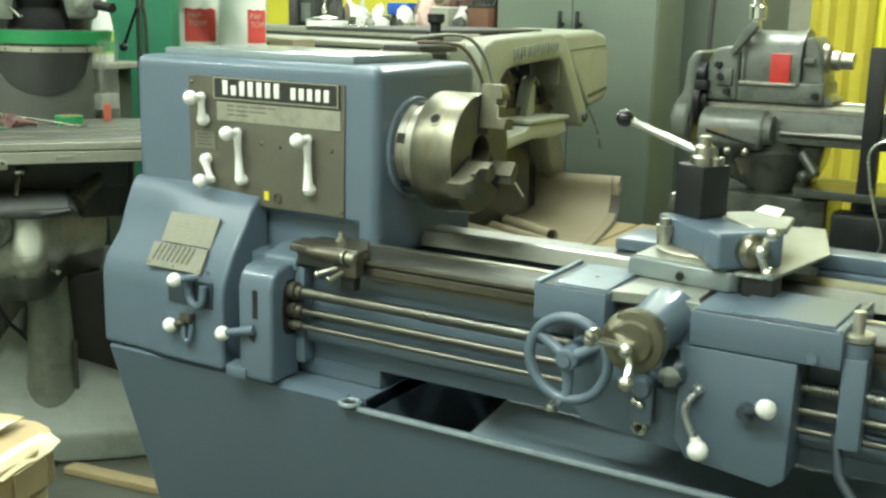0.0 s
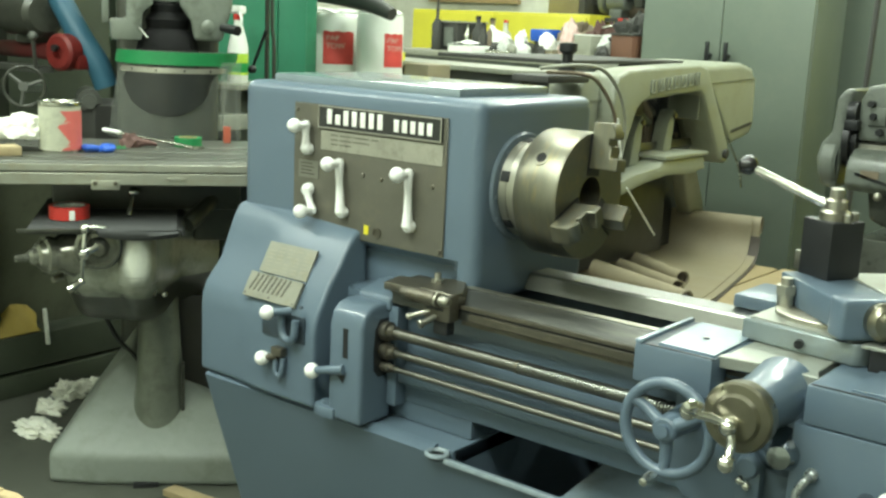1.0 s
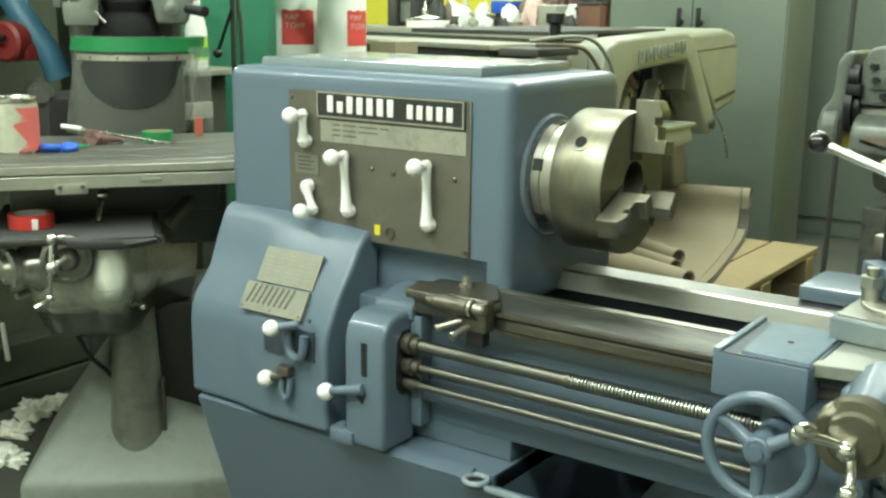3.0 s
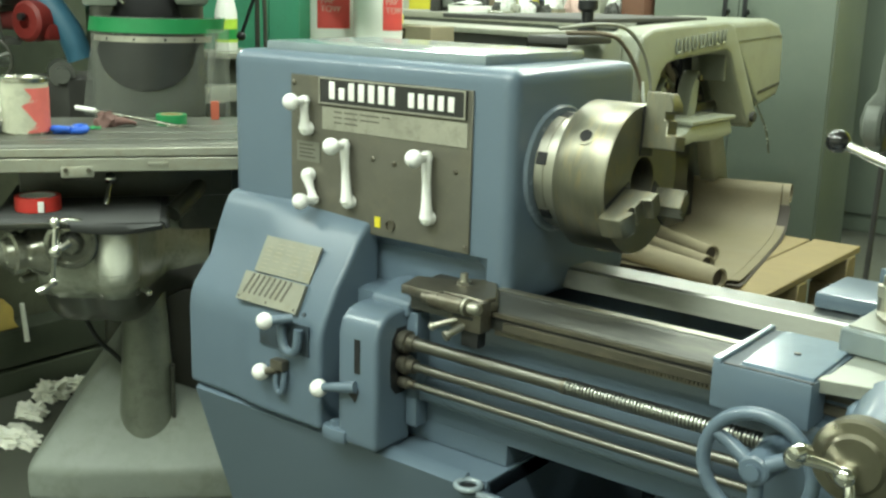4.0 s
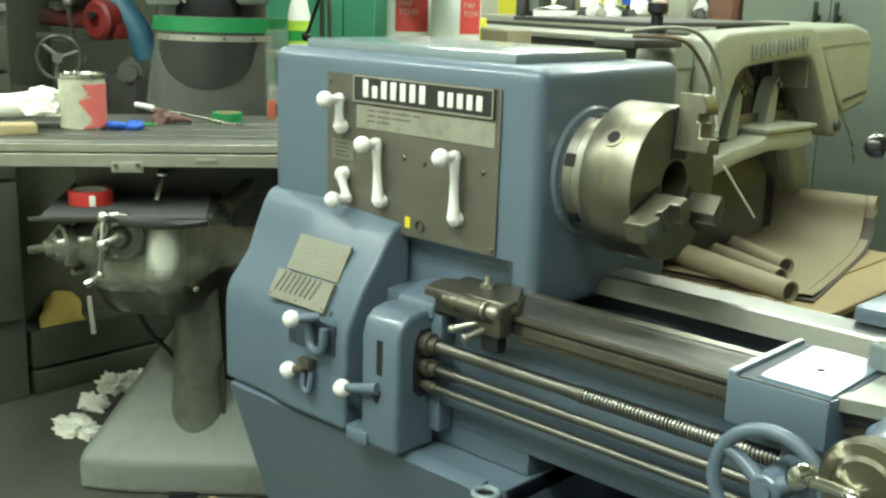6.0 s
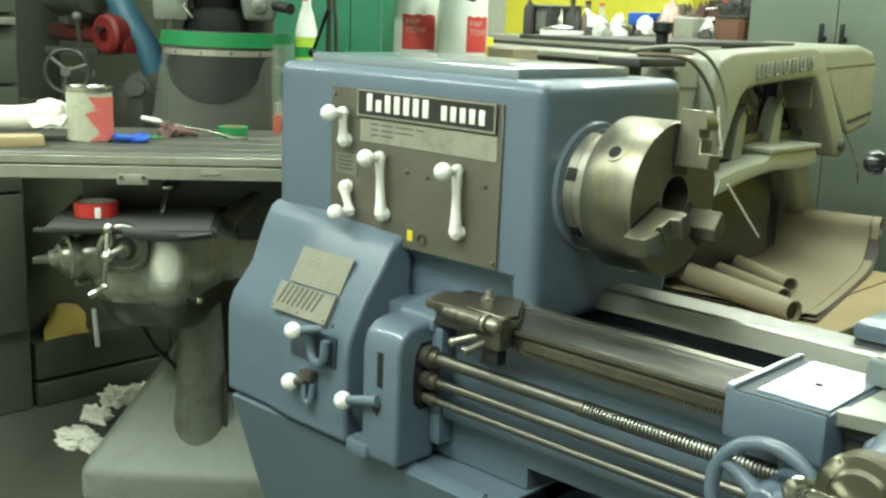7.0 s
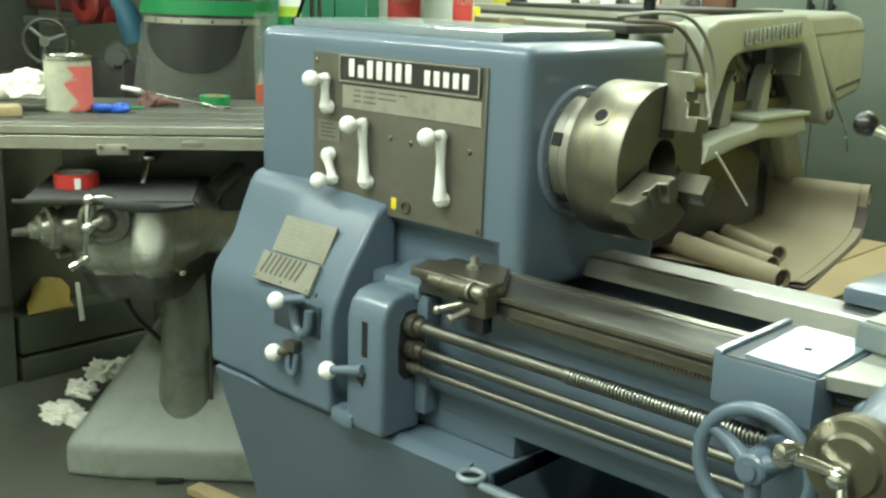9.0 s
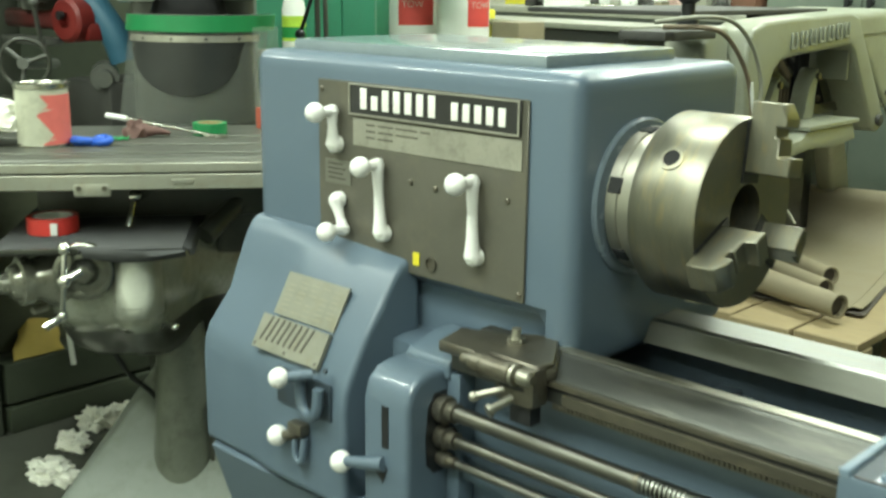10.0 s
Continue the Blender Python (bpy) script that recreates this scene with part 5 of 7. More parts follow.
part("body", merge(ring_torus((-0.018, 0, TZ + 0.009), (0.1, 0.2, 1), 0.016, 0.008, 24, 10), merge(ring_torus((0.02, 0.0, TZ + 0.010), (0, -0.2, 1), 0.013, 0.008, 24, 10), box(-0.035, 0.036, -0.012, 0.012, TZ, TZ + 0.012, 0.005))), BLUE_PLASTIC, clip)
rag = on_table("plum_rag", -0.026, 0.175, "small plum-brown rag twisted on the mill table", "rag")
part("cloth", merge(crumple((-0.012, 0, TZ), (0.024, 0.02, 0.026), 5, 3, 0.4), tube([(0.0, 0, TZ + 0.012), (0.03, 0.0, TZ + 0.012), (0.055, 0.01, TZ + 0.006)], 0.013, 10, r_end=0.004)), PURPLE, rag)
scrap = on_table("leaf_scrap", -0.06, 0.13, "small scrap of green tape on the mill table", "tape scrap")
part("scrap", sheet([[(-0.02 + 0.008 * k, -0.01, TZ + 0.002 + 0.003 * (k % 2)) for k in range(5)], [(-0.018 + 0.008 * k, 0.012, TZ + 0.004 + 0.003 * ((k + 1) % 2)) for k in range(5)]], 0.001), GREEN_TAPE, scrap)
tape = on_table("tape_roll", 0.109, 0.215, "roll of green tape lying flat on the mill table", "tape roll")
part("tape", hollow((0, 0, TZ), (0, 0, 1), 0.036, 0.026, 0.024), GREEN_TAPE, tape, "green tape")
part("core", hollow((0, 0, TZ + 0.0005), (0, 0, 1), 0.0259, 0.0235, 0.0238), CARDBOARD, tape, "tan card core")
brush = on_table("acid_brush", 0.02, 0.24, "thin metal-handled brush leaning across the mill table", "brush")
part("handle", rod((-0.13, 0.03, TZ + 0.034), (0.10, -0.09, TZ + 0.005), 0.0035, n=10), TIN, brush)
part("grip", rod((-0.13, 0.03, TZ + 0.034), (-0.085, 0.007, TZ + 0.029), 0.0058, n=10), WHITE, brush, "white grip")
part("tip", box(0.08, 0.13, -0.098, -0.085, TZ + 0.001, TZ + 0.008, 0.002), TIN, brush, "bright flat tip")
redtab = on_table("red_tab", 0.214, 0.30, "small red plastic tab standing against the chip shield", "tab")
part("tab", box(-0.010, 0.010, -0.002, 0.002, TZ, TZ + 0.046, 0.0015, 1), surface("dull_orange_red", (0.4, 0.09, 0.05), 0.5), redtab)
rtape = on_table("tape_roll", -0.17, -0.045, "roll of red tape lying on the mill's rubber way cover", "tape roll", 0.8878)
part("tape", hollow((0, 0, 0.8878), (0, 0, 1), 0.047, 0.037, 0.030), RED, rtape, "red tape")
part("core", hollow((0, 0, 0.888), (0, 0, 1), 0.0369, 0.034, 0.0298), WHITE, rtape, "white core")
part("sticker", box(0.004, 0.017, -0.0485, -0.0445, 0.8885, 0.912, 0.001, 1), WHITE, rtape, "white torn sticker")

for k, (rx, ry, sx, sy, sz, seed) in enumerate(((-2.775, 1.775, 0.07, 0.042, 0.022, 11), (-2.90, 1.895, 0.048, 0.034, 0.026, 17), (-2.985, 2.01, 0.045, 0.042, 0.034, 13), (-2.995, 2.105, 0.05, 0.04, 0.022, 15))):
    single("floor_rag", crumple((rx, ry, FLOOR), (sx, sy, sz), seed, 4, 0.6, 2.6), RAG_CLOTH, "dirty white rag crumpled on the floor", "rag", group="floor rags", origin=(rx, ry, FLOOR))
grid = []
for j in range(9):
    f = j / 8
    row = []
    for i in range(13):
        g = i / 12
        ripple = noise.noise(Vector((i * 0.45, j * 0.3, 5)))
        x = -3.184 + 0.085 * f + 0.008 * ripple * (1 - f)
        y = (1.90 + 0.105 * g) * (1 - f) + (1.84 + 0.150 * g) * f + 0.005 * math.sin(g * 11 + j)
        row.append((x, y, 0.43 - 0.080 * f + (0.012 * math.sin(g * 5) - 0.028 * (1 - g) ** 2) * (1 - f) + 0.006 * (1 - f) * ripple))
    grid.append(row)
single("mustard_rag", sheet(grid, 0.003), YELLOW_CLOTH, "mustard yellow rag slumped on the grinder plinth", "rag")

# ---- machines behind the mill ----
grinder = thing("surface_grinder", (-3.45, 2.2, FLOOR), "dark olive surface grinder with gray handwheel and red cover", "grinder")
part("pedestal", box(-3.85, -3.2, 1.82, 2.75, FLOOR, 0.95, 0.02), surface("olive_pedestal_paint", (0.085, 0.092, 0.06), 0.4, var=0.3, big=3, fine=60, stain=(0.03, 0.032, 0.022), stain_amount=0.6), grinder)
part("plinth_foot", box(-3.198, -3.082, 1.815, 2.85, FLOOR, 0.222, 0.008), DARK_GREEN, grinder)
part("plinth", box(-3.198, -3.09, 1.815, 2.85, 0.232, 0.345, 0.008), DARK_GREEN, grinder)
part("drain_rod", rod((-3.083, 1.996, 0.424), (-3.083, 2.006, 0.305), 0.007, 0.008, 12), PAIL, grinder, "thin pale upright rod")
part("column", box(-3.75, -3.35, 2.05, 2.45, 0.95, 1.75, 0.02), DARK_GREEN, grinder)
part("table", box(-3.6, -3.12, 1.82, 2.9, 0.96, 1.02, 0.008), MILL, grinder)
part("head_cover", box(-3.30, -3.0, 1.985, 2.06, 1.222, 1.272, 0.018, 3), DIM_RED, grinder, "dull red motor cover")
part("wheel_guard", merge(turned((-2.93, 2.02, 1.25), (0.2, -1, 0), [(0, 0.045), (0.01, 0.055), (0.05, 0.055), (0.058, 0.046), (0.058, 0.02), (0.04, 0.018), (0.04, 0)], 28), box(-2.985, -2.87, 2.0, 2.05, 1.20, 1.245, 0.01)), surface("oily_red_paint", (0.17, 0.014, 0.011), 0.5, var=0.25, big=12, stain=(0.08, 0.01, 0.01), stain_amount=0.6), grinder, "oily red wheel guard")
part("guard_bolt", rod((-2.915, 1.957, 1.262), (-2.913, 1.945, 1.262), 0.011, n=10), BLACK, grinder)
part("motor", merge(rod((-3.22, 2.0, 1.36), (-3.0, 1.98, 1.36), 0.07, n=24, round_end=0.015), box(-3.16, -3.06, 1.97, 2.05, 1.27, 1.31, 0.006)), DARK_IRON, grinder, "dark round motor")
part("rail", box(-3.22, -2.98, 1.94, 1.99, 1.185, 1.205, 0.004), WHEEL_GRAY, grinder)
part("lever", merge(rod((-2.98, 1.93, 1.20), (-2.945, 1.90, 1.29), 0.006, n=10), ball((-2.945, 1.90, 1.295), 0.014, 12)), WHEEL_GRAY, grinder, "thin gray lever")
gw = part("handwheel", ring_torus((-2.93, 1.86, 1.15), (0.75, -0.6, 0), 0.058, 0.006, 36, 10), DARK_IRON, grinder, "oily gray handwheel")
for a in (20, 140, 260):
    ax, u2 = Vector((0.75, -0.6, 0)).normalized(), Vector((0.6, 0.75, 0)).normalized()
    e = u2 * math.cos(radians(a)) + Vector((0, 0, 1)) * math.sin(radians(a))
    c = Vector((-2.93, 1.86, 1.15))
    part("spoke", rod(c, c + e * 0.057, 0.006, n=10), WHEEL_GRAY, gw)
part("wheel_shaft", rod((-2.92, 1.85, 1.15), (-3.25, 2.10, 1.12), 0.014), WHEEL_GRAY, grinder)
part("hose", tube([(-3.0, 2.02, 1.42), (-2.92, 2.04, 1.30), (-2.875, 2.07, 1.22), (-2.86, 2.09, 1.15)], 0.036, 14), BELT_BLUE, grinder, "thick blue hose")
part("spindle", merge(rod((-2.98, 2.1, 1.11), (-2.86, 2.03, 1.11), 0.035, n=20), rod((-2.86, 2.03, 1.11), (-2.83, 2.01, 1.11), 0.022, n=16)), WHEEL_GRAY, grinder)
part("slide", box(-3.05, -2.82, 2.02, 2.32, 0.92, 1.10, 0.015), DARK, grinder)

mcab = thing("machine_cabinet", (-4.5, 2.4, FLOOR), "tall dark olive machine control cabinet", "cabinet")
part("body", box(-4.8, -4.32, 1.9, 3.5, FLOOR, 2.3, 0.015), DARK_GREEN, mcab)
part("door", box(-4.318, -4.30, 1.93, 2.69, 0.5, 2.25, 0.006), DARK_GREEN, mcab)
part("door", box(-4.318, -4.30, 2.71, 3.47, 0.5, 2.25, 0.006), DARK_GREEN, mcab)
part("gauge", rod((-4.30, 3.05, 1.27), (-4.28, 3.05, 1.27), 0.05, n=24), TIN, mcab, "round gauge")
part("conduit", tube([(-4.27, 3.25, 2.2), (-4.25, 3.26, 1.8), (-4.25, 3.22, 1.45), (-4.27, 3.20, 1.1)], 0.02, 10), BLACK, mcab, "black conduit")
LOCKER_PAINT = surface("gray_green_locker_paint", (0.088, 0.1, 0.075), 0.45, var=0.2, big=3, stain=(0.06, 0.065, 0.05), stain_amount=0.6)
locker = thing("tool_locker", (-3.5, 1.35, FLOOR), "gray-green steel tool locker with stacked drawers", "locker")
part("body", box(-3.7, -3.09, 0.95, 1.80, FLOOR, 1.75, 0.01), LOCKER_PAINT, locker)
for z0, z1 in ((0.40, 0.80), (0.81, 1.10), (1.11, 1.225), (1.30, 1.70)):
    d = part("drawer", box(-3.088, -3.070, 0.98, 1.785, z0, z1, 0.004), LOCKER_PAINT, locker)
    part("handle", box(-3.0695, -3.055, 1.38, 1.50, z1 - 0.05, z1 - 0.035, 0.003), TIN, d)
part("trim_strip", box(-3.088, -3.066, 0.98, 1.785, 1.268, 1.288, 0.003), STRIP_METAL, locker, "pale metal trim strip")

green = thing("green_press", (-3.40, 3.27, FLOOR), "green painted machine column", "machine")
gm = Matrix.Translation((-3.30, 3.17, 0)) @ Matrix.Rotation(radians(46), 4, "Z")
part("column", spun(box(-0.36, 0.02, 0.0, 0.3, FLOOR, 2.3, 0.012), gm), GREEN_PAINT, green)
part("side_panel", spun(box(0.021, 0.135, 0.006, 0.3, FLOOR, 2.29, 0.006), gm), GREEN_PAINT, green)
part("back_panel", box(-4.25, -3.46, 3.45, 3.58, FLOOR, 2.3, 0.01), GREEN_PAINT, green)
lampst = thing("rod_stand", (-2.60, 2.5, FLOOR), "two thin dark steel rods standing in a round foot", "rod")
part("rod", rod((-2.597, 2.50, FLOOR), (-2.597, 2.50, 2.0), 0.007, n=12), DARK_IRON, lampst)
part("rod", tube([(-2.566, 2.50, FLOOR + 0.02), (-2.563, 2.50, 1.2), (-2.575, 2.50, 1.4), (-2.568, 2.50, 2.0)], 0.006, 10), DARK_IRON, lampst)
part("lever", merge(rod((-2.590, 2.49, 1.34), (-2.642, 2.48, 1.22), 0.005, n=10), ball((-2.644, 2.48, 1.215), 0.014, 14)), BLACK, lampst, "black ball lever")
part("foot", rod((-2.60, 2.50, FLOOR), (-2.60, 2.50, FLOOR + 0.02), 0.12, n=28), BLACK, lampst)

# ---- cart with paper rolls behind the headstock ----
pcart = thing("supply_cart", (-3.2, 3.6, FLOOR), "gray steel supply cart with white rags and paper rolls on top", "cart")
part("top", box(-4.35, -2.75, 3.0 + 0.66, 4.15, 1.09, 1.12, 0.005), GRAY_TOP, pcart)
for x in (-4.32, -2.78):
    for y in (3.70, 4.11):
        part("leg", box(x - 0.02, x + 0.02, y - 0.02, y + 0.02, FLOOR, 1.09), DARK, pcart)


def towel_roll(x, y, z, turn, r, h, seed):
    """A tall paper roll in clear film, gathered on top, with a red printed label wrapped round it."""
    p = thing("paper_roll", (x, y, z), "white paper roll wrapped in clear film with a red label", "paper roll", turn, True, "white paper rolls")
    part("paper", turned((0, 0, z), (0, 0, 1), [(0, r - 0.008), (0.004, r - 0.002), (0.012, r), (h - 0.02, r), (h - 0.004, r - 0.006), (h, r - 0.02), (h, 0.022), (h - 0.06, 0.02)], 44), PAIL, p)
    part("film", crumple((0, 0, z + h - 0.008), (r * 0.86, r * 0.86, 0.022), seed, 4, 0.35, 2.4), BAG, p, "gathered clear film")
    g = []
    for j in range(5):
        zz = z + 0.06 + (0.15 - 0.004 * (j % 2)) * j / 4
        g.append([((r + 0.0018) * math.sin(radians(-31 + 62 * k / 16)), -(r + 0.0018) * math.cos(radians(-31 + 62 * k / 16)), zz + 0.003 * math.sin(k * 1.1) * (j == 4)) for k in range(17)])
    lab = part("label", sheet(g, 0.0008), LABEL_RED, p, "red printed label")
    for j, word in enumerate(("PAP", "TOW")):
        bm = word_mesh(word, 0.036)
        for v in bm.verts:
            a = (v.co.x - 0.062 * r / 0.14) / r
            v.co = Vector(((r + 0.0034 + v.co.z) * math.sin(a), -(r + 0.0034 + v.co.z) * math.cos(a), z + 0.168 - 0.036 * j + v.co.y))
        part("label_print", bm, LABEL_PINK, lab)
    return p


towel_roll(-3.70, 3.92, 1.12, 58, 0.140, 0.292, 61)
towel_roll(-3.435, 3.965, 1.12, 84, 0.108, 0.300, 63)
for i, (rx, ry, sx, sz) in enumerate(((-4.17, 3.80, 0.09, 0.035), (-4.03, 3.78, 0.085, 0.045), (-3.88, 3.79, 0.08, 0.04))):
    single("shop_rag", crumple((rx, ry, 1.12), (sx, 0.07, sz), 23 + i * 6, 4, 0.5), CLOTH, "white cotton rag crumpled on the supply cart", "rag", group="white rags", origin=(rx, ry, 1.12))
single("carton", box(-3.24, -3.10, 3.92, 4.08, 1.1205, 1.205, 0.004), PAPER, "small tan carton on the supply cart", "carton", origin=(-3.2, 4.0, 1.12))
BX, BY, BZ = -3.22, 2.92, 1.13
bottle = thing("spray_bottle", (BX, BY, BZ), "white spray bottle with green label and red collar", "spray bottle")
part("body", turned((BX, BY, BZ), (0, 0, 1), [(0, 0.036), (0.004, 0.039), (0.13, 0.039), (0.18, 0.028), (0.22, 0.016), (0.24, 0.016)], 24), PAIL, bottle)
part("label", turned((BX, BY, BZ + 0.03), (0, 0, 1), [(0, 0.0392), (0.0, 0.0396), (0.08, 0.0396), (0.08, 0.039)], 24), surface("yellow_green_label", (0.4, 0.6, 0.06), 0.4, var=0.3, big=25), bottle, "yellow-green label")
part("collar", rod((BX, BY, BZ + 0.236), (BX, BY, BZ + 0.258), 0.018, n=18), RED, bottle, "red collar")
part("trigger_head", merge(box(BX - 0.038, BX + 0.03, BY - 0.016, BY + 0.016, BZ + 0.258, BZ + 0.288, 0.008), tube([(BX + 0.02, BY - 0.01, BZ + 0.262), (BX + 0.042, BY - 0.02, BZ + 0.24), (BX + 0.04, BY - 0.025, BZ + 0.205)], 0.006, 8)), PAIL, bottle, "white trigger head")
part("label_mark", turned((BX, BY, BZ + 0.04), (0, 0, 1), [(0, 0.0398), (0.035, 0.0398)], 24), surface("dark_green_print", (0.02, 0.25, 0.06), 0.4), bottle, "green label print")
stand = thing("bottle_stand", (BX, BY, FLOOR), "dark green steel machine stand", "stand")
part("post", box(BX - 0.06, BX + 0.06, BY - 0.06, BY + 0.08, FLOOR, BZ - 0.02, 0.006), DARK_GREEN, stand)
part("top", box(BX - 0.12, BX + 0.12, BY - 0.1, BY + 0.14, BZ - 0.02, BZ, 0.004), GRAY_TOP, stand)
hood = thing("machine_hood", (-3.3, 3.3, 1.4), "dark gray padded hood on a machine arm", "hood")
part("hood", tube([(-4.3, 3.70, 1.60), (-3.9, 3.70, 1.54), (-3.5, 3.70, 1.50), (-3.25, 3.70, 1.455), (-3.13, 3.70, 1.415)], 0.07, 16, r_end=0.028), DARK, hood)
part("arm", rod((-4.3, 3.70, 1.60), (-4.6, 4.4, 1.2), 0.04), DARK, hood)
part("arm_post", box(-4.66, -4.54, 4.34, 4.46, FLOOR, 1.25), DARK, hood)

# ---- power hacksaw, its long side towards the aisle ----
saw = thing("power_saw", (-2.0, 3.95, FLOOR), "cream enamelled power saw with an arched frame", "saw")
SX = -1.85
arch = [(3.475, 0.90), (3.42, 0.92), (3.40, 1.10), (3.405, 1.19), (3.43, 1.235), (3.50, 1.255), (3.64, 1.262), (4.06, 1.275), (4.12, 1.262), (4.15, 1.22), (4.385, 0.93), (4.385, 0.89), (4.345, 0.87), (4.30, 0.885), (4.268, 0.93), (4.10, 1.152), (4.065, 1.172), (3.68, 1.152), (3.61, 1.142), (3.57, 1.115), (3.49, 0.95)]
arch_part = part("arched_frame", extrude(arch, "x", -1.98, SX, 0.014, 3), CREAM, saw)
# raised maker's marks: plain outlined blocks of the frame's own paint
for i in range(7):
    y0, z0 = 3.655 + i * 0.0585, 1.172 + i * 0.0042
    bm = box(SX + 0.0003, SX + 0.007, y0, y0 + 0.009, z0, z0 + 0.05, 0.002, 1)
    merge(bm, box(SX + 0.0003, SX + 0.007, y0 + 0.026, y0 + 0.035, z0, z0 + 0.05, 0.002, 1))
    merge(bm, box(SX + 0.0003, SX + 0.007, y0 + 0.009, y0 + 0.026, z0, z0 + 0.009, 0.002, 1))
    part("marking", bm, CREAM, arch_part)
part("pivot_bolt", rod((SX, 4.335, 0.915), (SX + 0.015, 4.335, 0.915), 0.02, n=16, round_end=0.003), DARK, arch_part, "dark pivot bolt")
cover_part = part("wheel_cover", extrude([(4.10, 1.272), (4.46, 1.282), (4.57, 1.262), (4.62, 1.205), (4.635, 1.02), (4.60, 0.98), (4.42, 0.945), (4.385, 0.97), (4.16, 1.19)], "x", -2.25, -1.86, 0.028, 4), CREAM, saw)
part("cover_slot", extrude([(4.40, 0.995), (4.60, 1.022), (4.60, 1.034), (4.40, 1.009)], "x", -1.8605, -1.857), DARK, cover_part, "dark slot")
part("cover_seam", extrude([(4.16, 1.20), (4.60, 1.215), (4.60, 1.219), (4.16, 1.204)], "x", -1.8605, -1.8575), CREAM_MARK, cover_part)
part("cover_band", box(-2.24, -1.868, 4.095, 4.11, 1.06, 1.268, 0.004), CREAM_MARK, cover_part)
part("rear_cover", extrude([(3.25, 1.05), (3.255, 1.20), (3.30, 1.245), (3.395, 1.245), (3.398, 1.0), (3.25, 0.98)], "x", -2.03, -1.9, 0.025, 4), CREAM, saw)
part("cover_seam", box(-1.9005, -1.897, 3.27, 3.395, 1.148, 1.153), CREAM_MARK, saw)
part("bed", extrude([(3.43, 0.815), (3.455, 0.872), (3.56, 0.89), (3.74, 0.905), (3.78, 0.925), (4.10, 0.925), (4.125, 0.872), (3.99, 0.858), (3.80, 0.868), (3.62, 0.85)], "x", -1.93, -1.83, 0.008, 2), CREAM, saw)
part("vise_plate", box(-2.0, -1.822, 3.77, 4.125, 0.926, 0.941, 0.004), CREAM, saw)
bm = bmesh.new()
rings = [[bm.verts.new(p) for p in ((x0, y0, z), (x0 - 0.06, y0, z), (x0 - 0.06, y1, z), (x0, y1, z))] for x0, y0, y1, z in ((-1.85, 3.985, 4.10, 0.86), (-1.95, 4.24, 4.38, 0.72), (-2.07, 4.56, 4.70, 0.56), (-2.08, 4.58, 4.72, FLOOR))]
for r0, r1 in zip(rings, rings[1:]):
    for k in range(4):
        bm.faces.new((r0[k], r0[(k + 1) % 4], r1[(k + 1) % 4], r1[k]))
bm.faces.new(rings[0]), bm.faces.new(rings[-1])
bmesh.ops.recalc_face_normals(bm, faces=bm.faces)
part("leg", bevel(bm, 0.008), CREAM, saw)
part("rear_leg", box(-2.22, -2.12, 3.45, 3.56, FLOOR, 0.70, 0.008), DARK, saw)
# Sump and panels painted black, added to put shade behind the saw's openings.
part("sump", box(-2.2, -1.98, 3.42, 4.10, 0.52, 0.86, 0.01), BLACK, saw, "sump box painted black for the dark under the bed")
part("dark_rear_panel", box(-2.24, -2.21, 3.40, 4.85, 0.30, 0.93, 0.005), BLACK, saw, "black panel added for the dark behind the saw")
part("dark_inner_panel", box(-2.10, -2.07, 3.40, 4.35, 0.50, 1.22, 0.005), BLACK, saw, "black panel added for the dark inside the saw")
for y, z0, z1, w in ((3.70, 0.90, 1.075, 0.05), (3.955, 0.93, 1.09, 0.05)):
    g = part("blade_guide", extrude([(y - 0.02, z0), (y + w, z0), (y + w * 1.25, z1 - 0.03), (y + w * 1.3, z1 + 0.01), (y + w * 0.9, z1), (y + w * 0.2, z1 - 0.05)], "x", -1.985, -1.925, 0.007), CREAM, saw, "cream blade guide arm")
    part("guide_bolt", rod((-1.925, y + w * 1.05, z1 - 0.015), (-1.915, y + w * 1.05, z1 - 0.015), 0.011, n=8), BROWN_STEEL, g)
part("guide_block", box(-1.98, -1.93, 3.60, 3.635, 0.925, 0.965, 0.005), CREAM, saw, "small cream block")
part("slide_casting", merge(extrude([(3.50, 1.06), (3.60, 1.115), (3.72, 1.09), (3.74, 1.04), (3.62, 1.05)], "x", -2.05, -1.99, 0.008), box(-2.06, -2.0, 3.80, 3.90, 0.94, 1.15, 0.012)), surface("oily_brown_casting", (0.1, 0.095, 0.07), 0.4, 0.3, var=0.35, big=12, stain=(0.03, 0.03, 0.022), stain_amount=0.7), saw, "oily brown slide casting")
for k in range(6):
    part("rib", box(-2.06, -2.0, 3.84 + k * 0.026, 3.849 + k * 0.026, 0.93, 1.05 + 0.02 * (k % 2), 0.003), BROWN, saw, "brown casting rib")
for y0, z0, y1, z1, rr in ((4.11, 1.13, 4.20, 1.05, 0.012), (4.06, 1.0, 4.19, 0.985, 0.014), (4.10, 1.16, 4.14, 1.10, 0.016), (3.52, 1.00, 3.62, 1.02, 0.02), (3.88, 1.15, 3.95, 1.07, 0.018)):
    part("link", rod((-2.02, y0, z0), (-2.0, y1, z1), rr, rr * 0.8, 12), BROWN, saw, "worn brown link")
# Second added panel: black for the shade inside the arch.
part("dark_inner_panel", extrude([(4.02, 0.95), (4.02, 1.165), (4.10, 1.150), (4.262, 0.935)], "x", -2.012, -1.998), BLACK, saw, "black panel added for the dark inside the saw")
part("blade", box(-1.962, -1.958, 3.45, 4.27, 0.945, 0.975), BRIGHT_STEEL, saw, "thin steel saw blade")
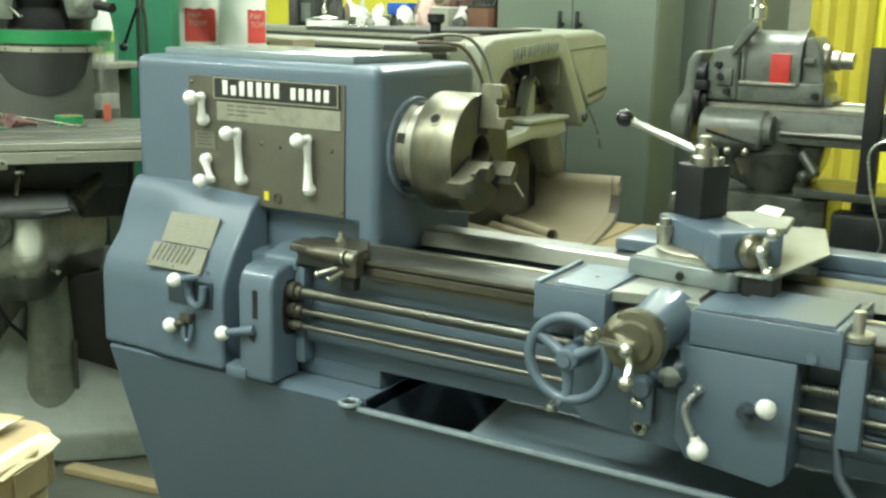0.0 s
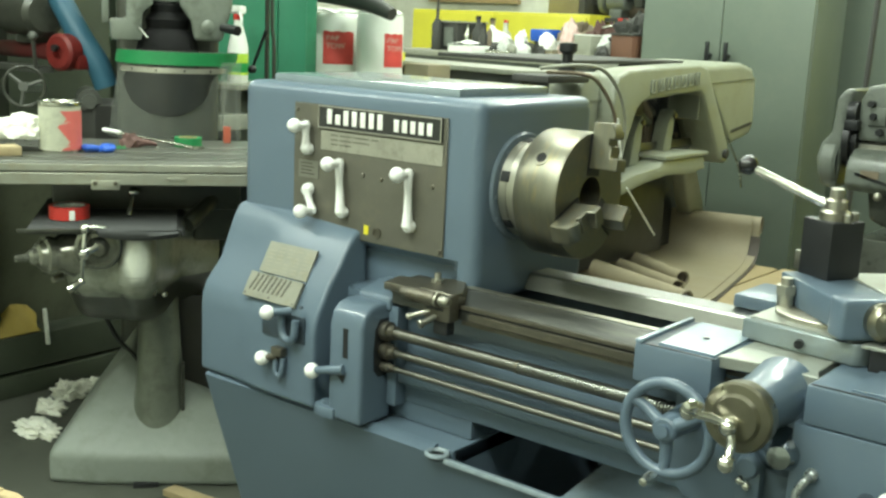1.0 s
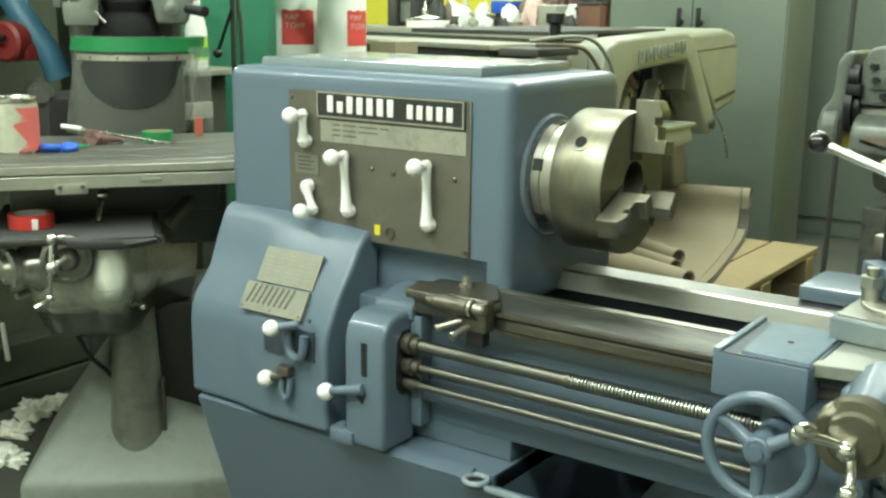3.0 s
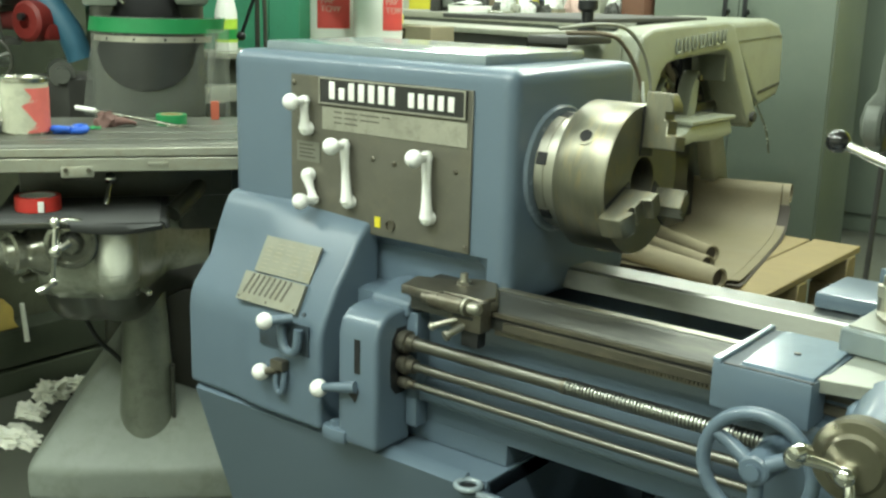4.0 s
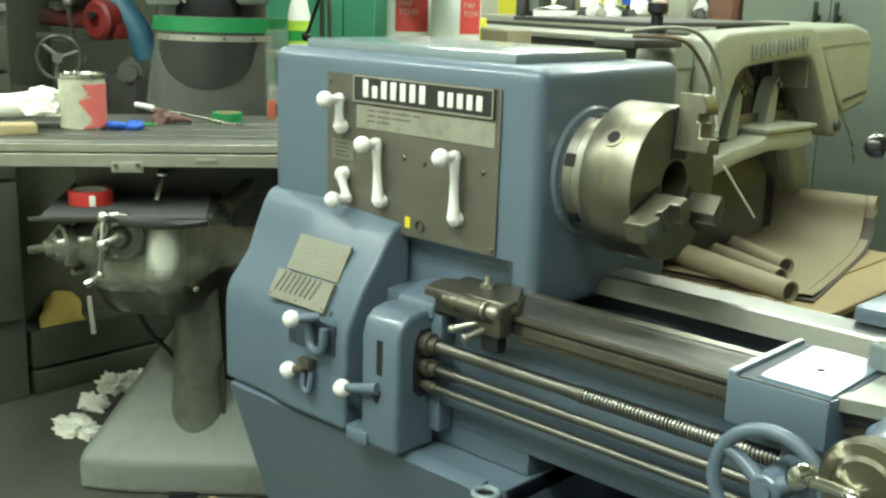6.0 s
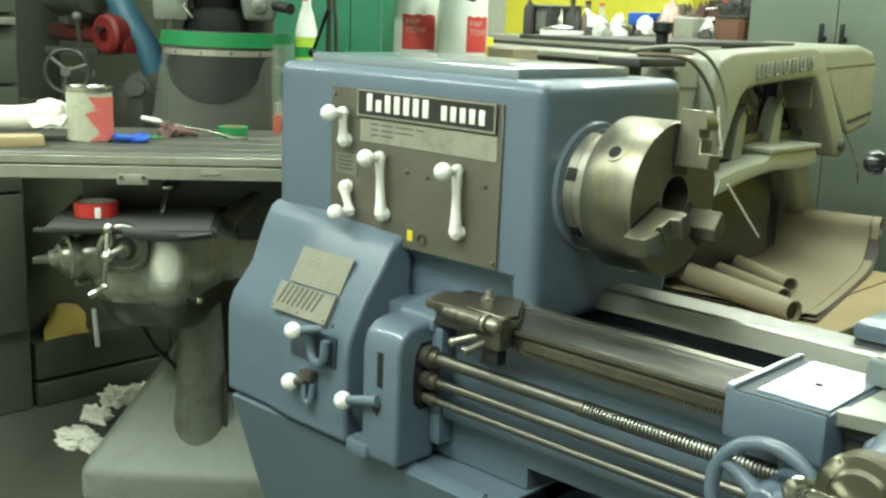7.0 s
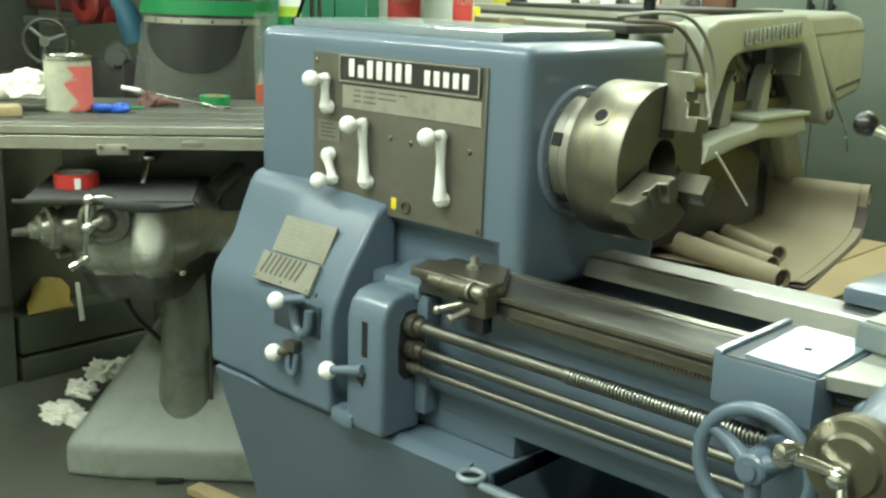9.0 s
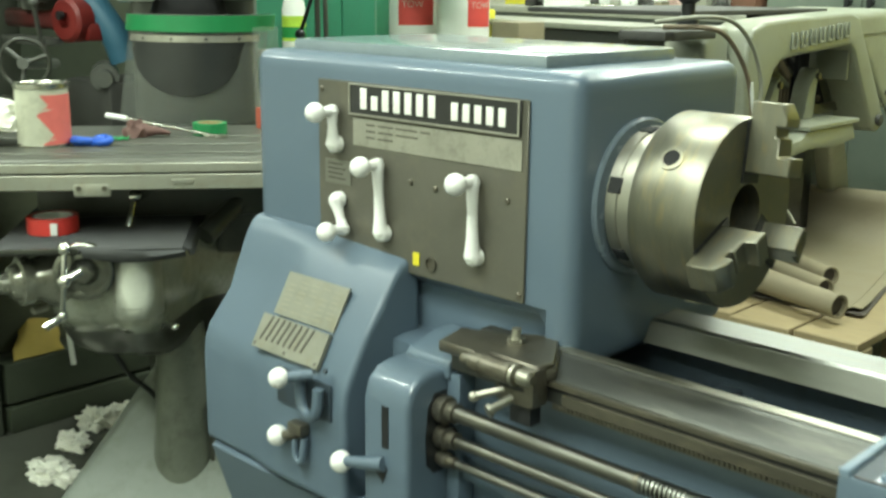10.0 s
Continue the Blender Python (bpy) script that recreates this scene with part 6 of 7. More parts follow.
part("brace", rod((-2.05, 3.58, 1.11), (-2.0, 3.83, 1.00), 0.010), DARK, saw)
part("brace", rod((-2.05, 3.80, 1.16), (-2.0, 3.95, 1.04), 0.013), CREAM_MARK, saw)
part("brace", rod((-2.05, 4.0, 1.16), (-2.0, 4.16, 0.98), 0.010), DARK, saw)
part("conduit", tube([(-1.88, 3.02, 1.25), (-1.80, 3.10, 1.248), (-1.80, 3.20, 1.222), (-1.80, 3.297, 1.145), (-1.80, 3.345, 1.07), (-1.80, 3.37, 0.98)], 0.0065, 10), BROWN, saw, "flexible brown conduit")
part("conduit", tube([(-1.88, 2.98, 1.262), (-1.81, 3.08, 1.275), (-1.80, 3.22, 1.262), (-1.80, 3.33, 1.20), (-1.795, 3.385, 1.11), (-1.795, 3.39, 1.02), (-1.795, 3.372, 0.95)], 0.006, 10), GRAY_TOP, saw, "flexible pale gray conduit")
part("feed_pipe", tube([(-1.795, 3.335, 1.10), (-1.795, 3.345, 1.06), (-1.795, 3.372, 0.985), (-1.795, 3.38, 0.95)], 0.0055, 8), PAIL, saw, "thin pale pipe")
part("stop_rod", rod((-1.80, 3.447, 0.855), (-1.80, 3.68, 0.662), 0.0035, n=10), PAIL, saw, "thin pale rod")
part("hang_wire", tube([(-1.85, 4.345, 0.985), (-1.84, 4.40, 0.92), (-1.84, 4.48, 0.84), (-1.84, 4.52, 0.76)], 0.004, 6), TIN, saw, "thin wire")
part("knob_bracket", box(-2.0, -1.86, 3.0, 3.249, 1.215, 1.239, 0.006), DARK, saw, "dark steel bracket")
part("hand_knob", turned((-1.92, 3.20, 1.24), (0, 0, 1), [(0, 0.03), (0.03, 0.028), (0.035, 0.018), (0.065, 0.018), (0.075, 0.03), (0.10, 0.03), (0.105, 0)], 20), BLACK, saw, "black hand knob")
part("top_tray", box(-2.55, -2.0, 3.3, 4.2, 1.268, 1.282, 0.003), DARK, saw, "dark steel tray")

# ---- pallet with brown sheet stock ----
pallet = thing("pallet", (-1.75, 3.9, FLOOR), "pale pine pallet on blocks carrying sheet stock", "pallet")
for k in range(5):
    part("board", box(-2.35 + 0.187 * k, -2.172 + 0.187 * k, 3.30 + 0.012 * (k % 3), 4.46 - 0.02 * (k % 2), 0.43, 0.455, 0.003, 1), CRATE_WOOD, pallet)
for y in (3.36, 3.86, 4.36):
    part("stringer", box(-2.36, -1.42, y - 0.045, y + 0.045, 0.33, 0.4298, 0.004, 1), CRATE_WOOD, pallet)
    for x in (-2.28, -1.90, -1.49):
        part("block", box(x - 0.06, x + 0.06, y - 0.06, y + 0.06, FLOOR, 0.3298, 0.004, 1), CRATE_WOOD, pallet)
stock = thing("sheet_stock", (-1.75, 4.0, 0.455), "large brown sheets curled up on the pallet", "sheet stock")


def curled(dx, dy, dz, left, curl=1.0, lift=0.0):
    """A sheet lying on the pallet: flat in front, rising behind and rolled over backwards along its top edge; lift raises its open corner."""
    prof = [(4.475 + 0.038 * math.cos(radians(a)), 0.150 + 0.038 * math.sin(radians(a))) for a in range(-150, 181, 22)]
    prof += [(4.436, 0.125), (4.431, 0.095), (4.418, 0.065), (4.392, 0.038), (4.35, 0.018), (4.28, 0.007), (4.16, 0.003), (4.02, 0.002), (3.85, 0.002), (3.68, 0.006), (3.54, 0.016)]
    if curl < 1.0:
        prof = [(4.452, 0.115), (4.447, 0.090), (4.434, 0.058), (4.406, 0.030), (4.36, 0.010), (4.28, 0.002), (4.16, 0.0), (4.02, 0.0), (3.85, 0.0), (3.68, 0.0), (3.54, 0.006)]
    rows = []
    for y, z in prof:
        x0, x1 = left + (4.45 - y) * 0.12, -1.745 + (4.45 - y) * 0.215
        row = []
        for k in range(9):
            f = k / 8
            up = lift * (max(0.0, f - 0.62) / 0.38) ** 1.5 * math.exp(-((y - 4.30) / 0.26) ** 2)
            row.append((x0 + (x1 - x0) * f + dx, y + dy + 0.1125 * (x0 - x1) * (1 - f), 0.457 + dz + z * (0.94 + 0.06 * f) + up))
        rows.append(row)
    return rows


part("sheet", sheet(curled(0.0, 0.0, 0.008, -2.26), 0.003), PAPER, stock, sharp=70)
part("sheet", sheet(curled(0.026, 0.026, 0.005, -2.22), 0.003), PAPER, stock, sharp=70)
part("sheet", sheet(curled(0.042, 0.0, 0.0, -2.20, 0.5, 0.0), 0.003), PAPER_DARK, stock, "lowest sheet painted dark for the shade between sheets", sharp=70)


def roll_tube(a, b, r, r2, label):
    """A loosely rolled sheet: a spiral wall that flares from one end to the other."""
    t = thing("rolled_sheet", (a[0], a[1], a[2] - r), label, "roll", group="rolled sheets")
    a, b = Vector(a), Vector(b)
    d = (b - a).normalized()
    u = Vector((0, 0, 1)).cross(d).normalized()
    v = d.cross(u)
    grid = []
    for i in range(7):
        f = i / 6
        c, rr = a + (b - a) * f, r + (r2 - r) * f
        grid.append([c + (u * math.cos(w) + v * math.sin(w)) * rr * (1 - 0.055 * w / (2 * math.pi)) for w in (4.3 + 2 * math.pi * 2.6 * k / 54 for k in range(55))])
    part("roll", sheet(grid, 0.002), PAPER, t, sharp=60)
    part("inner_turn", turned(a + d * 0.02, d, [(0, r * 0.72), ((b - a).length - 0.035, r2 * 0.72), ((b - a).length - 0.034, 0)], 24), PAPER_DARK, t, "inner turn painted dark for the shade in the roll")


roll_tube((-2.24, 4.05, 0.512), (-1.688, 3.714, 0.512), 0.028, 0.031, "brown rolled sheet lying on the pallet")
roll_tube((-2.13, 3.845, 0.506), (-1.650, 3.600, 0.504), 0.026, 0.030, "brown rolled sheet lying on the pallet")
roll_tube((-2.06, 3.60, 0.518), (-1.535, 3.435, 0.508), 0.042, 0.036, "wide brown rolled sheet lying on the pallet")

# ---- steel cabinet ----
cabinet = thing("steel_cabinet", (-2.35, 5.7, FLOOR), "tall gray-green two-door steel cabinet", "cabinet")
part("body", box(-2.855, -1.925, 5.42, 5.82, FLOOR, 2.05, 0.008), CABINET, cabinet)
for x0, x1, hx in ((-2.848, -2.4025, -2.455), (-2.3985, -1.932, -2.355)):
    d = part("door", box(x0, x1, 5.402, 5.4195, FLOOR + 0.09, 2.03, 0.004), CABINET, cabinet)
    part("handle", merge(rod((hx, 5.402, 1.29), (hx, 5.37, 1.29), 0.014, n=14), box(hx - 0.01, hx + 0.01, 5.36, 5.376, 1.26, 1.36, 0.004)), CHROME if hx > -2.35 else BLACK, d, "small turn handle")

locker2 = thing("steel_locker", (-1.8, 6.5, FLOOR), "narrow gray-green steel locker behind the cabinet", "locker")
part("body", box(-2.2, -1.60, 6.2, 6.8, FLOOR, 2.1, 0.008), CABINET, locker2)
part("door", box(-2.18, -1.62, 6.185, 6.199, FLOOR + 0.1, 2.08, 0.003), CABINET, locker2)

# ---- long bench with clutter ----
bench = thing("work_bench", (-4.0, 5.9, FLOOR), "long gray steel bench crowded with shop supplies", "bench")
bd = Matrix.Translation((-4.55, 5.85, 0)) @ Matrix.Rotation(radians(-12), 4, "Z")
part("top", spun(box(-0.3, 1.9, -0.35, 0.45, 1.19, 1.225, 0.005), bd), GRAY_TOP, bench)
part("apron_board", spun(box(-0.25, 1.85, -0.33, -0.30, 1.02, 1.19, 0.004), bd), GRAY2, bench)
for x in (-0.22, 1.82):
    for y in (-0.28, 0.38):
        part("leg", spun(box(x - 0.03, x + 0.03, y - 0.03, y + 0.03, FLOOR, 1.19), bd), DARK, bench)
part("shelf", spun(box(-0.2, 1.8, -0.25, 0.35, 0.5, 0.53), bd), DARK, bench)


part("front_shelf", spun(box(-0.3, 1.6, -0.80, -0.352, 1.145, 1.172, 0.004), bd), GRAY_TOP, bench)
part("front_board", spun(box(-0.25, 1.55, -0.775, -0.75, 0.98, 1.145, 0.003), bd), DARK, bench, "dark front board")


def bench_thing(name, label, category, pieces, group=""):
    t = thing(name, (-4.55, 5.85, 1.225), label, category, group=group)
    for nm, bm, mt in pieces:
        part(nm, spun(bm, bd), mt, t)
    return t


bench_thing("parts_bin", "dark gray steel parts box on the bench", "box", [("body", box(0.06, 0.24, -0.1, 0.15, 1.225, 1.40, 0.006), DARK), ("front", box(0.12, 0.21, -0.112, -0.101, 1.25, 1.37, 0.003), GRAY2), ("lid", box(0.05, 0.25, -0.11, 0.16, 1.40, 1.412, 0.004), GRAY_TOP)])


def bottle_shape(x, y, r, h, neck=0.4):
    return turned((x, y, 1.225), (0, 0, 1), [(0, r * 0.9), (0.006, r), (h * 0.62, r), (h * 0.78, r * neck), (h * 0.96, r * neck), (h * 0.965, r * neck * 1.25), (h, r * neck * 1.2), (h, 0)], 18)


bench_thing("bottle", "dark bottle with a long spout on the bench", "bottle", [("body", bottle_shape(0.085, -0.14, 0.034, 0.26, 0.3), DARK), ("spout", rod((0.085, -0.14, 1.48), (0.10, -0.15, 1.60), 0.008, 0.003, 10), DARK)], "bottles")
bench_thing("bottle", "gray plastic bottle on the bench", "bottle", [("body", bottle_shape(0.285, -0.05, 0.024, 0.17), TIN)], "bottles")
for i, (bx, by, br, bh, mt, lab) in enumerate(((0.35, -0.02, 0.036, 0.21, DARK, "dark"), (0.42, 0.04, 0.04, 0.20, BROWN, "brown"), (0.47, -0.08, 0.028, 0.17, DARK, "dark"), (0.52, 0.06, 0.036, 0.19, CAN_PAPER, "pale gray"))):
    bench_thing("bottle", lab + " bottle in the row on the bench", "bottle", [("body", bottle_shape(bx, by, br, bh), mt), ("cap", rod((bx, by, 1.225 + bh), (bx, by, 1.24 + bh), br * 0.45, n=12), RED if i == 3 else BLACK)], "bottles")
bench_thing("carton", "pale open carton on the bench", "carton", [("body", box(0.42, 0.64, -0.32, -0.16, 1.225, 1.268, 0.004), PAIL), ("flap", sheet([[(0.42, -0.325, 1.27), (0.53, -0.33, 1.285), (0.64, -0.325, 1.278)], [(0.43, -0.25, 1.285), (0.53, -0.25, 1.30), (0.64, -0.25, 1.288)]], 0.003), PAIL)])
bench_thing("funnel", "white plastic funnel lying on the bench", "funnel", [("cone", turned((0.52, -0.06, 1.39), (0.75, -0.1, -0.6), [(0, 0.012), (0.05, 0.016), (0.15, 0.062), (0.19, 0.066), (0.192, 0.05)], 20), PAIL)])
bench_thing("plastic_tray", "blue plastic tray on the bench", "tray", [("body", box(0.68, 0.86, 0.12, 0.26, 1.31, 1.385, 0.01), BLUE_PLASTIC), ("riser", box(0.70, 0.84, 0.14, 0.25, 1.225, 1.31, 0.004), DARK)])
BAGS = ((0.66, -0.14, 0.035, 0.04, 0.05, 31, DARK, "dark"), (0.60, -0.02, 0.04, 0.04, 0.06, 33, BAG, "translucent"), (0.735, -0.14, 0.034, 0.04, 0.075, 37, BAG, "translucent"), (0.775, -0.04, 0.042, 0.04, 0.10, 38, PAIL, "white"), (0.83, -0.17, 0.03, 0.03, 0.045, 39, GRAY_TOP, "gray"), (0.90, -0.10, 0.03, 0.04, 0.06, 41, DARK, "dark"), (0.955, -0.18, 0.036, 0.03, 0.05, 52, BAG, "translucent"), (1.04, -0.08, 0.045, 0.05, 0.095, 42, PAIL, "white"), (1.10, -0.19, 0.03, 0.03, 0.045, 45, DARK, "dark"), (1.12, -0.03, 0.035, 0.04, 0.08, 48, BAG, "translucent"), (1.47, -0.05, 0.045, 0.05, 0.10, 46, BAG, "translucent"), (1.53, -0.14, 0.035, 0.04, 0.06, 49, DARK, "dark"))
for bx, by, sx, sy, sz, seed, mt, lab in BAGS:
    bench_thing("plastic_bag", "crumpled " + lab + " plastic bag on the bench", "bag", [("film", crumple((bx, by, 1.225), (sx, sy, sz), seed, 4, 0.34, 2.0), mt)], "bags")
bench_thing("cloth_heap", "heap of brown cloth on the bench", "cloth", [("cloth", crumple((0.98, 0.24, 1.225), (0.12, 0.10, 0.14), 43, 4, 0.45, 3.0), BROWN)], "heaps")
bench_thing("cloth_heap", "heap of dark cloth on the bench", "cloth", [("cloth", crumple((1.22, 0.22, 1.225), (0.10, 0.10, 0.15), 44, 4, 0.45, 3.0), PURPLE)], "heaps")
bench_thing("cloth_heap", "pale pink cloth bundle on the bench", "cloth", [("cloth", crumple((1.20, -0.06, 1.225), (0.055, 0.06, 0.15), 47, 4, 0.3), LABEL_PINK)], "heaps")
bench_thing("carton", "pale gray carton on the bench", "carton", [("body", box(1.27, 1.40, -0.10, 0.05, 1.225, 1.36, 0.004), GRAY_TOP), ("edge", box(1.268, 1.402, -0.102, 0.052, 1.36, 1.366, 0.002), PAIL)])
for k, (bx, by, w, h, mt, lab) in enumerate(((0.68, 0.06, 0.045, 0.10, CAN_PAPER, "pale"), (0.93, 0.02, 0.06, 0.05, GRAY_TOP, "gray"), (1.16, -0.16, 0.05, 0.04, PAPER, "tan"), (1.42, 0.16, 0.07, 0.13, GREEN_PAINT, "green"), (1.62, 0.10, 0.06, 0.19, DARK, "dark"), (1.50, 0.22, 0.05, 0.17, RED, "red"))):
    bench_thing("supply_box", lab + " supply box among the bench clutter", "box", [("body", spun(box(-w / 2, w / 2, -0.03, 0.03, 1.225, 1.225 + h, 0.004), Matrix.Translation((bx, by, 0)) @ Matrix.Rotation(radians(17 * k - 30), 4, "Z")), mt), ("lid", spun(box(-w / 2 - 0.002, w / 2 + 0.002, -0.032, 0.032, 1.225 + h, 1.232 + h, 0.002), Matrix.Translation((bx, by, 0)) @ Matrix.Rotation(radians(17 * k - 30), 4, "Z")), GRAY_TOP)], "supply boxes")
for k, (x0, y0, x1, y1) in enumerate(((1.30, 0.10, 1.56, 0.16), (1.36, 0.20, 1.66, 0.10), (0.66, -0.22, 0.86, -0.20))):
    bench_thing("steel_bar", "steel bar lying across the bench clutter", "bar", [("bar", rod((x0, y0, 1.41 if k < 2 else 1.24), (x1, y1, 1.45 if k < 2 else 1.24), 0.009, n=10), TIN)], "bars")
bench_thing("scrap", "dark tangle of tools and scrap on the bench", "tools", [("scrap", crumple((1.56, 0.12, 1.225), (0.13, 0.14, 0.17), 53, 4, 0.45, 3), DARK)])
bench_thing("brown_box", "red-brown box at the end of the bench", "box", [("body", box(1.57, 1.72, -0.12, 0.04, 1.225, 1.37, 0.004), surface("red_brown_card", (0.13, 0.06, 0.035), 0.7, var=0.2, big=8)), ("lid", box(1.565, 1.725, -0.125, 0.045, 1.37, 1.382, 0.003), DARK)])
bench_thing("cup", "small red plastic cup on the bench", "cup", [("cup", turned((1.36, 0.24, 1.225), (0, 0, 1), [(0, 0.045), (0.24, 0.055), (0.24, 0)], 16), RED)])
single("bench_card", spun(box(0.95, 1.75, -0.34, -0.2, 1.2255, 1.229, 0.001), bd), GRAY_TOP, "flat gray card on the bench", "card")
ybox = thing("yellow_cabinet", (-4.9, 6.9, FLOOR), "bright yellow steel safety cabinet", "cabinet")
part("body", box(-5.6, -4.0, 6.75, 7.3, FLOOR, 1.50, 0.01), YELLOW, ybox)
part("door", box(-5.58, -4.82, 6.732, 6.749, 0.3, 1.48, 0.004), YELLOW, ybox)
part("door", box(-4.80, -4.02, 6.732, 6.749, 0.3, 1.48, 0.004), YELLOW, ybox)
ybox2 = thing("yellow_bin", (-4.35, 5.0, FLOOR), "yellow steel waste bin", "bin")
part("body", box(-4.42, -4.16, 4.75, 5.0, FLOOR, 1.22, 0.01), YELLOW, ybox2)
wallcl = thing("shelving", (-3.2, 8.2, FLOOR), "steel shelving with cartons against the wall", "shelves")
for z in (0.6, 1.15, 1.6, 2.05):
    part("shelf", box(-4.2, -2.4, 7.95, 8.39, z, z + 0.03), GRAY_TOP, wallcl)
for x in (-4.2, -2.44):
    part("upright", box(x, x + 0.04, 7.93, 8.39, FLOOR, 2.3), DARK, wallcl)
for i, (x, z, w, h, mt) in enumerate(((-4.1, 1.63, 0.35, 0.3, CARDBOARD), (-3.6, 1.63, 0.4, 0.25, BROWN), (-3.1, 1.63, 0.3, 0.35, PAIL), (-4.0, 1.18, 0.5, 0.3, CARDBOARD), (-3.3, 1.18, 0.4, 0.32, BROWN), (-2.8, 1.63, 0.3, 0.2, CARDBOARD))):
    single("carton", box(x, x + w, 8.0, 8.3, z, z + h, 0.005), mt, "plain carton on the steel shelving", "carton", group="shelf cartons")

rack = thing("wall_rack", (-3.95, 7.2, FLOOR), "dark steel rack holding a small gray machine", "rack")
for rx in (-4.22, -3.66):
    part("upright", box(rx, rx + 0.05, 6.95, 7.4, FLOOR, 2.2, 0.003), DARK, rack)
part("shelf", box(-4.22, -3.61, 6.95, 7.4, 1.455, 1.485, 0.004), DARK, rack)
part("back_panel", box(-4.17, -3.66, 7.36, 7.39, 1.485, 2.2), BROWN, rack, "dark back panel")
bgr = thing("bench_machine", (-3.95, 7.1, 1.485), "small gray bench machine with a round motor", "machine")
part("motor", merge(rod((-4.05, 7.1, 1.60), (-3.88, 7.08, 1.60), 0.065, n=24, round_end=0.012), box(-4.02, -3.92, 7.04, 7.16, 1.485, 1.55, 0.01)), GRAY2, bgr)
part("wheel_guard", turned((-4.06, 7.1, 1.60), (-1, 0.05, 0), [(0, 0.075), (0.01, 0.085), (0.04, 0.085), (0.05, 0.07), (0.05, 0)], 24), GRAY2, bgr)
part("arm", rod((-3.88, 7.06, 1.62), (-3.76, 7.02, 1.66), 0.022, 0.015, 14), DARK_IRON, bgr)
part("head", box(-3.80, -3.73, 6.99, 7.07, 1.56, 1.68, 0.015), DARK_IRON, bgr)
single("wall_panel", box(-6.75, -5.72, 8.33, 8.39, 1.60, 1.78, 0.004), CARDBOARD, "tan board fixed on the shop wall", "panel")
single("carton", box(-4.74, -4.44, 7.35, 7.6, 1.5005, 1.625, 0.004), PAPER, "small tan carton beside the rack", "carton")
part("top_shelf", box(-5.6, -4.3, 7.301, 7.62, 1.47, 1.50, 0.004), YELLOW, ybox)

# ---- second, gray lathe across the aisle ----
l2 = thing("small_lathe", (-0.6, 3.95, FLOOR), "gray small lathe with back-geared headstock and red plate", "lathe")
Y2 = 3.8
part("bed", extrude([(Y2, 0.93), (Y2, 1.055), (Y2 + 0.03, 1.065), (Y2 + 0.06, 1.055), (Y2 + 0.2, 1.055), (Y2 + 0.23, 1.065), (Y2 + 0.26, 1.055), (Y2 + 0.26, 0.93)], "x", -1.15, 0.7, 0.003, 1), GRAY2, l2)
part("way", merge(extrude([(Y2 - 0.002, 1.042), (Y2 - 0.002, 1.056), (Y2 + 0.03, 1.067), (Y2 + 0.05, 1.057), (Y2 + 0.05, 1.05)], "x", -1.14, 0.7), extrude([(Y2 + 0.2, 1.05), (Y2 + 0.23, 1.067), (Y2 + 0.262, 1.056), (Y2 + 0.262, 1.04)], "x", -1.08, 0.7)), STRIP_METAL, l2, "bright worn way")
part("headstock", box(-1.09, -0.752, Y2 + 0.0, Y2 + 0.24, 1.066, 1.142, 0.012, 2), GRAY2, l2)
pc = part("pulley_cover", extrude([(Y2 + 0.006, 1.135), (Y2 + 0.002, 1.22), (Y2 + 0.018, 1.268), (Y2 + 0.055, 1.298), (Y2 + 0.11, 1.312), (Y2 + 0.17, 1.298), (Y2 + 0.22, 1.25), (Y2 + 0.23, 1.135)], "x", -1.028, -0.842, 0.006, 2), GRAY2, l2)
for cx in (-1.036, -0.846):
    part("cover_rim", extrude([(Y2 - 0.004, 1.13), (Y2 - 0.008, 1.222), (Y2 + 0.012, 1.276), (Y2 + 0.052, 1.307), (Y2 + 0.11, 1.322), (Y2 + 0.175, 1.307), (Y2 + 0.23, 1.255), (Y2 + 0.24, 1.13)], "x", cx, cx + 0.012, 0.004, 2), GRAY2, pc)
part("cover_ledge", box(-1.04, -0.845, Y2 - 0.012, Y2 + 0.0, 1.126, 1.137, 0.003), STRIP_METAL, pc, "rubbed bright ledge")
part("front_bearing", merge(extrude([(-0.834, 1.142), (-0.83, 1.285), (-0.806, 1.296), (-0.782, 1.262), (-0.768, 1.19), (-0.752, 1.10), (-0.722, 1.082), (-0.722, 1.067), (-0.834, 1.067)], "y", Y2 + 0.02, Y2 + 0.22, 0.014, 3), box(-0.828, -0.79, Y2 - 0.004, Y2 + 0.03, 1.205, 1.222, 0.004)), GRAY2, l2)
part("rear_bearing", merge(extrude([(-1.15, 1.068), (-1.152, 1.20), (-1.13, 1.245), (-1.075, 1.258), (-1.042, 1.24), (-1.042, 1.068)], "y", Y2 - 0.01, Y2 + 0.2, 0.014, 3), box(-1.12, -1.06, Y2 - 0.022, Y2 - 0.009, 1.12, 1.18, 0.006)), GRAY2, l2)
part("back_gear_bracket", extrude([(-1.075, 1.235), (-1.062, 1.222), (-1.03, 1.262), (-0.985, 1.322), (-0.995, 1.342), (-1.03, 1.318)], "y", Y2 - 0.03, Y2 + 0.02, 0.006), GRAY2, l2)
part("gear_guard", merge(extrude([(-1.275, 1.0), (-1.268, 0.95), (-1.24, 0.905), (-1.20, 0.90), (-1.19, 1.05), (-1.185, 1.16), (-1.165, 1.235), (-1.20, 1.235), (-1.225, 1.20), (-1.232, 1.09), (-1.262, 1.05)], "y", Y2 - 0.02, Y2 + 0.2, 0.018, 3), turned((-1.262, Y2 + 0.04, 0.985), (1, 0, 0), [(0, 0.06), (0.01, 0.085), (0.05, 0.088), (0.06, 0.08), (0.06, 0)], 28)), GRAY2, l2)
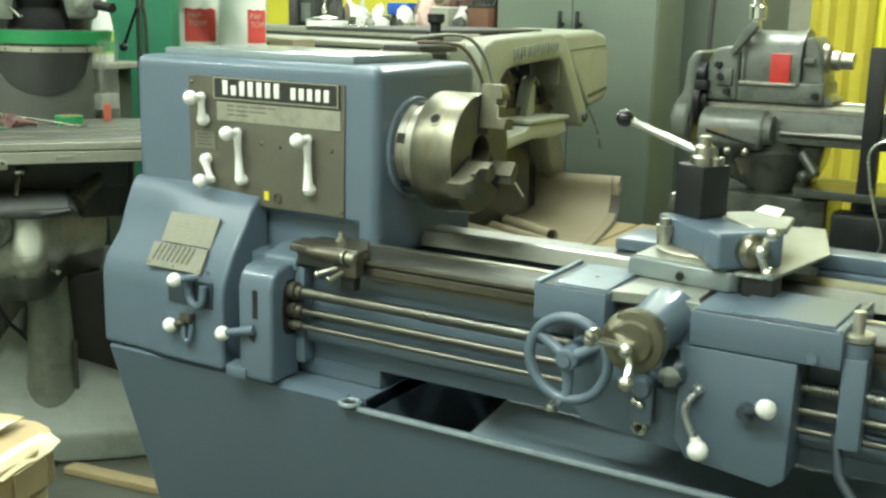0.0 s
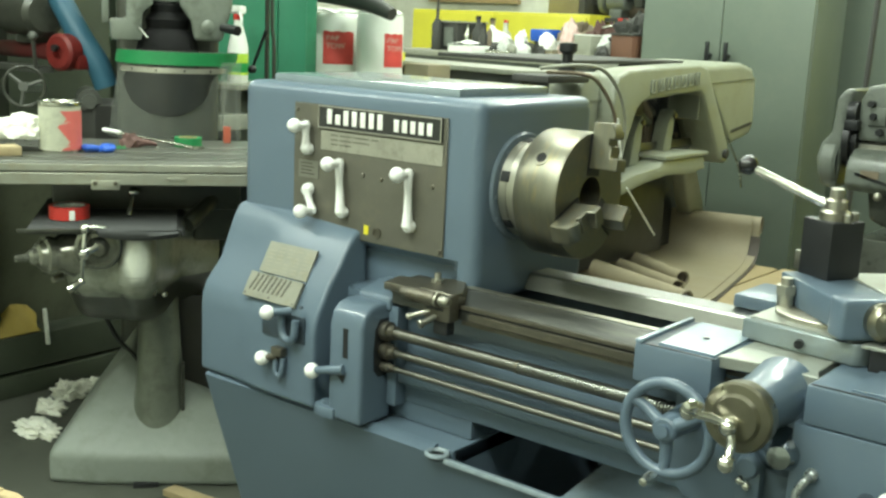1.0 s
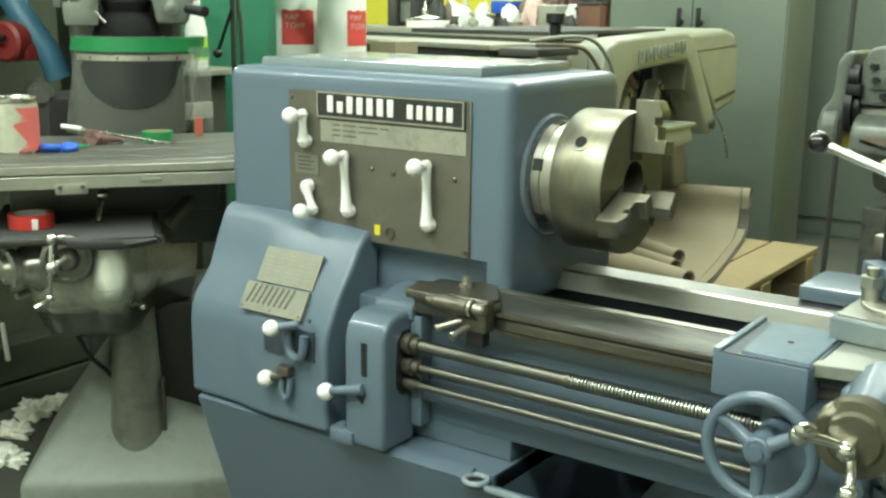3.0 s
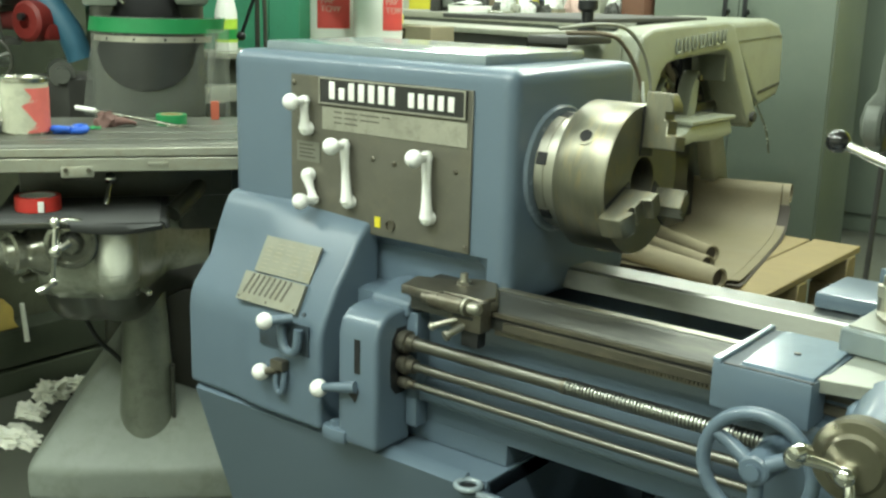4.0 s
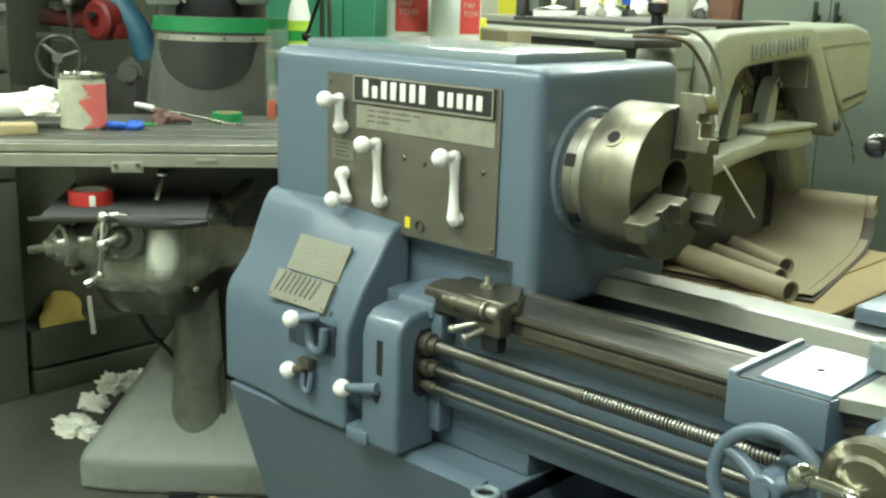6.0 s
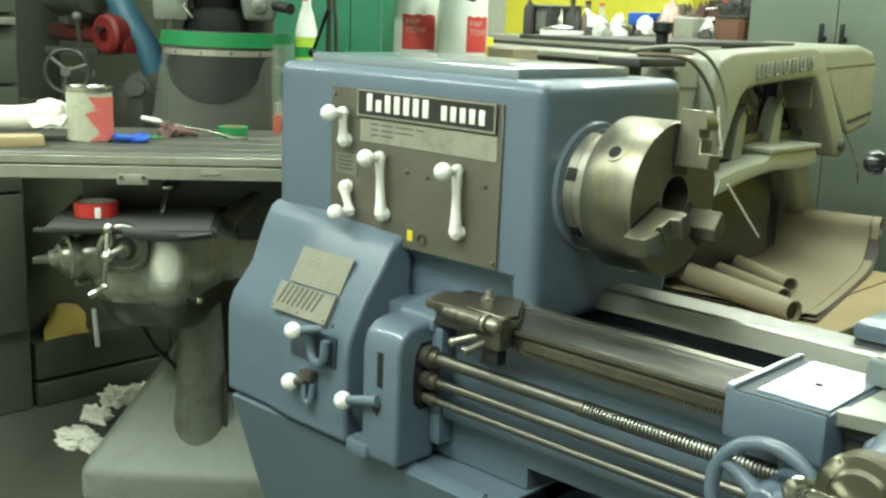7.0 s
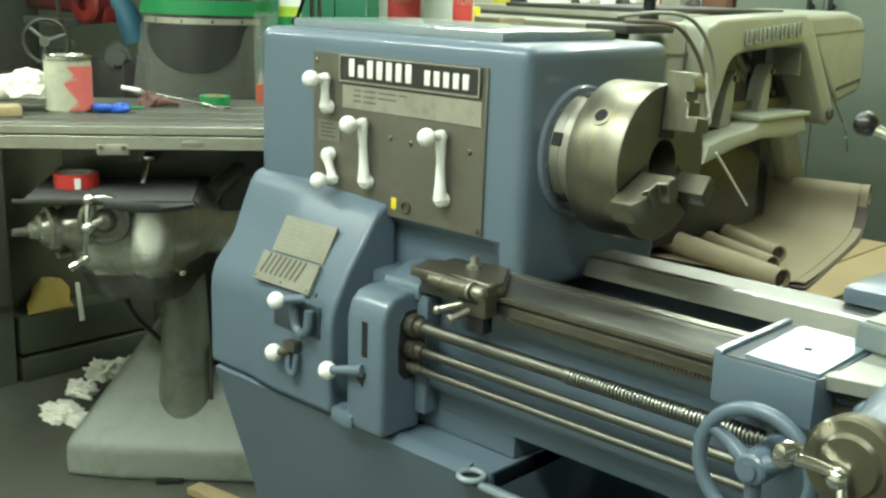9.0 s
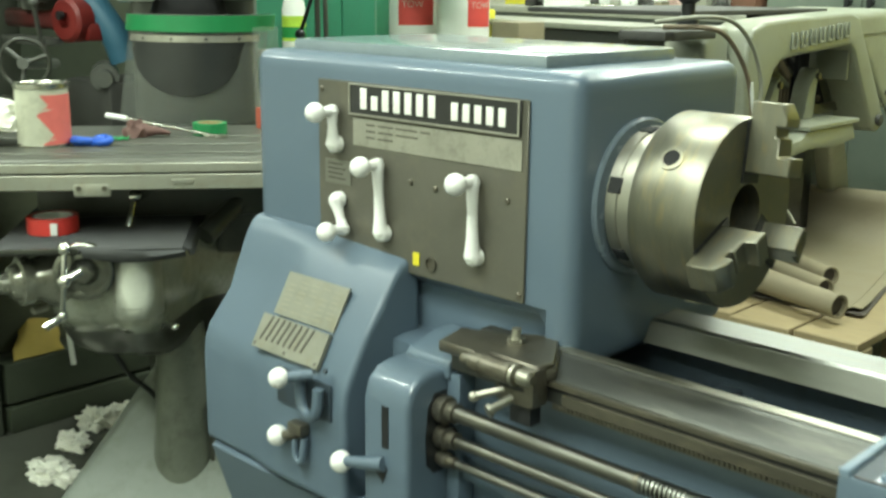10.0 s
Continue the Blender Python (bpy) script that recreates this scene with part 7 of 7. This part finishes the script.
part("gear_train", merge(turned((-1.186, Y2 + 0.03, 1.06), (1, 0, 0), [(0, 0.085), (0.022, 0.085), (0.022, 0.06), (0.04, 0.06), (0.04, 0)], 28), merge(turned((-1.183, Y2 + 0.0, 1.155), (1, 0, 0), [(0, 0.04), (0.03, 0.04), (0.03, 0)], 24), box(-1.185, -1.14, Y2 - 0.05, Y2 + 0.0, 1.10, 1.135, 0.006))), BLACK, l2, "black change gears")
for bx, bz in ((-1.10, 1.15), (-1.11, 1.19), (-1.075, 1.10), (-0.775, 1.10)):
    part("bolt", rod((bx, Y2 + 0.01, bz), (bx, Y2 - 0.036, bz), 0.012, n=6), BLACK, l2, "black bolt head")
part("red_plate", box(-0.935, -0.868, Y2 - 0.006, Y2 + 0.0095, 1.13, 1.235, 0.004), RED, l2, "red rectangular plate")
part("spindle_nose", turned((-0.785, Y2 + 0.12, 1.215), (1, 0, 0), [(0, 0.06), (0.02, 0.055), (0.03, 0.035), (0.055, 0.034), (0.06, 0.028), (0.10, 0.028), (0.10, 0)], 28), STEEL, l2)
part("oil_cup", merge(rod((-1.012, Y2 + 0.07, 1.305), (-1.012, Y2 + 0.07, 1.345), 0.016, n=14), merge(rod((-1.012, Y2 + 0.07, 1.345), (-1.012, Y2 + 0.07, 1.395), 0.03, n=18, round_end=0.004), merge(rod((-1.012, Y2 + 0.07, 1.395), (-1.012, Y2 + 0.07, 1.415), 0.022, 0.016, 14), ball((-1.012, Y2 + 0.07, 1.42), 0.016, 14)))), CHROME, l2, "bright oiler")
gb2 = part("gearbox", extrude([(Y2 - 0.09, 0.93), (Y2 - 0.09, 0.985), (Y2 - 0.07, 1.02), (Y2 - 0.03, 1.04), (Y2 + 0.0, 1.045), (Y2 + 0.0, 0.90), (Y2 - 0.06, 0.905)], "x", -1.15, -0.925, 0.014, 3), GRAY2, l2)
part("data_plate", box(-1.10, -1.04, Y2 - 0.0925, Y2 - 0.0903, 0.955, 0.98), BROWN, gb2, "small tan data plate")
part("tumbler_slot", spun(box(-0.09, 0.09, Y2 - 0.0925, Y2 - 0.0903, -0.005, 0.005), Matrix.Translation((-1.03, 0, 0.945)) @ Matrix.Rotation(radians(14), 4, "Y")), BLACK, gb2, "dark slot")
part("gearbox_end", rod((-0.925, Y2 - 0.03, 0.975), (-0.90, Y2 - 0.03, 0.975), 0.055, 0.05, 28), GRAY2, gb2)
for hx in (-1.045, -0.985):
    part("tumbler_handle", merge(rod((hx, Y2 - 0.07, 0.90), (hx + 0.02, Y2 - 0.13, 0.905), 0.009, n=12), ball((hx + 0.022, Y2 - 0.135, 0.906), 0.014, 12)), STEEL, gb2, "steel tumbler handle")
# Oily copy of the gray, darkened as well for shade below the bed.
OILY_GRAY = surface("oily_shaded_gray_iron", (0.075, 0.08, 0.066), 0.3, 0.2, var=0.4, big=8, fine=60, stain=(0.02, 0.02, 0.016), stain_amount=0.85, coat=0.4)
part("hanger", merge(turned((-0.93, Y2 + 0.08, 0.91), (0.15, -0.25, -1), [(0, 0.10), (0.05, 0.13), (0.12, 0.10), (0.18, 0.05), (0.18, 0)], 24), extrude([(-1.12, 0.93), (-1.10, 0.80), (-0.98, 0.755), (-0.80, 0.755), (-0.76, 0.84), (-0.74, 0.93)], "y", Y2 + 0.05, Y2 + 0.22, 0.02, 3)), OILY_GRAY, l2, "oily gray casting, darkened for shade under the bed")
part("hanger_arm", merge(rod((-0.80, Y2 + 0.0, 0.90), (-0.745, Y2 - 0.03, 0.835), 0.022, 0.015, 14), ball((-0.79, Y2 - 0.01, 0.825), 0.022, 14)), OILY_GRAY, l2)
part("leadscrew", rod((-0.87, Y2 - 0.045, 0.97), (0.6, Y2 - 0.045, 0.97), 0.012, n=14), BRIGHT_STEEL, l2)
part("carriage_post", box(-0.60, -0.545, Y2 - 0.10, Y2 - 0.04, 0.74, 1.27, 0.006), BLACK, l2, "black upright bar")
part("drip_tray", merge(box(-0.79, -0.10, Y2 - 0.14, Y2 + 0.3, 0.772, 0.785, 0.004), box(-0.79, -0.10, Y2 - 0.15, Y2 - 0.138, 0.775, 0.802, 0.003)), OILY_GRAY, l2, "oily drip tray")
part("cabinet", box(-1.10, -0.70, Y2 - 0.05, Y2 + 0.28, FLOOR, 0.754, 0.01), OILY_GRAY, l2)
part("tail_leg", box(-0.02, 0.4, Y2 - 0.02, Y2 + 0.26, FLOOR, 0.93, 0.015), GRAY2, l2)
part("tray_post", box(-0.62, -0.42, Y2 - 0.06, Y2 + 0.2, FLOOR, 0.7715, 0.02), OILY_GRAY, l2)
part("carriage_block", box(-0.66, -0.40, Y2 - 0.16, Y2 - 0.05, 0.60, 0.735, 0.015), BLACK, l2, "black oily carriage block")
pipe = thing("wall_pipe", (-1.62, 5.2, FLOOR), "thin dark upright conduit pipe", "pipe")
part("pipe", rod((-1.55, 5.0, FLOOR), (-1.50, 5.0, 2.2), 0.012, n=14), DARK, pipe)

# ---- yellow vinyl curtain at the far end ----
curtain = thing("welding_curtain", (0.0, 6.0, 0.3), "yellow vinyl strip curtain hanging from a rail", "curtain")
part("rail", rod((-1.35, 6.02, 3.28), (1.8, 6.02, 3.28), 0.02), TIN, curtain)
for i in range(10):
    x0 = -1.3 + i * 0.3
    g = [[(x0 + 0.32 * k / 10, 6.0 + 0.02 * math.sin(k * 1.9 + i) + (i % 2) * 0.03, z) for k in range(11)] for z in (0.3, 1.2, 3.28)]
    part("strip", sheet(g, 0.003), AMBER if i % 3 == 0 else YELLOW, curtain)

# ---- crate and board on the floor ----
crate = thing("cardboard_box", (-0.83, 0.34, 0.8795), "battered tan cardboard box with torn flaps on a stand", "box")
PALE_CARD = surface("cream_card_paper", (0.62, 0.56, 0.36), 0.6, var=0.15, big=9, stain=(0.4, 0.33, 0.18), stain_amount=0.4)
at_box = Matrix.Translation((-0.622, 0.486, 0)) @ Matrix.Rotation(radians(15), 4, "Z")
outline = [(0, -0.29), (0.002, -0.02), (-0.004, 0.008), (-0.018, 0.024), (-0.036, 0.032), (-0.34, 0.03), (-0.34, -0.29)]
part("body", spun(extrude([(x * 0.98 - 0.005, y * 0.98 - 0.004) for x, y in outline], "z", 0.88, 0.9975, 0.003, 2), at_box), PALE_CARD, crate, "pale card sides")
lid = part("lid", spun(extrude(outline, "z", 0.9975, 1.034, 0.004, 2), at_box), CARDBOARD, crate, "tan folded lid")
rng = random.Random(5)
# torn pale edge of the lid, ragged towards the face
grid = [[(-0.016 + 0.006 * k + (0.004 * rng.random() if k in (0, 3) else 0), -0.29 + 0.295 * j / 22, 1.0355 + 0.002 * rng.random() - (0.004 + 0.006 * rng.random() if k == 3 else 0)) for k in range(4)] for j in range(23)]
part("torn_edge", spun(sheet(grid, 0.0015), at_box), PALE_CARD, lid, "torn pale corrugated edge")
grid = [[(-0.34 + 0.03 * i, -0.29 + 0.031 * j + 0.004 * rng.random(), 1.0375 + 0.003 * rng.random()) for i in range(10)] for j in range(11)]
part("paper", spun(sheet(grid, 0.0008), at_box), surface("white_packing_paper", (0.8, 0.78, 0.62), 0.6, var=0.08, big=14), crate, "white packing paper on top")
grid = [[(-0.062 + 0.012 * k, -0.012 + 0.010 * j + 0.003 * rng.random(), 1.0405 + 0.002 * rng.random()) for k in range(3)] for j in range(4)]
part("packing_tape", spun(sheet(grid, 0.0008), at_box), PACK_TAPE, lid, "peeling brown packing tape")
grid = [[(0.0045 + 0.003 * rng.random(), -0.055 + 0.018 * k + 0.004 * rng.random(), 1.030 - 0.008 * j) for k in range(3)] for j in range(4)]
part("packing_tape", spun(sheet(grid, 0.0008), at_box), PACK_TAPE, lid, "peeling brown packing tape")
stool = thing("work_stand", (-0.83, 0.34, FLOOR), "dark steel stand under a cardboard box", "stand")
part("top", box(-1.03, -0.67, 0.16, 0.48, 0.86, 0.8795, 0.003), DARK, stool)
for x in (-1.01, -0.69):
    for y in (0.18, 0.46):
        part("leg", box(x - 0.015, x + 0.015, y - 0.015, y + 0.015, FLOOR, 0.86), DARK, stool)
single("floor_board", spun(box(-0.15, 0.15, -0.022, 0.022, FLOOR, FLOOR + 0.018, 0.003), Matrix.Translation((-2.01, 1.797, 0)) @ Matrix.Rotation(radians(8), 4, "Z")), CRATE_WOOD, "short pine board lying on the floor", "board")
